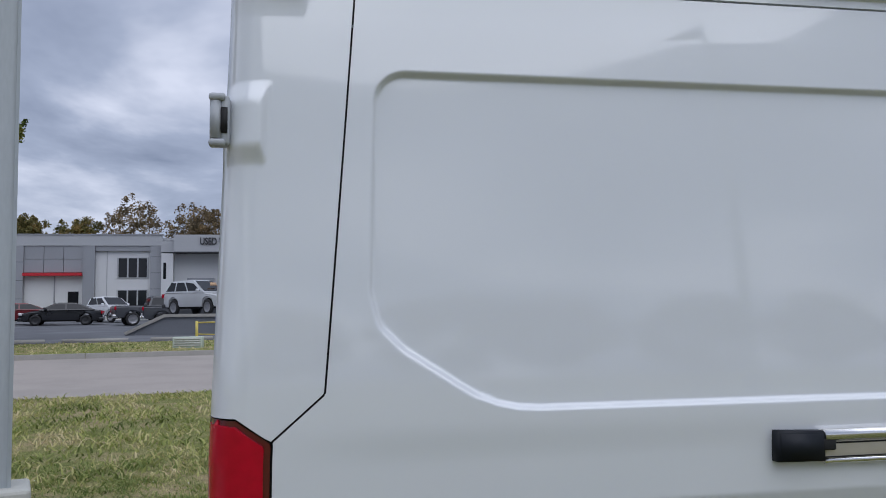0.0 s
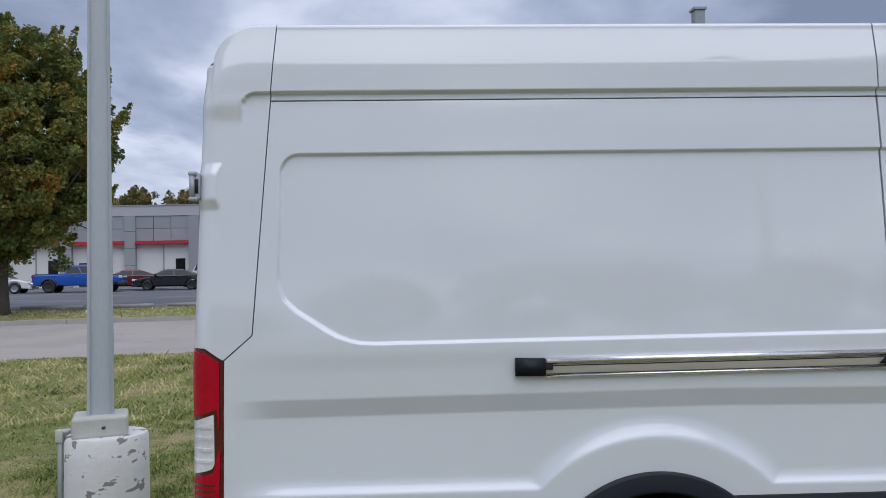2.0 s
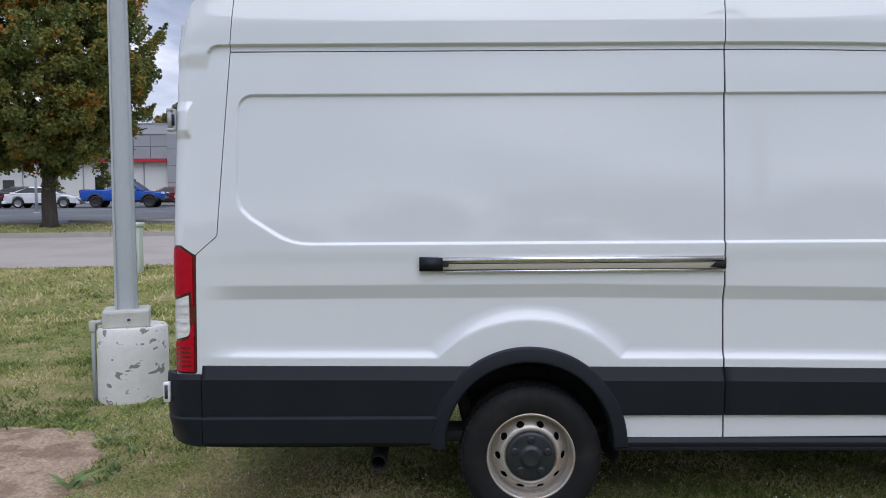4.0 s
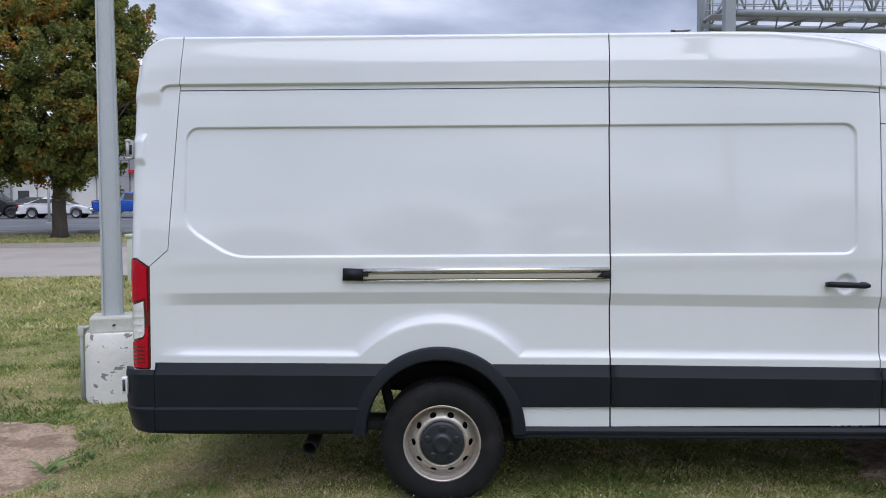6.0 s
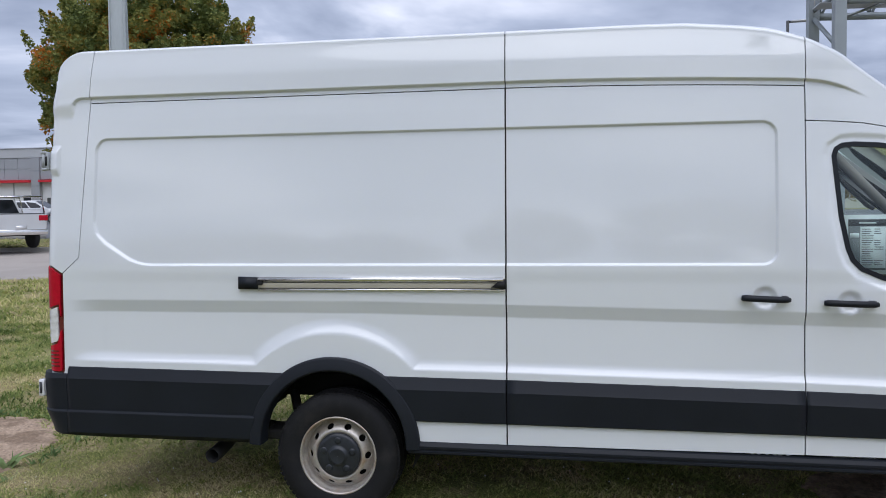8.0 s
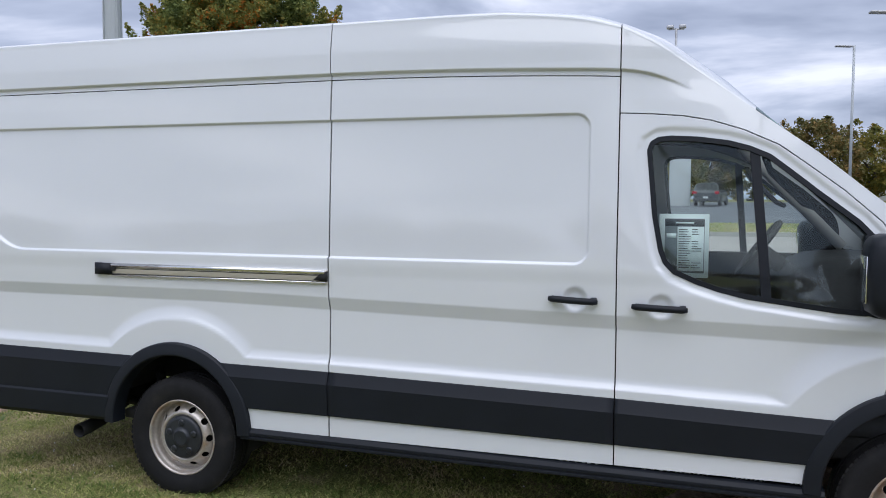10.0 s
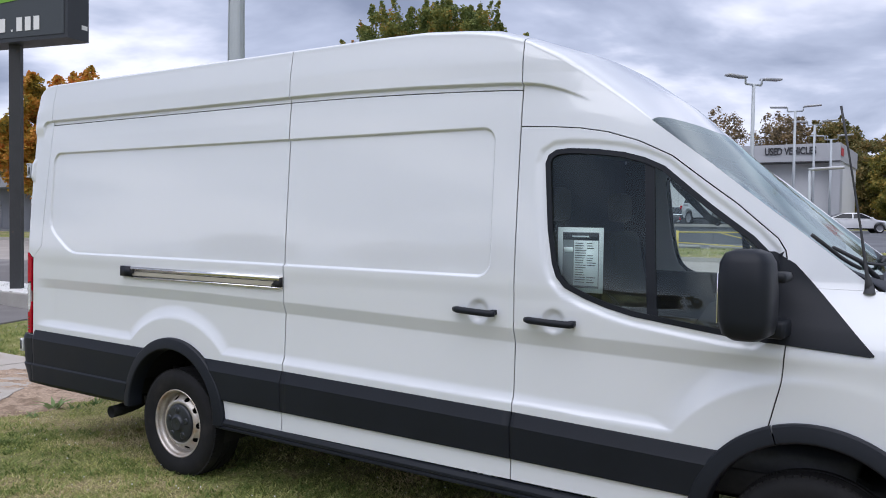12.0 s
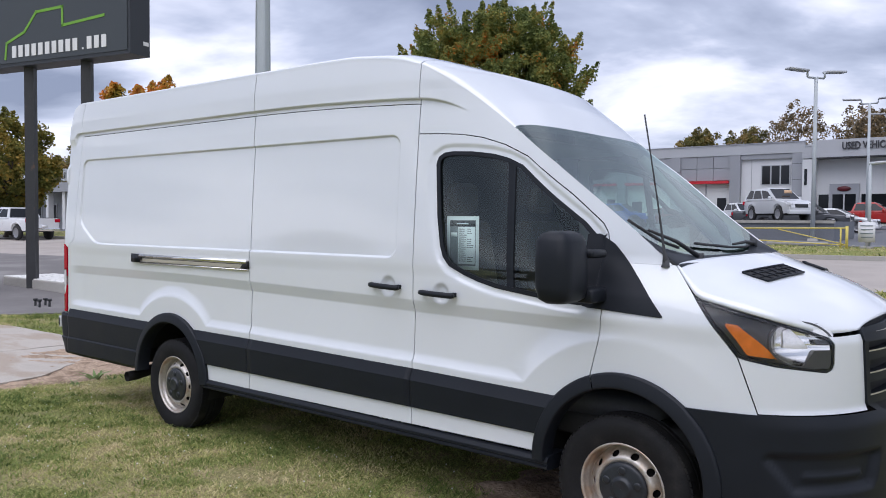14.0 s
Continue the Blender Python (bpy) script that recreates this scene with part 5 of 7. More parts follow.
for k in range(1, 11):
    copy_thing(stop, lay(stop, -26 + 2.75 * k - (0.2 if k % 3 else 0.0), 30.0 + 0.06 * (k % 2), 1.5 * (k % 3 - 1)))


def flat_shape(name, outline, z, mat, label, category, edge=0.0, seed=1, sub=0.25):
    """A thin sheet on the ground with a ragged outline."""
    rnd = random.Random(seed)
    pts = []
    for i in range(len(outline)):
        a, b = Vector(outline[i]), Vector(outline[(i + 1) % len(outline)])
        n = max(1, int((b - a).length / sub))
        for k in range(n):
            p = a.lerp(b, k / n)
            pts.append((p.x + rnd.uniform(-edge, edge), p.y + rnd.uniform(-edge, edge)))
    bm = bmesh.new()
    top = [bm.verts.new((x, y, z(x, y) if callable(z) else z)) for x, y in pts]
    low = [bm.verts.new((v.co.x, v.co.y, v.co.z - 0.08)) for v in top]
    face = bm.faces.new(top)
    if face.calc_area() and face.normal.z < 0:
        face.normal_flip()
    for k in range(len(top)):
        bm.faces.new((top[k], low[k], low[(k + 1) % len(top)], top[(k + 1) % len(top)]))
    bmesh.ops.triangulate(bm, faces=bm.faces[:])
    bmesh.ops.recalc_face_normals(bm, faces=bm.faces[:])
    return tagged(part(name, bm, mat, None, "", False), label, category, kind="structure")


SLAB_EDGE = [(-4.9, 2.1), (-4.2, 1.7), (-3.75, 1.1), (-3.15, 0.45), (-2.98, -0.3), (-3.3, -1.2), (-9.8, -2.4), (-10.2, 1.7), (-5.2, 2.15)]
DIRT_EDGE = [(-3.05, 2.0), (-2.74, 1.45), (-2.66, 0.5), (-2.72, -0.3), (-3.15, -1.3), (-4.5, -1.9), (-5.0, 2.0), (-4.9, 2.38), (-3.4, 2.32)]
SLAB_PIECES = [
    [(-4.9, 2.1), (-4.2, 1.7), (-3.75, 1.1), (-3.15, 0.45), (-2.98, -0.3), (-3.3, -1.2), (-5.55, -1.6), (-5.30, 0.2), (-5.2, 2.15)],
    [(-5.24, 2.15), (-5.34, 0.2), (-5.59, -1.6), (-9.8, -2.4), (-10.2, 1.7), (-7.6, 2.1)],
]
BARE_EDGE = [(2.85, -0.45), (3.4, -0.80), (4.3, -0.74), (4.9, -0.38), (5.25, 0.4), (5.1, 1.2), (4.6, 1.7), (3.4, 1.82), (2.75, 1.4), (2.65, 0.5)]


def dirt_patch(outline, x0, x1, y0, y1, label):
    """Bare soil that rises through the turf and sinks away at a ragged rim."""
    def rim(u, v):
        return poly_sd(u, v, outline) + 0.07 * np.sin(u * 7.3 + v * 3.1) * np.sin(v * 8.9 - u * 2.0) + 0.03 * np.sin(u * 23.0) * np.sin(v * 19.0 + u * 11.0)
    pts, tris = patch(ticks(x0, x1, 0.035), ticks(y0, y1, 0.035), [lambda u, v: rim(u, v) - 0.10])
    grain = 0.010 * np.sin(pts[:, 0] * 31 + 4 * np.sin(pts[:, 1] * 9)) * np.sin(pts[:, 1] * 37 + 3 * np.sin(pts[:, 0] * 13)) + 0.006 * np.sin(pts[:, 0] * 11 - pts[:, 1] * 17)
    d = rim(pts[:, 0], pts[:, 1])
    z = np.array([ground_at(x, y) + hump(x, y) - 0.018 + 0.034 * float(sm(0.08, -0.06, k)) for (x, y), k in zip(pts, d)]) + grain
    tagged(raw("dirt_patch", np.column_stack([pts, z]), [tuple(t) for t in tris.tolist()], DIRT), label, "dirt", kind="structure")


dirt_patch(DIRT_EDGE, -5.2, -2.4, -2.2, 2.6, "bare brown dirt beside the slab")
dirt_patch(BARE_EDGE, 1.5, 5.8, -1.1, 2.1, "bare brown dirt under the van")
for piece in SLAB_PIECES:
    flat_shape("concrete_slab", piece, lambda x, y: ground_at(x, y) + 0.032, SLAB, "old cracked concrete slab edged with dirt", "slab", 0.018, 5, 0.2)
flat_shape("side_street", [(-9.6, 2.6), (-9.0, 3.6), (-10.6, 8.0), (-14.0, 12.4), (-70, 3.2), (-70, -30), (-16, -2.4)], lambda x, y: ground_at(x, y) + 0.02, OLDASPHALT, "grey asphalt side street", "road", 0.05, 6, 1.2)


# ---- turf ----
def blades(name, count, place, tall, wide, mat, seed, label):
    rng = np.random.default_rng(seed)
    xy = place(rng, count)
    n = len(xy)
    vv_ = -xy[:, 0] * SU + xy[:, 1] * CU
    z = ground_z(vv_) + near_dip(xy[:, 0], vv_) + 0.012 * np.sin(1.3 * xy[:, 0] + 0.7 * xy[:, 1]) + 0.010 * np.sin(2.1 * xy[:, 1] - 0.9 * xy[:, 0] + 1.0) - 0.004
    h = tall * rng.uniform(0.35, 1.0, n) ** 1.3
    a, lean_a = rng.uniform(0, 2 * math.pi, n), rng.uniform(0, 2 * math.pi, n)
    lean_d = h * rng.uniform(0.4, 2.4, n)
    w = wide * rng.uniform(0.6, 1.3, n)
    dx, dy = np.cos(a) * w, np.sin(a) * w
    base = np.stack([xy[:, 0], xy[:, 1], z], 1)
    side = np.stack([dx, dy, np.zeros(n)], 1)
    mid_p = base + np.stack([np.cos(lean_a) * lean_d * 0.35, np.sin(lean_a) * lean_d * 0.35, h * 0.65], 1)
    tip = base + np.stack([np.cos(lean_a) * lean_d, np.sin(lean_a) * lean_d, h], 1)
    V = np.stack([base - side, base + side, mid_p + side * 0.8, mid_p - side * 0.8, tip], 1).reshape(-1, 3)
    q = np.arange(n) * 5
    me = bpy.data.meshes.new(name)
    F = np.stack([q, q + 1, q + 2, q + 3], 1).tolist() + np.stack([q + 3, q + 2, q + 4], 1).tolist()
    me.from_pydata(V.tolist(), [], F)
    me.materials.append(mat)
    return tagged(new(name, me), label, name, kind="stuff")


def leafy(name, stops, rough=0.7, trans=0.33):
    """Foliage whose colour differs leaf by leaf."""
    m = bpy.data.materials.new(name)
    m.use_nodes = True
    nt = m.node_tree
    b = nt.nodes["Principled BSDF"]
    b.inputs["Roughness"].default_value = rough
    b.inputs["Specular IOR Level"].default_value = 0.25
    g = nt.nodes.new("ShaderNodeNewGeometry")
    t = nt.nodes.new("ShaderNodeTexCoord")
    n = nt.nodes.new("ShaderNodeTexNoise")
    n.inputs["Scale"].default_value, n.inputs["Detail"].default_value = 0.9, 4.0
    nt.links.new(t.outputs["Object"], n.inputs["Vector"])
    mix = nt.nodes.new("ShaderNodeMath")
    mix.operation = "MULTIPLY_ADD"
    mix.inputs[1].default_value = 0.55
    nt.links.new(g.outputs["Random Per Island"], mix.inputs[0])
    sc = nt.nodes.new("ShaderNodeMath")
    sc.operation = "MULTIPLY_ADD"
    sc.inputs[1].default_value, sc.inputs[2].default_value = 2.3, -0.90
    nt.links.new(n.outputs[0], sc.inputs[0]); nt.links.new(sc.outputs[0], mix.inputs[2])
    r = nt.nodes.new("ShaderNodeValToRGB")
    for k, (p, c) in enumerate(stops):
        e = r.color_ramp.elements[k] if k < 2 else r.color_ramp.elements.new(p)
        e.position, e.color = p, (*c, 1)
    nt.links.new(mix.outputs[0], r.inputs[0])
    nt.links.new(r.outputs[0], b.inputs["Base Color"])
    tl = nt.nodes.new("ShaderNodeBsdfTranslucent")
    nt.links.new(r.outputs[0], tl.inputs[0])
    ms = nt.nodes.new("ShaderNodeMixShader")
    ms.inputs[0].default_value = trans
    o = nt.nodes["Material Output"]
    nt.links.new(b.outputs[0], ms.inputs[1]); nt.links.new(tl.outputs[0], ms.inputs[2]); nt.links.new(ms.outputs[0], o.inputs[0])
    return m


BLADE = leafy("grass_blade", [(0.0, (0.10, 0.13, 0.035)), (1.0, (0.70, 0.60, 0.36)), (0.25, (0.24, 0.29, 0.08)), (0.5, (0.41, 0.43, 0.14)), (0.75, (0.60, 0.54, 0.26))])


def off_slab(xy):
    keep = poly_sd(xy[:, 0], xy[:, 1], SLAB_EDGE) > 0.04
    patch_n = np.sin(xy[:, 0] * 2.3 + 1.0) * np.sin(xy[:, 1] * 2.9) + 0.6 * np.sin(xy[:, 0] * 5.1 - xy[:, 1] * 4.3)
    bare = poly_sd(xy[:, 0], xy[:, 1], BARE_EDGE) + 0.15 * patch_n
    bare2 = poly_sd(xy[:, 0], xy[:, 1], DIRT_EDGE) + 0.08 * patch_n
    street = poly_sd(xy[:, 0], xy[:, 1], [(-9.6, 2.6), (-9.0, 3.6), (-10.6, 8.0), (-14.0, 12.4), (-70, 3.2), (-70, -30), (-16, -2.4)])
    thin = np.random.default_rng(2).uniform(-1.0, 1.4, len(xy)) > patch_n - 0.35
    return xy[keep & (bare > -0.12) & (bare2 > -0.12) & (street > 0.05) & thin]


blades("grass", 230000, lambda g, n: off_slab(np.stack([g.uniform(-3.6, 5.6, n), g.uniform(-2.9, 1.2, n)], 1)), 0.026, 0.0038, BLADE, 11, "short clover and grass round the van")
blades("grass", 130000, lambda g, n: off_slab(np.stack([g.uniform(-9.5, 1.0, n), g.uniform(1.2, 7.0, n)], 1)), 0.034, 0.0050, BLADE, 12, "rough grass behind the van")
blades("grass", 40000, lambda g, n: (lambda q: off_slab(q[(-q[:, 0] * SU + q[:, 1] * CU) < 14.35]))(np.stack([g.uniform(-15, 3.0, n), g.uniform(7.0, 15.0, n)], 1)), 0.10, 0.013, BLADE, 13, "rough grass by the road")
blades("grass", 16000, lambda g, n: (lambda q: q[(q[:, 1] * CU - q[:, 0] * SU > 24.3) & (q[:, 1] * CU - q[:, 0] * SU < 29.4)])(np.stack([g.uniform(-30, 6, n), g.uniform(17, 32, n)], 1)), 0.10, 0.02, BLADE, 14, "grass verge beyond the road")
WEED = leafy("weed_leaf", [(0.0, (0.10, 0.17, 0.06)), (1.0, (0.36, 0.42, 0.22)), (0.5, (0.20, 0.29, 0.11))])


def beside_dirt(g, n):
    q = np.stack([g.uniform(-4.6, -2.2, n), g.uniform(0.3, 2.8, n)], 1)
    d = poly_sd(q[:, 0], q[:, 1], DIRT_EDGE)
    clump = np.sin(q[:, 0] * 9.0 + 2.0 * np.sin(q[:, 1] * 5.0)) * np.sin(q[:, 1] * 8.0) > 0.25
    return q[(d > -0.06) & (d < 0.22) & clump]


TUFT = leafy("tuft_blade", [(0.0, (0.07, 0.105, 0.028)), (1.0, (0.42, 0.42, 0.17)), (0.4, (0.15, 0.21, 0.055)), (0.7, (0.28, 0.33, 0.10))])


def tufts(x0, x1, y0, y1, many, reach):
    """Thicker growth gathered in many small tufts."""
    def place(g, n):
        c = np.stack([g.uniform(x0, x1, many), g.uniform(y0, y1, many)], 1)
        q = c[g.integers(0, many, n)] + g.normal(size=(n, 2)) * reach * g.uniform(0.3, 1.0, n)[:, None]
        return off_slab(q)
    return place


blades("grass", 70000, tufts(-3.6, 5.6, -2.9, 0.4, 1500, 0.07), 0.042, 0.0045, TUFT, 17, "darker tufts of clover and grass by the van")
blades("grass", 36000, tufts(-9.5, -0.8, 1.4, 8.0, 900, 0.13), 0.07, 0.007, TUFT, 18, "darker tufts in the rough grass")
blades("weeds", 5200, beside_dirt, 0.085, 0.010, WEED, 15, "broad-leaved weeds round the bare dirt")
blades("weeds", 16, lambda g, n: np.stack([-2.66 + 0.02 * g.normal(size=n), 0.78 + 0.02 * g.normal(size=n)], 1), 0.11, 0.022, WEED, 16, "small green weed at the slab's edge")
FLOWER = material("clover_flower", (0.75, 0.74, 0.70), 0.8, vary=0.1)
rng = np.random.default_rng(21)
fx = off_slab(np.concatenate([np.stack([rng.uniform(-3.4, 5.4, 620), rng.uniform(-2.8, 0.9, 620)], 1), np.stack([rng.uniform(-9, -1.8, 260), rng.uniform(1.5, 8, 260)], 1)]))
vv, ff = [], []
for x, y in fx:
    z, r = ground_at(x, y) + hump(x, y) + 0.035, 0.003 + 0.004 * rng.random()
    o = len(vv)
    vv += [(x + r, y, z), (x, y + r, z), (x - r, y, z), (x, y - r, z), (x, y, z + r), (x, y, z - r)]
    ff += [(o + a, o + b, o + c) for a, b, c in ((0, 1, 4), (1, 2, 4), (2, 3, 4), (3, 0, 4), (1, 0, 5), (2, 1, 5), (3, 2, 5), (0, 3, 5))]
tagged(raw("clover_flowers", vv, ff, FLOWER), "small white clover flowers in the grass", "flowers", kind="stuff")


# ---- trees ----
def tree(name, x, y, crown_z, rad, high, trunk_h, trunk_r, leaves, size, mat, seed, label, clumps=240, gap=0.0, spread=0.42, shift=0.0):
    """A tapered trunk with limbs and a crown of many small leaves; rad and high are the crown's half sizes."""
    rng = np.random.default_rng(seed)
    z0 = ground_at(x, y) - 0.05
    t = thing(name, label, "tree", (x, y, z0))
    bm = bmesh.new()
    tube(bm, [(x, y, z0), (x + 0.02, y, z0 + 0.25), (x, y, z0 + trunk_h * 0.6), (x + 0.05, y, z0 + trunk_h), (x + 0.1, y + 0.05, crown_z + high * 0.2)], [trunk_r * 1.45, trunk_r * 1.05, trunk_r * 0.9, trunk_r * 0.8, trunk_r * 0.3], 14)
    for k in range(13):
        a = 2.4 * k + rng.uniform(-0.4, 0.4)
        zb = z0 + trunk_h * (0.85 + 0.09 * k)
        out_r, up = rad * rng.uniform(0.55, 0.92), high * rng.uniform(0.1, 0.75)
        p0 = Vector((x, y, zb))
        p2 = Vector((x + out_r * math.cos(a), y + out_r * math.sin(a), min(zb + up, crown_z + high * 0.8)))
        p1 = p0.lerp(p2, 0.45) + Vector((0, 0, 0.12 * high))
        tube(bm, [p0, p1, p2], [trunk_r * 0.38, trunk_r * 0.22, 0.02], 7)
        for j in range(3):
            q = p1.lerp(p2, rng.uniform(0.1, 0.8))
            e = q + Vector(rng.normal(0, rad * 0.2, 3))
            tube(bm, [q, e], [trunk_r * 0.12, 0.012], 5)
    part("trunk", bm, BARK, t)
    d = rng.normal(size=(clumps, 3))
    d /= np.linalg.norm(d, axis=1)[:, None]
    r = rng.uniform(0.35, 1.0, clumps) ** 0.45
    lump = 1 + 0.10 * np.sin(3.1 * d[:, 0] + seed) * np.cos(2.7 * d[:, 1]) + 0.06 * rng.normal(size=clumps)
    c = d * (r * lump)[:, None]
    squash = np.where(c[:, 2] < 0, 1.0 + 0.12 * c[:, 2], 1.0 - 0.10 * c[:, 2])
    middle = np.array([x + shift, y, crown_z])
    size3 = np.array([rad, rad, high])
    centres = middle + c * size3 * np.stack([squash, squash, np.ones(clumps)], 1)
    per = leaves // clumps
    n = per * clumps
    # each clump is a tuft of leaves; some of the outer ones run out into upright sprays
    off = rng.normal(size=(n, 3))
    off *= (rng.uniform(0, 1, n) ** 0.42 / np.linalg.norm(off, axis=1))[:, None]
    along = np.repeat(np.where((r > 0.86) & (rng.uniform(size=clumps) < 0.6), rng.uniform(0.6, 1.6, clumps), 0.0) * min(1.0, 0.26 / spread) ** 2, per)
    way = np.repeat(d * 0.55 + np.array([0, 0, 0.75]), per, 0)
    run = rng.uniform(-0.3, 1.0, n)
    wide = spread * 1.45 * np.where(along > 0, np.clip(0.9 - 0.75 * run, 0.16, 1.0), 1.0)
    pos = np.repeat(centres, per, 0) + off * wide[:, None] * np.array([1, 1, 0.8]) + way * (along * run * spread * 2.0)[:, None]
    if gap:
        pos = pos[rng.random(n) > gap]
        n = len(pos)
    nrm = rng.normal(size=(n, 3)) + np.array([0, 0, 0.9])
    nrm /= np.linalg.norm(nrm, axis=1)[:, None]
    s1 = np.cross(nrm, rng.normal(size=(n, 3)))
    s1 /= np.linalg.norm(s1, axis=1)[:, None]
    s2 = np.cross(nrm, s1)
    s = size * rng.uniform(0.55, 1.25, n)[:, None]
    V = np.stack([pos - s1 * s * 0.62, pos + s2 * s * 0.42 - s1 * s * 0.05 + nrm * s * 0.12, pos + s1 * s * 0.62, pos - s2 * s * 0.42 - s1 * s * 0.05 + nrm * s * 0.12], 1).reshape(-1, 3)
    q = np.arange(n) * 4
    me = bpy.data.meshes.new("crown")
    me.from_pydata(V.tolist(), [], np.stack([q, q + 1, q + 2, q + 3], 1).tolist())
    me.materials.append(mat)
    ob = new("crown", me)
    ob.parent = t
    ob.matrix_parent_inverse = t.matrix_basis.inverted()
    return t


MAPLE = leafy("maple_leaves", [(0.0, (0.085, 0.115, 0.036)), (1.0, (0.55, 0.20, 0.035)), (0.35, (0.165, 0.205, 0.060)), (0.66, (0.26, 0.27, 0.075)), (0.93, (0.36, 0.27, 0.06))])
AMBERTREE = leafy("amber_leaves", [(0.0, (0.16, 0.14, 0.03)), (1.0, (0.62, 0.20, 0.04)), (0.3, (0.38, 0.27, 0.04)), (0.6, (0.56, 0.30, 0.05))])
OLIVE = leafy("olive_leaves", [(0.0, (0.09, 0.10, 0.035)), (1.0, (0.34, 0.22, 0.08)), (0.5, (0.20, 0.18, 0.065))])
AUTUMN = leafy("autumn_leaves", [(0.0, (0.075, 0.09, 0.025)), (1.0, (0.42, 0.28, 0.06)), (0.5, (0.22, 0.21, 0.05))])
BROWN = leafy("brown_leaves", [(0.0, (0.11, 0.09, 0.06)), (1.0, (0.36, 0.25, 0.13)), (0.5, (0.22, 0.17, 0.10))])
tree("maple_tree", -14.75, 25.6, 6.6, 4.1, 4.4, 2.1, 0.27, 210000, 0.12, MAPLE, 5, "broad green maple with a few orange sprays, on the verge", 1300, 0.0, 0.25, -0.6)
tree("maple_tree", -31.4, 18.5, 5.1, 2.7, 3.1, 1.9, 0.20, 46000, 0.17, AMBERTREE, 6, "orange and yellow autumn maple", 220, 0.0, 0.36)
tree("maple_tree", -44.2, 17.4, 4.6, 2.9, 2.8, 1.8, 0.20, 30000, 0.18, AUTUMN, 7, "olive and orange tree past the side street", 200, 0.0, 0.36)
rnd = random.Random(8)
for k, (tx, ty, top, wide, gap) in enumerate([(-30.6, 90, 12.7, 2.9, 0.0), (-25.4, 91, 12.9, 2.7, 0.0), (-19.9, 91, 15.0, 3.3, 0.5), (-14.1, 92, 14.2, 3.2, 0.4),
                                          (-11.6, 88, 13.6, 2.8, 0.3), (-7.6, 89, 13.4, 3.2, 0.05), (-4.2, 87, 11.2, 3.4, 0.0)]):
    bare = gap > 0.2
    tree("distant_tree", tx, ty, top - 3.9, wide, 3.7, 3.4, 0.24, 11000 if not bare else 8000, 0.25, BROWN if bare else OLIVE, 30 + k, "thin brown autumn tree behind the dealership" if bare else "olive autumn tree behind the dealership", 150, gap, 0.42)
for k, (tx, ty, top, wide) in enumerate([(-0.8, 82, 10.0, 3.4), (3.4, 80, 9.0, 3.6), (8.0, 83, 8.8, 4.0), (13.5, 80, 9.6, 4.2), (19, 84, 9.0, 4.2), (26, 82, 8.2, 4.2), (-58, 40, 7.6, 3.6), (-66, 34, 8.0, 3.8), (-72, 26, 8.0, 3.8), (-3.2, 84, 8.2, 3.4), (0.6, 77, 6.0, 3.0)]):
    high = (top - 1.6) / 2
    tree("distant_tree", tx, ty, 1.6 + high, wide, high, 1.6, 0.22, 12000, 0.27, AUTUMN if k % 2 == 0 else OLIVE, 50 + k, "dense olive and yellow tree beyond the lot", 170, 0.0, 0.5)

# trees behind the camera's side, which the paint and the glass mirror
for k in range(11):
    tree("roadside_tree", -75 + 14.5 * k + rnd.uniform(-2, 2), -78 + rnd.uniform(-6, 6), (3.9 if k < 5 else 6.4) + rnd.uniform(-0.4, 0.8), 7.0, 3.0 if k < 5 else 5.0, 1.7, 0.22, 5200, 0.6, (OLIVE, BROWN, OLIVE)[k % 3], 80 + k, "olive-brown tree across the street", 130, 0.05, 0.6)

# ---- lamp post by the van ----
PX, PY, PZ = -3.39, 3.58, -0.115
post = thing("lamp_post", "square grey steel pole on a peeling white concrete base", "lamp post", (PX, PY, PZ))
bm = bmesh.new()
lathe(bm, [(0.001, -0.25), (0.318, -0.25), (0.318, 0.02), (0.316, 0.30), (0.313, 0.535), (0.300, 0.560), (0.001, 0.564)], 48, "z", (PX + 0.05, PY, 0))
sharp(part("footing", bm, PEEL, post, "round concrete footing with peeling white paint"), 50)
bm = bmesh.new()
box(bm, -0.205, 0.205, -0.205, 0.205, 0.555, 0.720, 0.022)
bmesh.ops.rotate(bm, cent=(0, 0, 0), matrix=Matrix.Rotation(radians(18), 3, "Z"), verts=bm.verts[:])
bmesh.ops.translate(bm, vec=(PX, PY, 0), verts=bm.verts[:])
part("base_cover", bm, CREAM, post, "cream base cover", False)
bm = bmesh.new()
rot = Matrix.Rotation(radians(18), 3, "Z")
rings = []
for z, h in ((0.70, 0.100), (9.5, 0.050)):
    ring = []
    for cx, cy in ((-1, -1), (1, -1), (1, 1), (-1, 1)):
        for sx, sy in (((0.78, 1) if cx * cy > 0 else (1, 0.78)), ((1, 0.78) if cx * cy > 0 else (0.78, 1))):
            p = rot @ Vector((cx * sx * h, cy * sy * h, 0))
            ring.append(bm.verts.new((PX + p.x, PY + p.y, z)))
    rings.append(ring)
for k in range(8):
    bm.faces.new((rings[0][k], rings[0][(k + 1) % 8], rings[1][(k + 1) % 8], rings[1][k]))
bm.faces.new(rings[1])
part("pole", bm, POLEPAINT, post, "", False)
part("lamp_arm", tube(bmesh.new(), [(PX - 0.5, PY, 9.45), (PX + 0.5, PY, 9.45)], 0.04, 8), POLEPAINT, post)
for sx in (-1, 1):
    part("lamp_head", boxed(PX + sx * 0.5 - 0.25, PX + sx * 0.5 + 0.25, PY - 0.15, PY + 0.15, 9.40, 9.52, 0.03), POLEPAINT, post)
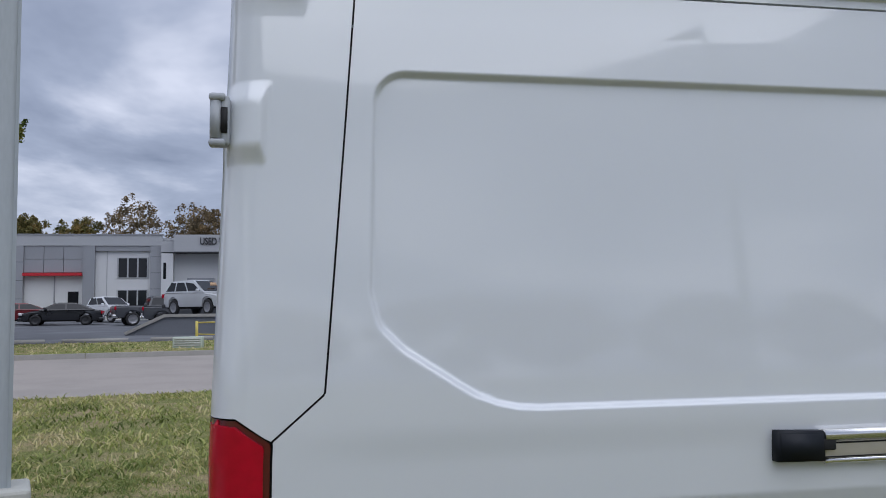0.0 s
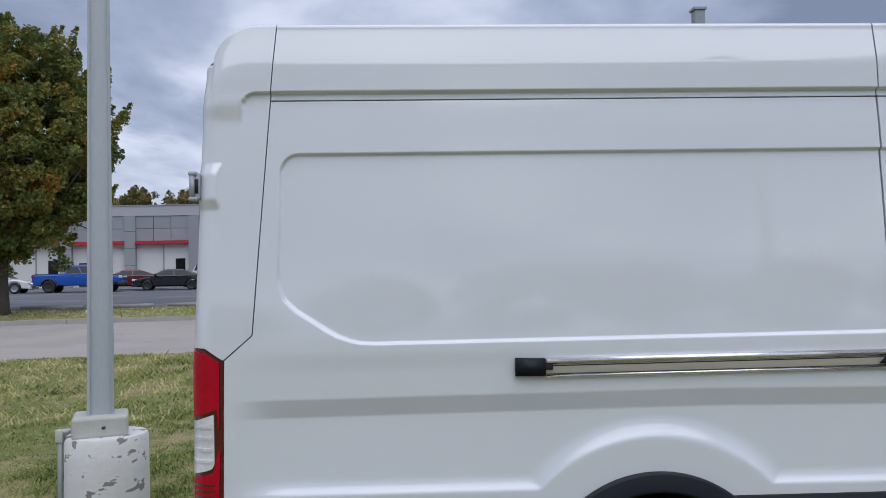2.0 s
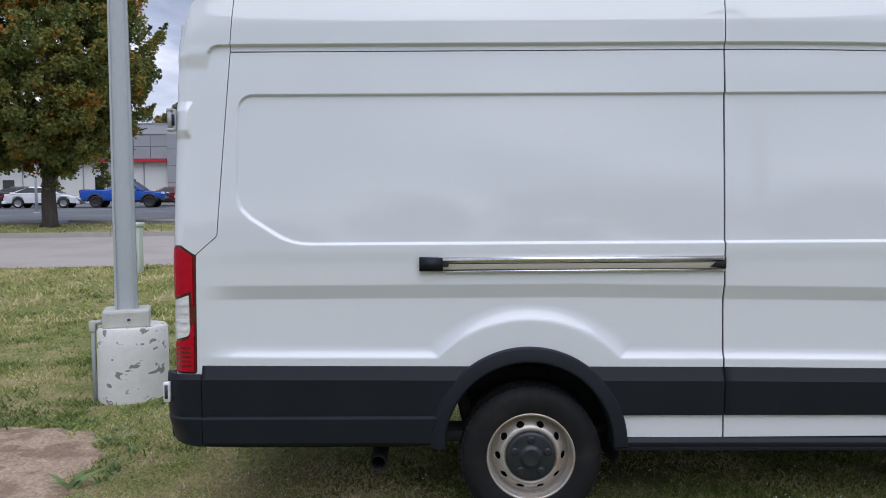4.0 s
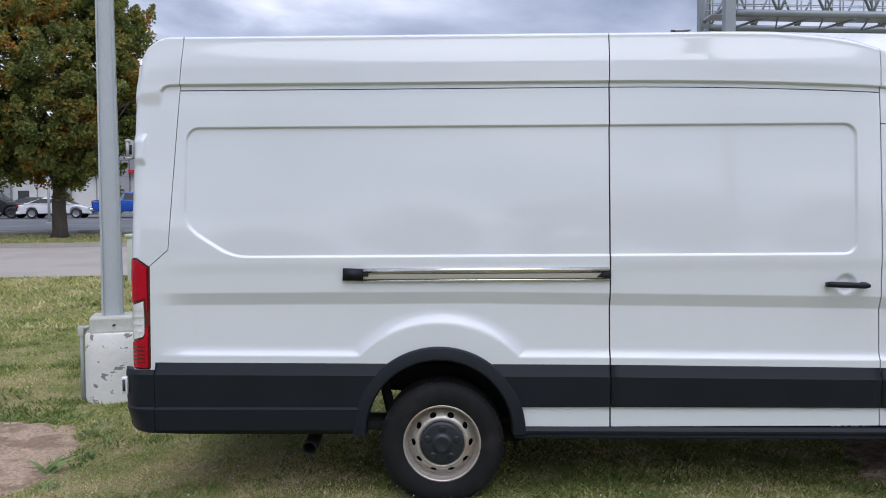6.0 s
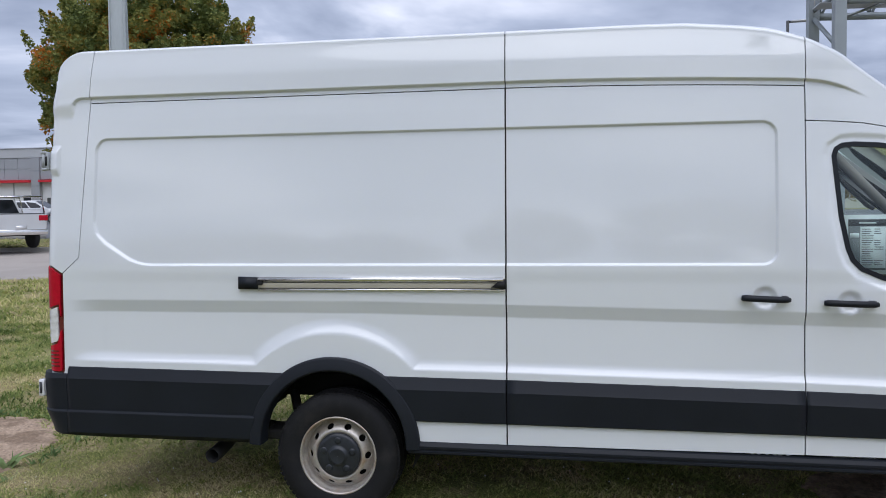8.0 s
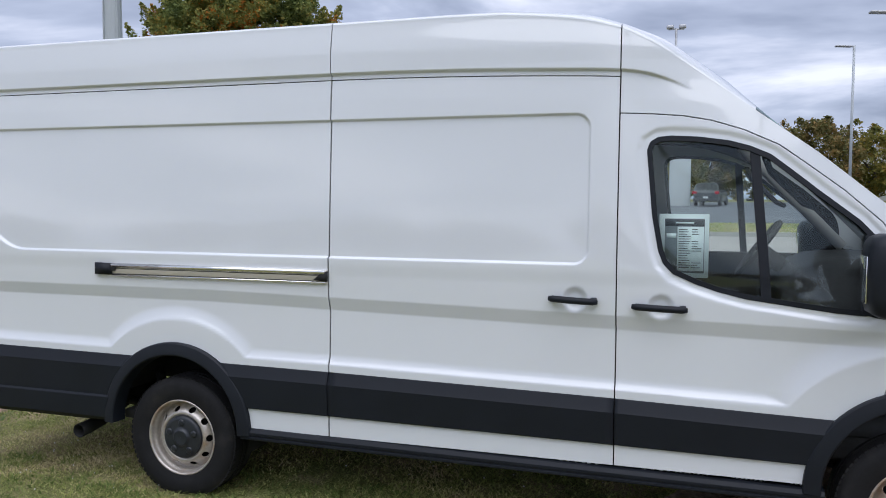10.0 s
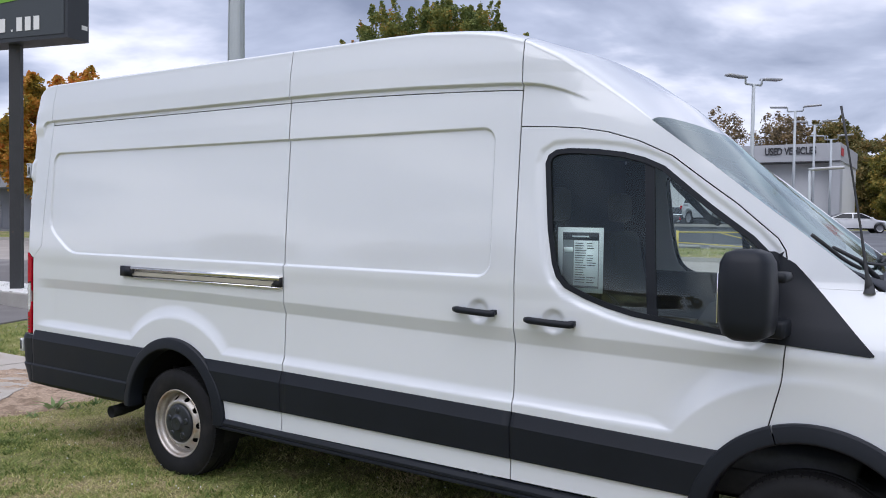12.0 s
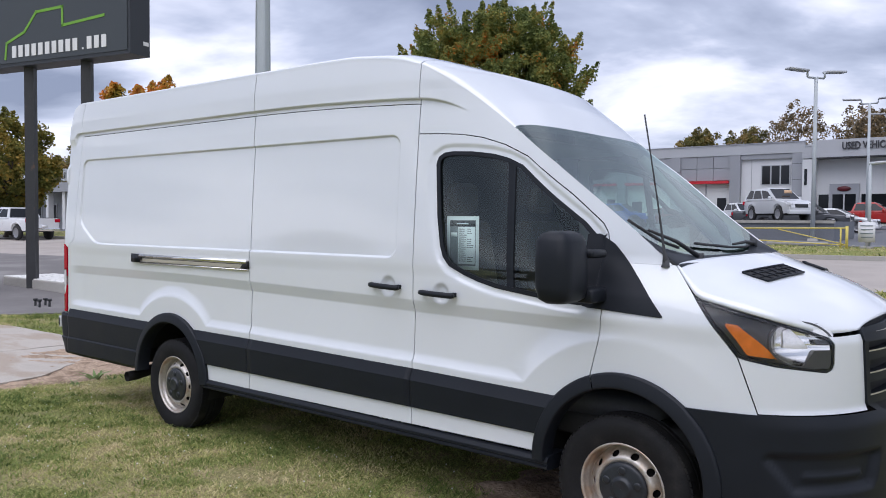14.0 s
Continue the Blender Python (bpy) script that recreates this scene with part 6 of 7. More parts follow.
part("bolt", tube(bmesh.new(), [(PX + 0.10, PY - 0.235, 0.64), (PX + 0.10, PY - 0.205, 0.64)], 0.012, 8), INNER, post)
conduit = part("conduit", tube(bmesh.new(), [(PX - 0.27, PY - 0.12, -0.2), (PX - 0.27, PY - 0.12, 0.56), (PX - 0.265, PY - 0.12, 0.60), (PX - 0.18, PY - 0.12, 0.615)], 0.019, 10), POLEPAINT, post, "grey conduit pipe")
part("conduit_box", boxed(PX - 0.30, PX - 0.24, PY - 0.15, PY - 0.09, 0.52, 0.62, 0.008), CREAM, conduit)
for piece in post.children_recursive:
    piece.matrix_basis = Matrix.Translation((0, 0, PZ)) if piece.parent == post else piece.matrix_basis

# ---- the dealership across the road ----
FACADE = material("grey_facade_panel", (0.30, 0.31, 0.33), 0.6, vary=0.05, scale=0.6, fine=12, objects=0.05)
PALE = material("pale_facade", (0.41, 0.42, 0.435), 0.7, vary=0.04, scale=0.5, fine=10)
WHITEWALL = material("white_render", (0.63, 0.635, 0.64), 0.8, vary=0.04, scale=0.7, fine=14)
AWNING = material("red_trim", (0.50, 0.02, 0.03), 0.45, vary=0.08)
DARKGLASS = material("dark_window_glass", (0.012, 0.014, 0.017), 0.08, vary=0.1, spec=0.45)
DARKFRAME = material("dark_frame", (0.05, 0.052, 0.055), 0.5)
LETTER = material("dark_letters", (0.045, 0.045, 0.05), 0.5)
BADGE = material("badge_maroon", (0.10, 0.012, 0.018), 0.4)
FY = 66.3
GZ = 1.42


def wall_box(name, x0, x1, y0, y1, z0, z1, mat, parent, label="", bevel=0.0):
    return part(name, boxed(x0, x1, y0, y1, z0, z1, bevel), mat, parent, label, False)


def window_unit(parent, x0, x1, z0, z1, y, panes):
    fr = wall_box("window", x0 - 0.06, x1 + 0.06, y - 0.02, y + 0.10, z0 - 0.06, z1 + 0.06, PALE, parent, "window with dark panes")
    w = (x1 - x0) / panes
    for k in range(panes):
        wall_box("pane", x0 + k * w + 0.06, x0 + (k + 1) * w - 0.06, y - 0.035, y - 0.022, z0, z1, DARKGLASS, fr)


def dealership():
    b = thing("dealership_building", "long grey and white car dealership with red trim", "building", (-25, FY + 8, GZ))
    wall_box("main_wall", -62, -4.2, FY + 0.3, FY + 10, GZ - 0.4, 7.9, WHITEWALL, b)
    wall_box("roof", -62.2, -4.17, FY + 0.2, FY + 10.2, 7.9, 8.05, PALE, b)
    wall_box("parapet", -62, -12.7, FY - 0.02, FY + 0.35, 7.42, 8.28, PALE, b)
    wall_box("parapet_cap", -62.1, -12.6, FY - 0.08, FY + 0.40, 8.28, 8.36, FACADE, b)
    # bays with red trim
    for k in range(8):
        x1 = -18.75 - 5.3 * k
        x0 = x1 - 4.4
        pier = wall_box("pier", x0 - 0.9, x0, FY - 0.12, FY + 0.32, GZ - 0.3, 7.40, FACADE, b)
        for j in range(3):
            wall_box("pier_joint", x0 - 0.91, x0 + 0.01, FY - 0.125, FY - 0.1, 3.2 + 1.45 * j, 3.23 + 1.45 * j, DARKFRAME, pier)
        for i in range(3):
            for j in range(2):
                wall_box("facade_panel", x0 + 0.02 + i * 4.4 / 3, x0 - 0.02 + (i + 1) * 4.4 / 3, FY + 0.05, FY + 0.34, 5.30 + 1.06 * j, 6.33 + 1.06 * j, FACADE, b)
        wall_box("red_trim", x0 + 0.02, x1 - 0.02, FY - 0.35, FY + 0.32, 5.02, 5.25, AWNING, b, "red trim over the bay")
        if k % 2 == 0:
            wall_box("bay_window", x1 - 1.15, x1 - 0.35, FY + 0.26, FY + 0.29, GZ + 1.1, GZ + 2.35, DARKGLASS, b)
        else:
            wall_box("bay_door", x0 + 0.5, x0 + 1.5, FY + 0.26, FY + 0.29, GZ, GZ + 2.1, DARKFRAME, b)
        wall_box("downpipe", x1 - 2.2, x1 - 2.12, FY + 0.22, FY + 0.29, GZ, 5.0, FACADE, b)
    wall_box("pier", -18.73, -17.85, FY - 0.12, FY + 0.32, GZ - 0.3, 7.40, FACADE, b)
    # window bay
    wall_box("header_panel", -17.83, -13.62, FY + 0.06, FY + 0.34, 7.0, 7.40, FACADE, b)
    window_unit(b, -16.15, -13.85, 4.88, 6.42, FY + 0.25, 3)
    window_unit(b, -16.15, -13.85, 2.42, 3.82, FY + 0.25, 3)
    wall_box("wall_joint", -17.0, -16.97, FY + 0.27, FY + 0.295, GZ, 7.0, FACADE, b)
    wall_box("pier", -13.60, -12.70, FY - 0.12, FY + 0.32, GZ - 0.3, 7.40, FACADE, b)
    for j in range(4):
        wall_box("pier_joint", -13.61, -12.69, FY - 0.125, FY - 0.10, 2.6 + 1.3 * j, 2.63 + 1.3 * j, DARKFRAME, b)
    # forward block with the lettering
    wall_box("fascia_block", -11.62, -4.1, FY - 1.2, FY + 0.3, 6.85, 8.22, PALE, b)
    wall_box("fascia_block", -12.68, -11.64, FY - 0.7, FY + 0.3, 6.85, 7.72, PALE, b)
    wall_box("fascia_soffit", -11.60, -4.12, FY - 1.18, FY + 0.3, 6.78, 6.85, DARKFRAME, b)
    wall_box("side_wall", -12.66, -11.75, FY - 0.65, FY + 0.3, GZ - 0.3, 6.78, WHITEWALL, b)
    wall_box("slit_window", -12.5, -12.28, FY - 0.68, FY - 0.655, 4.7, 6.0, DARKGLASS, b)
    wall_box("end_pier", -4.75, -4.1, FY - 1.1, FY + 0.3, GZ - 0.3, 6.78, PALE, b)
    wall_box("entrance_surround", -10.74, -8.6, FY + 0.0, FY + 0.3, GZ - 0.2, 4.78, FACADE, b)
    ent = wall_box("entrance", -10.5, -8.8, FY - 0.03, FY - 0.005, GZ - 0.1, 3.95, DARKGLASS, b, "dark glazed entrance")
    wall_box("entrance_frame", -9.7, -9.6, FY - 0.05, FY - 0.032, GZ - 0.1, 3.95, PALE, ent)
    wall_box("shop_window", -11.6, -10.85, FY + 0.25, FY + 0.29, GZ + 0.2, 3.95, DARKGLASS, b)
    wall_box("shop_window", -8.45, -6.2, FY + 0.25, FY + 0.29, GZ + 0.2, 3.95, DARKGLASS, b)
    bm = bmesh.new()
    lathe(bm, [(0.001, -0.06), (1.0, -0.06), (1.0, 0.0)], 40, "y", (0, 0, 0))
    bmesh.ops.scale(bm, vec=(0.5, 1, 0.20), verts=bm.verts[:])
    bmesh.ops.translate(bm, vec=(-9.66, FY - 0.0, 4.38), verts=bm.verts[:])
    part("oval_badge", bm, BADGE, b, "dark maroon oval badge")
    wall_box("end_fascia", -4.15, -4.10, FY + 0.3, FY + 10, 6.85, 8.22, PALE, b)
    wall_box("red_lettering", -4.085, -4.06, FY - 0.95, FY + 0.4, 7.25, 7.85, AWNING, b, "small red sign on the end wall")
    txt = bpy.data.curves.new("sign_lettering", "FONT")
    txt.body, txt.size, txt.extrude = "USED VEHICLES", 0.86, 0.04
    txt.offset = 0.018
    txt.materials.append(LETTER)
    t = new("sign_lettering", txt)
    t["label"] = "dark raised lettering"
    t.matrix_basis = pose(-9.62, FY - 1.25, 7.42, 90, 0, 0)
    t.scale = (0.64, 0.92, 1)
    t.parent = b
    t.matrix_parent_inverse = b.matrix_basis.inverted()
    for k, x in enumerate((-55, -41, -30, -22)):
        wall_box("roof_unit", x, x + 1.6, FY + 6, FY + 7.6, 8.05, 8.9, FACADE, b)


dealership()

# ---- vehicles ----
TYRE_FAR = material("far_tyre", (0.025, 0.025, 0.026), 0.8)
RIM_FAR = material("far_rim", (0.30, 0.30, 0.31), 0.4, 0.7)
RIM_DARK = material("dark_far_rim", (0.03, 0.03, 0.032), 0.45, 0.2)


def paint(name, c, rough=0.3, metal=0.0):
    return material(name, c, rough, metal, vary=0.04, scale=2, coat=0.7)


PAINTS = {
    "blue": paint("blue_paint", (0.012, 0.085, 0.42)), "white": paint("car_white", (0.72, 0.73, 0.74)), "black": paint("car_black", (0.014, 0.015, 0.018)),
    "maroon": paint("maroon_paint", (0.14, 0.012, 0.018)), "silver": paint("silver_paint", (0.62, 0.63, 0.64), 0.35, 0.25), "red": paint("red_paint", (0.40, 0.02, 0.015)), "grey": paint("grey_paint", (0.06, 0.063, 0.07)),
}
SHAPES = {
    # length, width, wheel radius, wheel places, body outline, cabin outline (foot and head)
    "sedan": (4.8, 1.82, 0.33, (-1.42, 1.42), [(-2.38, 0.32), (-2.40, 0.62), (-2.33, 0.92), (-1.6, 0.98), (1.0, 0.95), (1.7, 0.88), (2.25, 0.72), (2.40, 0.55), (2.38, 0.30)], [(-1.95, 0.96), (-0.85, 1.40), (0.25, 1.42), (1.25, 0.93)]),
    "suv": (4.6, 1.84, 0.36, (-1.32, 1.34), [(-2.22, 0.38), (-2.28, 0.60), (-2.26, 0.92), (-2.14, 1.09), (0.95, 1.07), (1.45, 1.05), (1.92, 0.98), (2.16, 0.87), (2.27, 0.70), (2.27, 0.38)], [(-2.16, 1.07), (-1.76, 1.63), (0.02, 1.68), (1.06, 1.05)]),
    "pickup": (5.5, 1.92, 0.40, (-1.72, 1.75), [(-2.75, 0.52), (-2.75, 1.18), (-0.72, 1.20), (0.9, 1.18), (1.4, 1.14), (2.45, 1.06), (2.72, 0.92), (2.75, 0.48)], [(-0.85, 1.17), (-0.62, 1.76), (0.55, 1.80), (1.42, 1.15)]),
}


def car(kind, colour, x, y, turn, label, rack=False, lift=0.0, group=""):
    length, width, wr, wheels, body, cabin = SHAPES[kind]
    c = thing(kind if kind != "suv" else "sports_utility_car", label, "car" if kind != "pickup" else "pickup truck", (0, 0, 0), 0, group)
    p = PAINTS[colour]
    w = width / 2
    # body outline with round wheel openings
    low = []
    z0 = body[-1][1]
    for wx in sorted(wheels, reverse=True):
        r = wr + 0.07
        a0 = math.asin(min(0.95, (z0 - wr) / r)) if z0 > wr else 0
        for k in range(9):
            a = a0 + (math.pi - 2 * a0) * k / 8
            low.append((wx + r * math.cos(a), max(z0, wr + r * math.sin(a))))
    outline = body + low
    bm = prism(bmesh.new(), outline[::-1], -w, w)
    es = [e for e in bm.edges if abs(abs(e.verts[0].co.y) - w) < 1e-4 and abs(e.verts[0].co.y - e.verts[1].co.y) < 1e-4 and max(e.verts[0].co.z, e.verts[1].co.z) > 0.6]
    bmesh.ops.bevel(bm, geom=es, offset=0.08, segments=3, affect="EDGES")
    # waist and wing lines: the sides swell at the waist and draw in above and below it
    for zc in [z0 + 0.06 + 0.11 * k for k in range(9)]:
        bmesh.ops.bisect_plane(bm, geom=bm.verts[:] + bm.edges[:] + bm.faces[:], plane_co=(0, 0, zc), plane_no=(0, 0, 1))
    for xc in [-2.1 + 0.35 * k for k in range(13)]:
        bmesh.ops.bisect_plane(bm, geom=bm.verts[:] + bm.edges[:] + bm.faces[:], plane_co=(xc, 0, 0), plane_no=(1, 0, 0))
    waist = max(q[1] for q in body) - 0.22
    for v in bm.verts:
        dz = v.co.z - waist
        arch = max([0.0] + [1 - abs(math.hypot(v.co.x - wx, v.co.z - wr) - wr - 0.09) / 0.10 for wx in wheels])
        v.co.y *= 1 - 0.10 * (dz / 0.6) ** 2 + 0.018 * arch
    # plan narrows towards the nose and, on cars, the tail
    for v in bm.verts:
        ends = v.co.x - 1.2 if v.co.x > 0 else (-v.co.x - 1.2) * (0.25 if kind == "pickup" else 0.75)
        v.co.y *= 1 - 0.16 * max(0.0, min(1.2, ends / 0.95)) ** 2
    sharp(part("body", bm, p, c), 40)
    # cabin: foot wider than head
    def shell(grow, head_w, foot_w, cut=0.0):
        bm = bmesh.new()
        (ax, az), (bx, bz), (cx, cz), (dx_, dz) = cabin
        rows = []
        for sgn in (-1, 1):
            rows.append([bm.verts.new(q) for q in ((ax, sgn * foot_w, az), (bx, sgn * head_w, bz), (cx, sgn * head_w, cz), (dx_, sgn * foot_w, dz))])
        f, g = rows
        for k in range(3):
            bm.faces.new((f[k], f[k + 1], g[k + 1], g[k]))
        bm.faces.new(f[::-1])
        bm.faces.new(g)
        bmesh.ops.bevel(bm, geom=[e for e in bm.edges if e.verts[0].co.z > az + 0.2 and e.verts[1].co.z > az + 0.2], offset=0.10, segments=4, affect="EDGES")
        return bm
    cab = part("cabin", shell(0, w * 0.76, w * 0.95), p, c)
    sharp(cab, 40)
    (ax, az), (bx, bz), (cx, cz), (dx_, dz) = cabin
    def on_side(t, f, sgn):
        lo, hi = Vector((ax + (dx_ - ax) * t, sgn * w * 0.95, az)), Vector((bx + (cx - bx) * t, sgn * w * 0.76, bz))
        q = lo.lerp(hi, f)
        return (q.x, q.y + sgn * 0.012, q.z)
    splits = ((0.06, 0.50), (0.53, 0.93)) if kind != "suv" else ((0.05, 0.27), (0.30, 0.60), (0.63, 0.93))
    for sgn in (-1, 1):
        for t0, t1 in splits:
            bm = bmesh.new()
            vs4 = [bm.verts.new(on_side(t, f, sgn)) for t, f in ((t0, 0.12), (t1, 0.12), (t1 - 0.01, 0.86), (t0 + 0.01, 0.86))]
            bm.faces.new(vs4 if sgn < 0 else vs4[::-1])
            part("side_window", bm, DARKGLASS, c, "", False)
    for e0, e1, n in (((ax, az), (bx, bz), "rear_window"), ((dx_, dz), (cx, cz), "windscreen")):
        bm = bmesh.new()
        push = -0.012 if n == "rear_window" else 0.012
        vs4 = [bm.verts.new((e0[0] + (e1[0] - e0[0]) * f + push, s * w * (0.95 + (0.76 - 0.95) * f) * 0.90, e0[1] + (e1[1] - e0[1]) * f + 0.01)) for f, s in ((0.10, -1), (0.10, 1), (0.90, 1), (0.90, -1))]
        bm.faces.new(vs4 if n == "windscreen" else vs4[::-1])
        part(n, bm, DARKGLASS, c, "", False)
    for wx in wheels:
        for sgn in (-1, 1):
            tyre = part("wheel", lathe(bmesh.new(), [(0.001, sgn * (w - 0.20)), (wr * 0.96, sgn * (w - 0.20)), (wr, sgn * (w - 0.16)), (wr, sgn * (w - 0.04)), (wr * 0.94, sgn * (w - 0.005)), (wr * 0.68, sgn * (w - 0.01))], 28, "y", (wx, 0, wr)), TYRE_FAR, c)
            rim = part("rim", lathe(bmesh.new(), [(wr * 0.68, sgn * (w - 0.008)), (wr * 0.62, sgn * (w - 0.03)), (wr * 0.2, sgn * (w - 0.02)), (0.001, sgn * (w - 0.015))], 20, "y", (wx, 0, wr)), RIM_DARK if colour in ("blue", "black") else RIM_FAR, tyre)
    front, back = max(q[0] for q in body), min(q[0] for q in body)
    hz = 0.72 if kind == "sedan" else 0.85 if kind == "suv" else 0.98
    for sgn in (-1, 1):
        part("headlight", boxed(front - 0.22, front - 0.03, min(sgn * w * 0.55, sgn * w * 0.86), max(sgn * w * 0.55, sgn * w * 0.86), hz - 0.09, hz + 0.06, 0.02), CLEARLENS, c)
        part("tail_light", boxed(back - 0.006, back + 0.09, min(sgn * w * 0.66, sgn * w * 0.985), max(sgn * w * 0.66, sgn * w * 0.985), hz - 0.02, hz + 0.17, 0.015), REDLENS, c)
        part("door_mirror", boxed(dx_ - 0.45, dx_ - 0.30, min(sgn * w, sgn * (w + 0.16)), max(sgn * w, sgn * (w + 0.16)), az + 0.02, az + 0.16, 0.03), p, c)
    part("grille", boxed(front - 0.05, front + 0.004, -w * 0.45, w * 0.45, hz - 0.20, hz - 0.02, 0.01), INNER, c)
    part("front_bumper", boxed(front - 0.22, front + 0.03, -w * 0.85, w * 0.85, body[-1][1] - 0.04, body[-1][1] + 0.17, 0.04), p if kind != "pickup" else INNER, c)
    part("rear_bumper", boxed(back - 0.06 if kind != "pickup" else back - 0.12, back + 0.2, -w * 0.93, w * 0.93, body[0][1] - 0.04, body[0][1] + 0.15, 0.03), p if kind == "sedan" else (CHROME if kind == "pickup" else INNER), c)
    part("number_plate", boxed(back - 0.135 if kind == "pickup" else back - 0.02, back - 0.1 if kind == "pickup" else back + 0.02, -0.17, 0.17, body[0][1] + 0.16, body[0][1] + 0.28), CLEARLENS, c)
    part("underside", boxed(back + 0.3, front - 0.3, -w * 0.8, w * 0.8, body[0][1] - 0.08, body[0][1] + 0.12), UNDER, c)
    if kind == "pickup":
        part("load_bed", boxed(back + 0.07, -0.92, -w + 0.10, w - 0.10, 1.19, 1.215), INNER, c)
    if colour == "blue":
        for wx in wheels:
            for sgn in (-1, 1):
                ring = [(wx + (wr + 0.10) * math.cos(math.pi * k / 12), sgn * (w - 0.015), wr + (wr + 0.10) * math.sin(math.pi * k / 12)) for k in range(13)]
                part("wing_flare", tube(bmesh.new(), ring, 0.055, 6), INNER, c)
    if rack:
        for xx in (-2.6, -0.9):
            part("rack_hoop", tube(bmesh.new(), [(xx, -w + 0.06, 1.18), (xx + 0.03, -w + 0.14, 1.78), (xx + 0.03, w - 0.14, 1.78), (xx, w - 0.06, 1.18)], 0.03, 8), CHROME, c)
    c.matrix_basis = pose(x, y, ground_at(x, y) + lift, 0, 0, turn)
    return c


G_CARS = "cars parked at the dealership"
car("sedan", "black", -16.45, 52.6, 189, "glossy black sedan parked in the lot", group=G_CARS)
car("sedan", "maroon", -19.9, 54.6, 195, "dark maroon sedan parked in the lot", group=G_CARS)
car("pickup", "white", -15.2, 58.5, -40, "white pickup parked near the building", group=G_CARS)
car("pickup", "grey", -10.2, 50.5, 20, "dark grey pickup parked in the lot", group=G_CARS)
car("pickup", "blue", -21.8, 51.0, 6, "bright blue pickup truck parked in the lot", group=G_CARS)
car("sedan", "white", -27.0, 50.4, 8, "white sedan parked in the lot", group=G_CARS)
car("pickup", "black", -31.6, 50.0, 10, "black pickup truck parked in the lot", group=G_CARS)
car("suv", "white", -36.6, 48.0, 10, "white utility car parked in the lot", group=G_CARS)
car("sedan", "white", -35.0, 55.0, 10, "white sedan in the second row", group=G_CARS)
car("sedan", "black", -31.5, 56.5, 10, "black sedan in the second row", group=G_CARS)
car("pickup", "red", -5.9, 55.6, 4, "red pickup truck outside the entrance", group=G_CARS)
car("pickup", "grey", -7.4, 45.3, 3, "dark grey pickup behind the display ramp", group=G_CARS)
car("sedan", "white", -6.2, 47.9, 3, "white car by the lot entrance", group=G_CARS)
car("sedan", "white", -2.5, 60.2, 20, "white car at the end of the building", group=G_CARS)
car("suv", "black", 3.6, 57.0, 80, "black utility car at the lot entrance", group=G_CARS)
car("pickup", "silver", -19.5, 21.5, 150, "silver pickup with a chrome rack on the road", rack=True)
car("pickup", "white", -41.2, 16.6, 184, "white pickup truck on the road")
car("pickup", "white", -15.75, 2.35, 197, "white pickup truck turning into the side street")

# ---- display ramp with the silver car ----
RAMPSIDE = material("ramp_side", (0.17, 0.18, 0.20), 0.8, vary=0.12, scale=1.0, fine=30)
ramp = thing("display_ramp", "grey concrete display ramp with a pale rim", "ramp", (-5.6, 36.2, 0.9))
bm = prism(bmesh.new(), [(-8.95, 0.95), (-7.35, 1.70), (-3.12, 1.70), (-3.12, 0.6), (-8.95, 0.6)], 34.42, 38.4)
part("ramp_body", bm, RAMPSIDE, ramp, "", False)
bm = prism(bmesh.new(), [(-9.0, 0.98), (-7.38, 1.74), (-3.07, 1.74), (-3.07, 1.61), (-7.34, 1.61), (-8.9, 0.88)], 34.32, 34.5)
part("ramp_rim", bm, KERB, ramp, "", False)
PRICECARD = material("price_card", (0.78, 0.50, 0.30), 0.6, vary=0.1)
silver = car("suv", "silver", -5.75, 36.3, 8, "silver utility car on the display ramp")
silver.matrix_basis = pose(-6.03, 36.3, 1.702, 0, 0, -40) @ Matrix.Diagonal((0.80, 0.80, 0.94, 1))
part("price_card", boxed(0.66, 0.69, -0.05, 0.42, 1.40, 1.54), PRICECARD, silver, "orange price card in the windscreen").matrix_parent_inverse = Matrix()

# ---- yellow gate and its notice ----
YELLOW = material("yellow_paint", (0.60, 0.49, 0.12), 0.5, vary=0.12, scale=6)
gz = ground_at(-1.3, 28.35)
gate = thing("barrier_gate", "yellow tube barrier gate across the lot entrance", "gate", (-3.4, 28.0, gz))
part("gate_post", tube(bmesh.new(), [(-1.3, 28.35, gz - 0.1), (-1.3, 28.35, gz + 0.82)], 0.05, 10), YELLOW, gate)
part("gate_post", tube(bmesh.new(), [(-1.5, 28.32, gz - 0.1), (-1.5, 28.32, gz + 0.74)], 0.03, 10), YELLOW, gate)
part("gate_post", tube(bmesh.new(), [(-5.2, 27.75, gz - 0.1), (-5.2, 27.75, gz + 0.76)], 0.05, 10), YELLOW, gate)
part("gate_rail", tube(bmesh.new(), [(-5.2, 27.75, gz + 0.70), (-1.3, 28.35, gz + 0.74)], 0.026, 8), YELLOW, gate)
part("gate_rail", tube(bmesh.new(), [(-5.2, 27.75, gz + 0.30), (-1.3, 28.35, gz + 0.12)], 0.022, 8), YELLOW, gate)
part("gate_brace", tube(bmesh.new(), [(-3.6, 28.0, gz + 0.68), (-1.35, 28.34, gz + 0.14)], 0.02, 8), YELLOW, gate)
GALV = material("galvanised", (0.45, 0.46, 0.47), 0.45, 0.5, vary=0.1, scale=4)
notice = thing("notice_post", "small white notice on a galvanised post", "sign", (-0.75, 28.9, ground_at(-0.75, 28.9)))
zn = ground_at(-0.75, 28.9)
part("post", tube(bmesh.new(), [(-0.75, 28.9, zn - 0.1), (-0.75, 28.9, zn + 1.0)], 0.05, 10), GALV, notice)
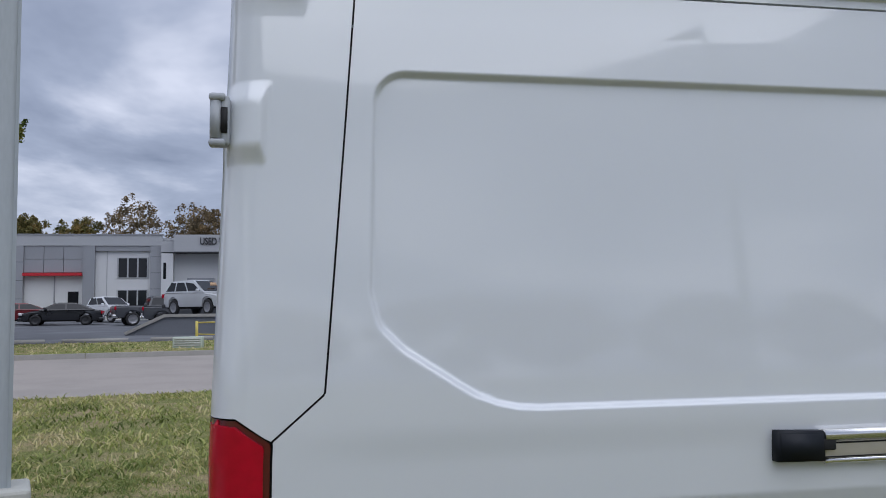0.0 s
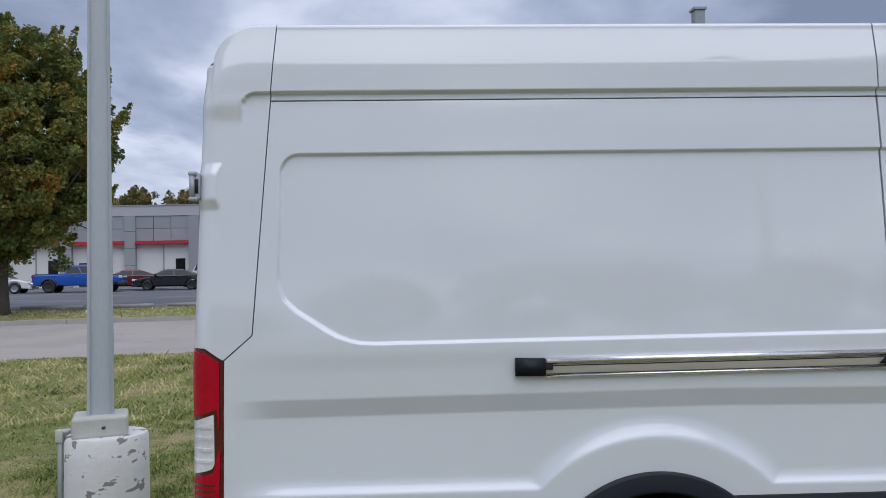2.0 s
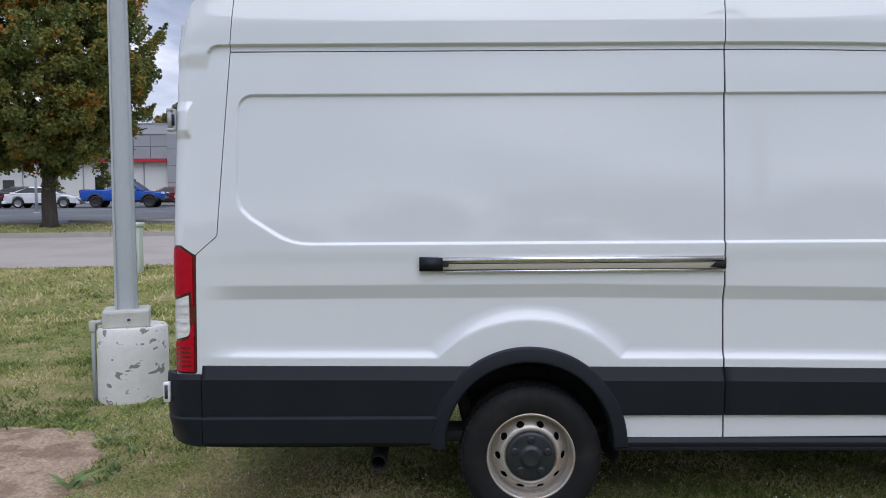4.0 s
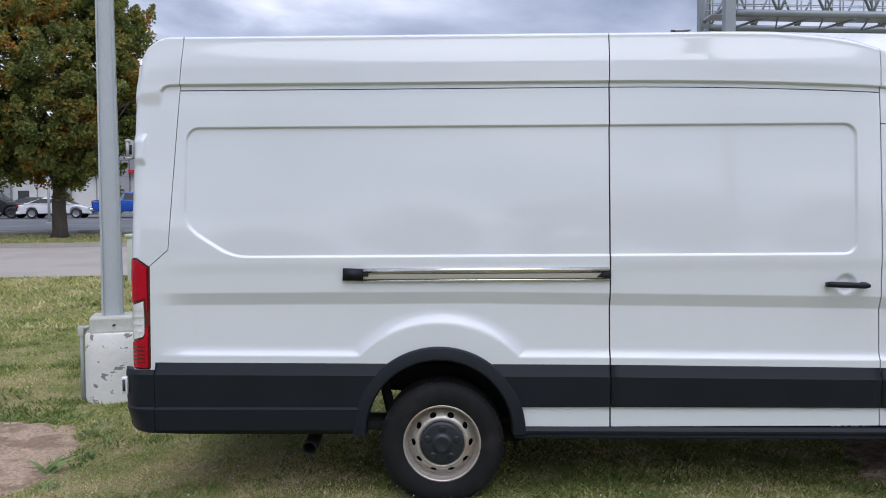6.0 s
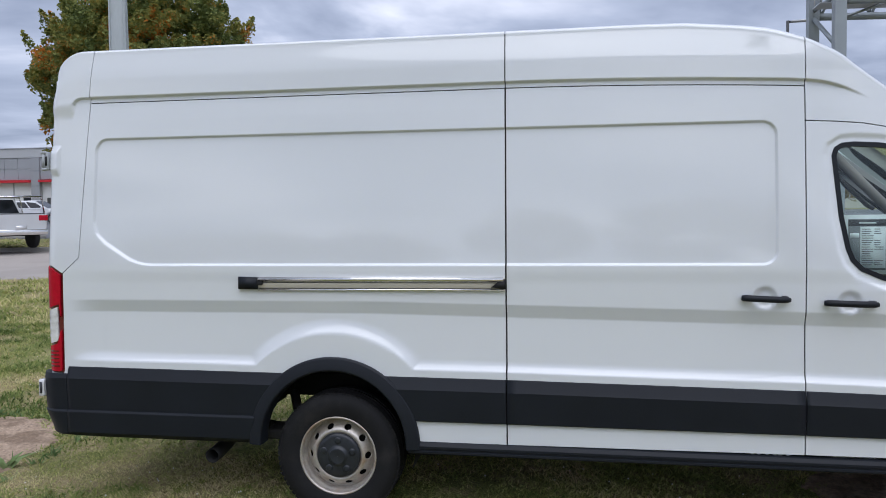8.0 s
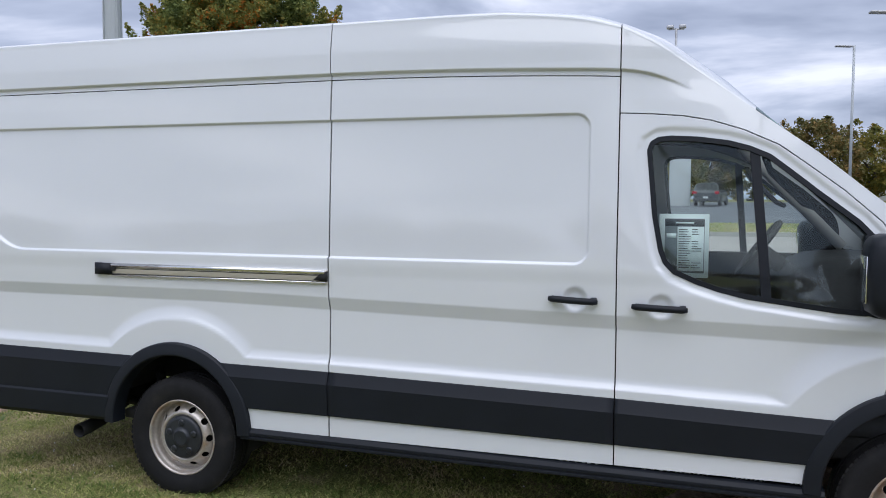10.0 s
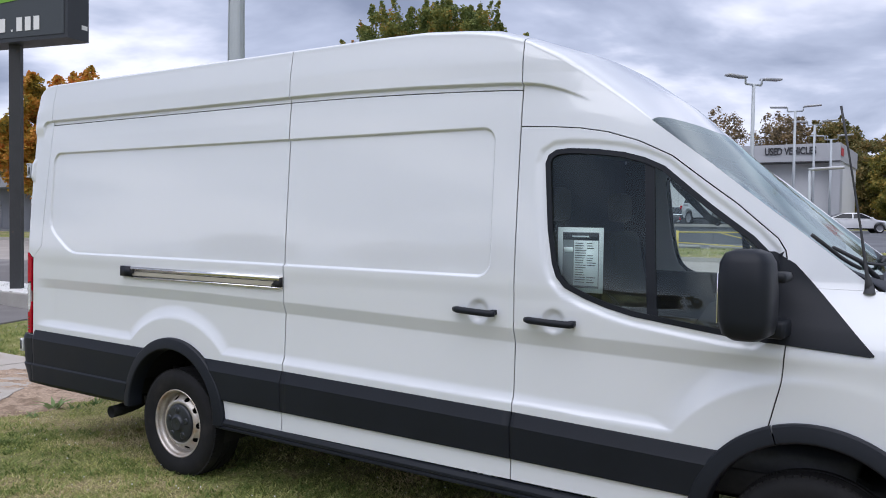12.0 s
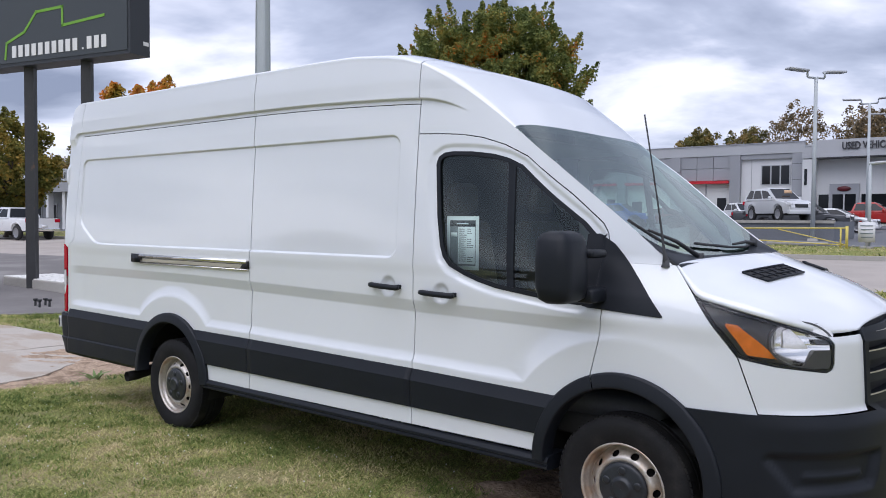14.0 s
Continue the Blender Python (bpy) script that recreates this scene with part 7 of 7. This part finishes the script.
nb = part("notice_board", boxed(-1.03, -0.47, 28.82, 28.84, zn + 0.22, zn + 0.95), WHITEWALL, notice)
for k in range(4):
    part("print_bar", boxed(-0.96 + 0.03 * (k % 2), -0.54, 28.812, 28.818, zn + 0.80 - 0.14 * k, zn + 0.84 - 0.14 * k), INKGREY, nb)
part("foot_plate", boxed(-0.95, -0.55, 28.7, 29.1, zn - 0.02, zn + 0.06, 0.01), KERB, notice)


# ---- lot lamps ----
def lot_lamp(x, y, top, heads, label, mat=POLEPAINT, turn=0.0, r=0.10):
    z = ground_at(x, y)
    l = thing("lot_lamp", label, "street lamp", (x, y, z), 0, "lamps of the lot")
    part("footing", lathe(bmesh.new(), [(0.001, z + 0.12), (0.20, z + 0.12), (0.22, z - 0.1)] if r > 0.08 else [(0.001, z + 0.05), (0.15, z + 0.05), (0.16, z - 0.1)], 20, "z", (x, y, 0)), KERB, l)
    part("pole", tube(bmesh.new(), [(x, y, z), (x, y, top)], [r, r * 0.75], 8), mat, l)
    for k, s in enumerate(heads):
        a = radians(turn) + (0 if s > 0 else math.pi)
        step = 0.20 if len(heads) > 1 else 0.10
        reach = lambda d, h: Vector((x + d * math.cos(a), y + d * math.sin(a), top + h))
        if len(heads) == 1:
            arm = part("lamp_arm", tube(bmesh.new(), [reach(-0.05, -0.06), reach(0.30, -0.04)], 0.06, 8), mat, l)
        else:
            arm = part("lamp_arm", tube(bmesh.new(), [reach(-0.05, -0.04), reach(0.42, -0.04), reach(0.45, 0.0), reach(0.45, step), reach(0.60, step + 0.03)], 0.05, 6), mat, l)
        bm = boxed(-0.50, 0.50, -0.19, 0.19, -0.05, 0.05, 0.03)
        bmesh.ops.rotate(bm, cent=(0, 0, 0), matrix=Euler((0, radians(-3), a)).to_matrix(), verts=bm.verts[:])
        bmesh.ops.translate(bm, vec=reach(0.98, step + 0.06) if len(heads) > 1 else reach(0.65, -0.02), verts=bm.verts[:])
        part("lamp_head", bm, GALV, arm)


lot_lamp(-3.85, 33.9, 7.95, (-1, 1), "tall grey two-headed lot lamp", turn=55)
lot_lamp(-4.95, 50.6, 8.9, (-1, 1), "tall grey two-headed lot lamp", turn=5)
lot_lamp(-5.0, 58.5, 8.9, (-1, 1), "tall grey two-headed lot lamp", turn=5)
lot_lamp(-4.5, 63.0, 8.3, (-1, 1), "tall grey two-headed lot lamp", turn=5)
lot_lamp(-0.72, 29.05, 3.85, (1,), "low grey single-headed lamp behind the notice", turn=5, r=0.07)
lot_lamp(10.55, 34.1, 9.5, (-1,), "grey single-headed street lamp", turn=8)
lot_lamp(12.1, 54.1, 11.6, (-1,), "grey single-headed street lamp", turn=8)
lot_lamp(13.45, 45.0, 12.4, (1,), "slim black street lamp", mat=DARKFRAME, turn=10, r=0.11)
lot_lamp(-22.6, 40.4, 4.4, (), "slim grey post at the edge of the lot", turn=20, r=0.08)

# poles on the camera's side of the street, mirrored in the paint
lot_lamp(4.74, -8.94, 8.2, (1,), "grey street lamp across the grass", turn=-90, r=0.09)
lot_lamp(-1.96, -13.5, 3.2, (), "short grey sign post across the grass", r=0.05)

# white pylon with a red emblem
pyl = thing("brand_pylon", "tall white curved pylon with a red emblem", "sign", (1.45, 56.3, ground_at(1.45, 56.3)))
part("slab", boxed(0.72, 2.18, 56.0, 56.6, ground_at(1.45, 56.3) - 0.1, 7.75, 0.06), WHITEWALL, pyl)
bm = bmesh.new()
for s in (0.48, 0.23):
    ring = [(1.45 + s * math.cos(2 * math.pi * k / 28), 55.97, 7.18 + s * 0.64 * math.sin(2 * math.pi * k / 28)) for k in range(29)]
    tube(bm, ring, 0.05, 6, False)
part("emblem", bm, AWNING, pyl, "red ring emblem")
part("name_bar", boxed(0.88, 2.02, 55.96, 55.99, 6.56, 6.74), AWNING, pyl)
mast = thing("flood_light_mast", "very tall thin light mast", "lamp post", (0.45, 74, 1.5))
part("mast", tube(bmesh.new(), [(0.45, 74, 1.3), (0.45, 74, 17.4)], [0.2, 0.10], 8), GALV, mast)
for sx in (-0.55, 0.55):
    part("mast_lamp", boxed(0.45 + sx - 0.32, 0.45 + sx + 0.32, 73.75, 74.25, 17.35, 17.68, 0.08), GALV, mast)
part("mast_arm", boxed(-0.25, 1.15, 73.95, 74.05, 17.24, 17.36, 0.02), GALV, mast)

# ---- gantry over the far road ----
GANTRY = material("gantry_steel", (0.27, 0.30, 0.315), 0.5, 0.4, vary=0.1, scale=2)
gan = thing("sign_gantry", "grey steel lattice sign gantry with a walkway", "gantry", (10.7, 28.4, ground_at(10.7, 28.4)))
g0 = ground_at(10.7, 28.4) - 0.2
PA, PB = Vector((10.62, 29.75, 0)), Vector((10.80, 27.10, 0))
for p, top in ((PA, 11.35), (PB, 11.75)):
    part("gantry_post", boxed(p.x - 0.2, p.x + 0.2, p.y - 0.2, p.y + 0.2, g0, top, 0.01), GANTRY, gan, "", False)
    part("post_cap", boxed(p.x - 0.26, p.x + 0.26, p.y - 0.26, p.y + 0.26, top, top + 0.10, 0.01), GANTRY, gan, "", False)
# zigzag between the posts
for low, high_z, up in ((0.6, 2.7, True), (2.7, 4.95, False), (4.95, 7.2, True), (7.2, 9.4, False)):
    a, b = (PA, PB) if up else (PB, PA)
    part("lattice", tube(bmesh.new(), [(a.x, a.y, low + 0.22), (b.x, b.y, high_z - 0.25)], 0.085, 8), GANTRY, gan)
    part("lattice", tube(bmesh.new(), [(PA.x, PA.y, high_z), (PB.x, PB.y, high_z)], 0.085, 8), GANTRY, gan)
LOW_Z, TOP_Z, END_X = 9.15, 11.15, 30.0


def truss_at(x, front, z):
    return (x, (27.1 if front else 29.7) + (x - 10.7) / 19.3 * 2.0, z)


for front in (True, False):
    for z, r in ((LOW_Z, 0.14), (TOP_Z, 0.10)):
        part("chord", tube(bmesh.new(), [truss_at(10.7, front, z), truss_at(END_X, front, z)], r, 10), GANTRY, gan)
for k in range(10):
    x0, x1 = 10.9 + 1.9 * k, 10.9 + 1.9 * (k + 1)
    xm = (x0 + x1) / 2
    for front in (True, False):
        part("web_bar", tube(bmesh.new(), [truss_at(x0, front, LOW_Z), truss_at(xm, front, TOP_Z), truss_at(x1, front, LOW_Z)], 0.055, 6), GANTRY, gan)
        part("web_post", tube(bmesh.new(), [truss_at(x0, front, LOW_Z), truss_at(x0, front, TOP_Z)], 0.035, 6), GANTRY, gan)
    for z in (LOW_Z, TOP_Z):
        part("cross_bar", tube(bmesh.new(), [truss_at(x0, True, z), truss_at(xm, False, z), truss_at(x1, True, z)], 0.055, 6), GANTRY, gan)
# walkway with its hand rails inside the truss
for d in (0.75, 1.65):
    for z in (9.62, 9.92, 10.22, 10.52):
        part("hand_rail", tube(bmesh.new(), [(10.35, 27.1 + d, z), (END_X, 29.1 + d, z)], 0.022, 6), GALV, gan)
    for k in range(14):
        x0 = 10.4 + 1.35 * k
        part("rail_post", tube(bmesh.new(), [(x0, 27.1 + d + (x0 - 10.7) / 9.65, 9.28), (x0, 27.1 + d + (x0 - 10.7) / 9.65, 10.55)], 0.025, 6), GALV, gan)
deck = prism(bmesh.new(), [(10.35, 27.82), (END_X, 29.82), (END_X, 30.78), (10.35, 28.78)], 9.24, 9.29, 0.0, "xy")
part("walkway", deck, GALV, gan, "", False)

# ---- roadside sign with its island ----
SIGNFACE = material("sign_face", (0.048, 0.056, 0.062), 0.45, vary=0.06, scale=2)
SIGNBOX = material("sign_box", (0.03, 0.034, 0.04), 0.5, vary=0.1)
SIGNGREEN = material("sign_green", (0.16, 0.36, 0.035), 0.5, vary=0.05)
SIGNWHITE = material("sign_white", (0.72, 0.72, 0.70), 0.5, vary=0.03)
STEELBLACK = material("sign_post_paint", (0.035, 0.036, 0.038), 0.55, vary=0.2, scale=5, second=(0.10, 0.06, 0.04), second_at=0.7, soft=0.05)
sign = thing("roadside_sign", "dark roadside sign box with a green outline on two posts", "sign", (-12.4, 5.3, 0))
SD, SN = Vector((-0.975, -0.222, 0)), Vector((-0.222, 0.975, 0))
S0 = Vector((-9.9, 5.41, 0))


def sign_at(s, z, out=0.0):
    p = S0 + SD * s - SN * out
    return (p.x, p.y, z)


def sign_block(name, s0, s1, n0, n1, z0, z1, mat, parent, label=""):
    bm = bmesh.new()
    q = [S0 + SD * s + SN * n for s, n in ((s0, n0), (s1, n0), (s1, n1), (s0, n1))]
    lo = [bm.verts.new((p.x, p.y, z0)) for p in q]
    hi = [bm.verts.new((p.x, p.y, z1)) for p in q]
    bm.faces.new(lo)
    bm.faces.new(hi[::-1])
    for k in range(4):
        bm.faces.new((lo[k], hi[k], hi[(k + 1) % 4], lo[(k + 1) % 4]))
    bmesh.ops.recalc_face_normals(bm, faces=bm.faces[:])
    return part(name, bm, mat, parent, label, False)


cab_b = sign_block("sign_cabinet", 0.02, 4.75, 0.0, 0.52, 5.00, 7.7, SIGNBOX, sign)
sign_block("sign_panel", 0.10, 4.65, -0.012, 0.0, 5.08, 7.6, SIGNFACE, cab_b, "dark grey face")
LOGO = [(3.87, 5.19), (3.82, 5.53), (3.23, 5.73), (2.84, 6.13), (2.01, 6.16), (2.01, 5.76), (0.77, 5.85)]
for (a, za), (b, zb) in zip(LOGO, LOGO[1:]):
    d = Vector((b - a, zb - za)).normalized() * 0.03
    nx, nz = -d.y, d.x
    bm = bmesh.new()
    q = [(a - d.x + nx, za - d.y + nz), (b + d.x + nx, zb + d.y + nz), (b + d.x - nx, zb + d.y - nz), (a - d.x - nx, za - d.y - nz)]
    f = [bm.verts.new(sign_at(s, z, 0.022)) for s, z in q]
    g = [bm.verts.new(sign_at(s, z, 0.013)) for s, z in q]
    bm.faces.new(f)
    for k in range(4):
        bm.faces.new((f[k], g[k], g[(k + 1) % 4], f[(k + 1) % 4]))
    bmesh.ops.recalc_face_normals(bm, faces=bm.faces[:])
    part("outline_stroke", bm, SIGNGREEN, cab_b, "green outline stroke", False)
for k in range(14):
    if k == 10:
        sign_block("name_bar", 0.69 + 0.216 * 3.12, 0.69 + 0.216 * 3.3, -0.024, -0.014, 5.19, 5.23, SIGNWHITE, cab_b)
        continue
    s = 0.69 + 0.216 * (13 - k)
    sign_block("name_bar", s, s + 0.14, -0.024, -0.014, 5.19, 5.45, SIGNWHITE, cab_b)
sign_block("maker_plate", 0.013, 0.018, 0.34, 0.48, 5.22, 5.30, SIGNWHITE, cab_b)
for s in (1.60, 3.42):
    c = S0 + SD * s + SN * 0.27
    part("sign_post", tube(bmesh.new(), [(c.x, c.y, -0.2), (c.x, c.y, 5.2)], 0.145, 4), STEELBLACK, sign, "", False)
island = thing("sign_island", "low white-topped concrete island under the sign", "kerb", (-12.4, 5.3, -0.1))
part("island_body", boxed(-14.72, -9.4, 4.86, 6.1, -0.4, 0.205, 0.02), KERB, island, "", False)
part("island_top", boxed(-14.70, -9.42, 4.88, 6.08, 0.203, 0.222, 0.006), PEEL, island, "worn white painted top", False)
bolts = thing("anchor_bolts", "four rusty anchor bolts of a removed post", "bolts", (-10.2, 3.7, -0.12))
for bx, by in ((-10.36, 3.64), (-10.12, 3.61), (-10.29, 3.80), (-10.08, 3.78)):
    bt = part("anchor_bolt", tube(bmesh.new(), [(bx, by, -0.16), (bx + 0.01, by, 0.02)], 0.022, 8), STEELBLACK, bolts)
    part("nut", tube(bmesh.new(), [(bx + 0.01, by, 0.01), (bx + 0.01, by, 0.05)], 0.045, 6), STEELBLACK, bt)

# ---- small fixed boxes ----
PALEGREEN = material("pale_green_metal", (0.50, 0.56, 0.47), 0.55, vary=0.08, scale=3)
gp = ground_at(-6.65, 12.4)
ped = thing("utility_pedestal", "pale green utility pedestal in the grass", "utility box", (-6.65, 12.4, gp))
part("pedestal_body", boxed(-6.79, -6.51, 12.28, 12.52, gp - 0.1, gp + 0.92, 0.02), PALEGREEN, ped)
part("pedestal_cap", boxed(-6.82, -6.48, 12.25, 12.55, gp + 0.92, gp + 1.0, 0.02), PALEGREEN, ped)
gb = ground_at(-5.15, 25.3)
vb = thing("vent_box", "low pale green slatted utility box on the verge", "utility box", (-5.15, 25.3, gb))
part("box_body", boxed(-5.6, -4.7, 25.0, 25.6, gb - 0.05, gb + 0.34, 0.02), PALEGREEN, vb)
for k in range(4):
    part("louvre", boxed(-5.55, -4.75, 24.975, 24.998, gb + 0.05 + 0.07 * k, gb + 0.09 + 0.07 * k), CREAM, vb)

# ---- building past the side street ----
lb = thing("low_office_building", "low grey office building with white columns", "building", (-54, 27, 0.4))
part("wall", boxed(-75, -44, 25.5, 38, 0.0, 3.5), FACADE, lb, "", False)
part("roof", boxed(-75.6, -43.4, 24.2, 38.6, 3.5, 4.15), FACADE, lb, "", False)
part("roof_box", boxed(-56, -53, 30, 33, 4.15, 4.9), PALE, lb, "", False)
for k in range(13):
    part("column", boxed(-74.5 + 2.5 * k, -74.1 + 2.5 * k, 24.4, 24.8, 0.0, 3.5), WHITEWALL, lb, "", False)
    w = part("window", boxed(-73.6 + 2.5 * k, -72.4 + 2.5 * k, 25.42, 25.52, 0.5, 2.7), PALE, lb, "", False)
    part("pane", boxed(-73.5 + 2.5 * k, -72.5 + 2.5 * k, 25.39, 25.415, 0.6, 2.6), DARKGLASS, w, "", False)
fr = thing("far_store", "long beige flat-roofed building in the distance", "building", (45, 92, 1.6))
part("wall", boxed(22, 80, 90, 110, 1.0, 7.2), CREAM, fr, "", False)
part("roof", boxed(21.5, 80.5, 89.5, 110.5, 7.2, 7.6), KERB, fr, "", False)
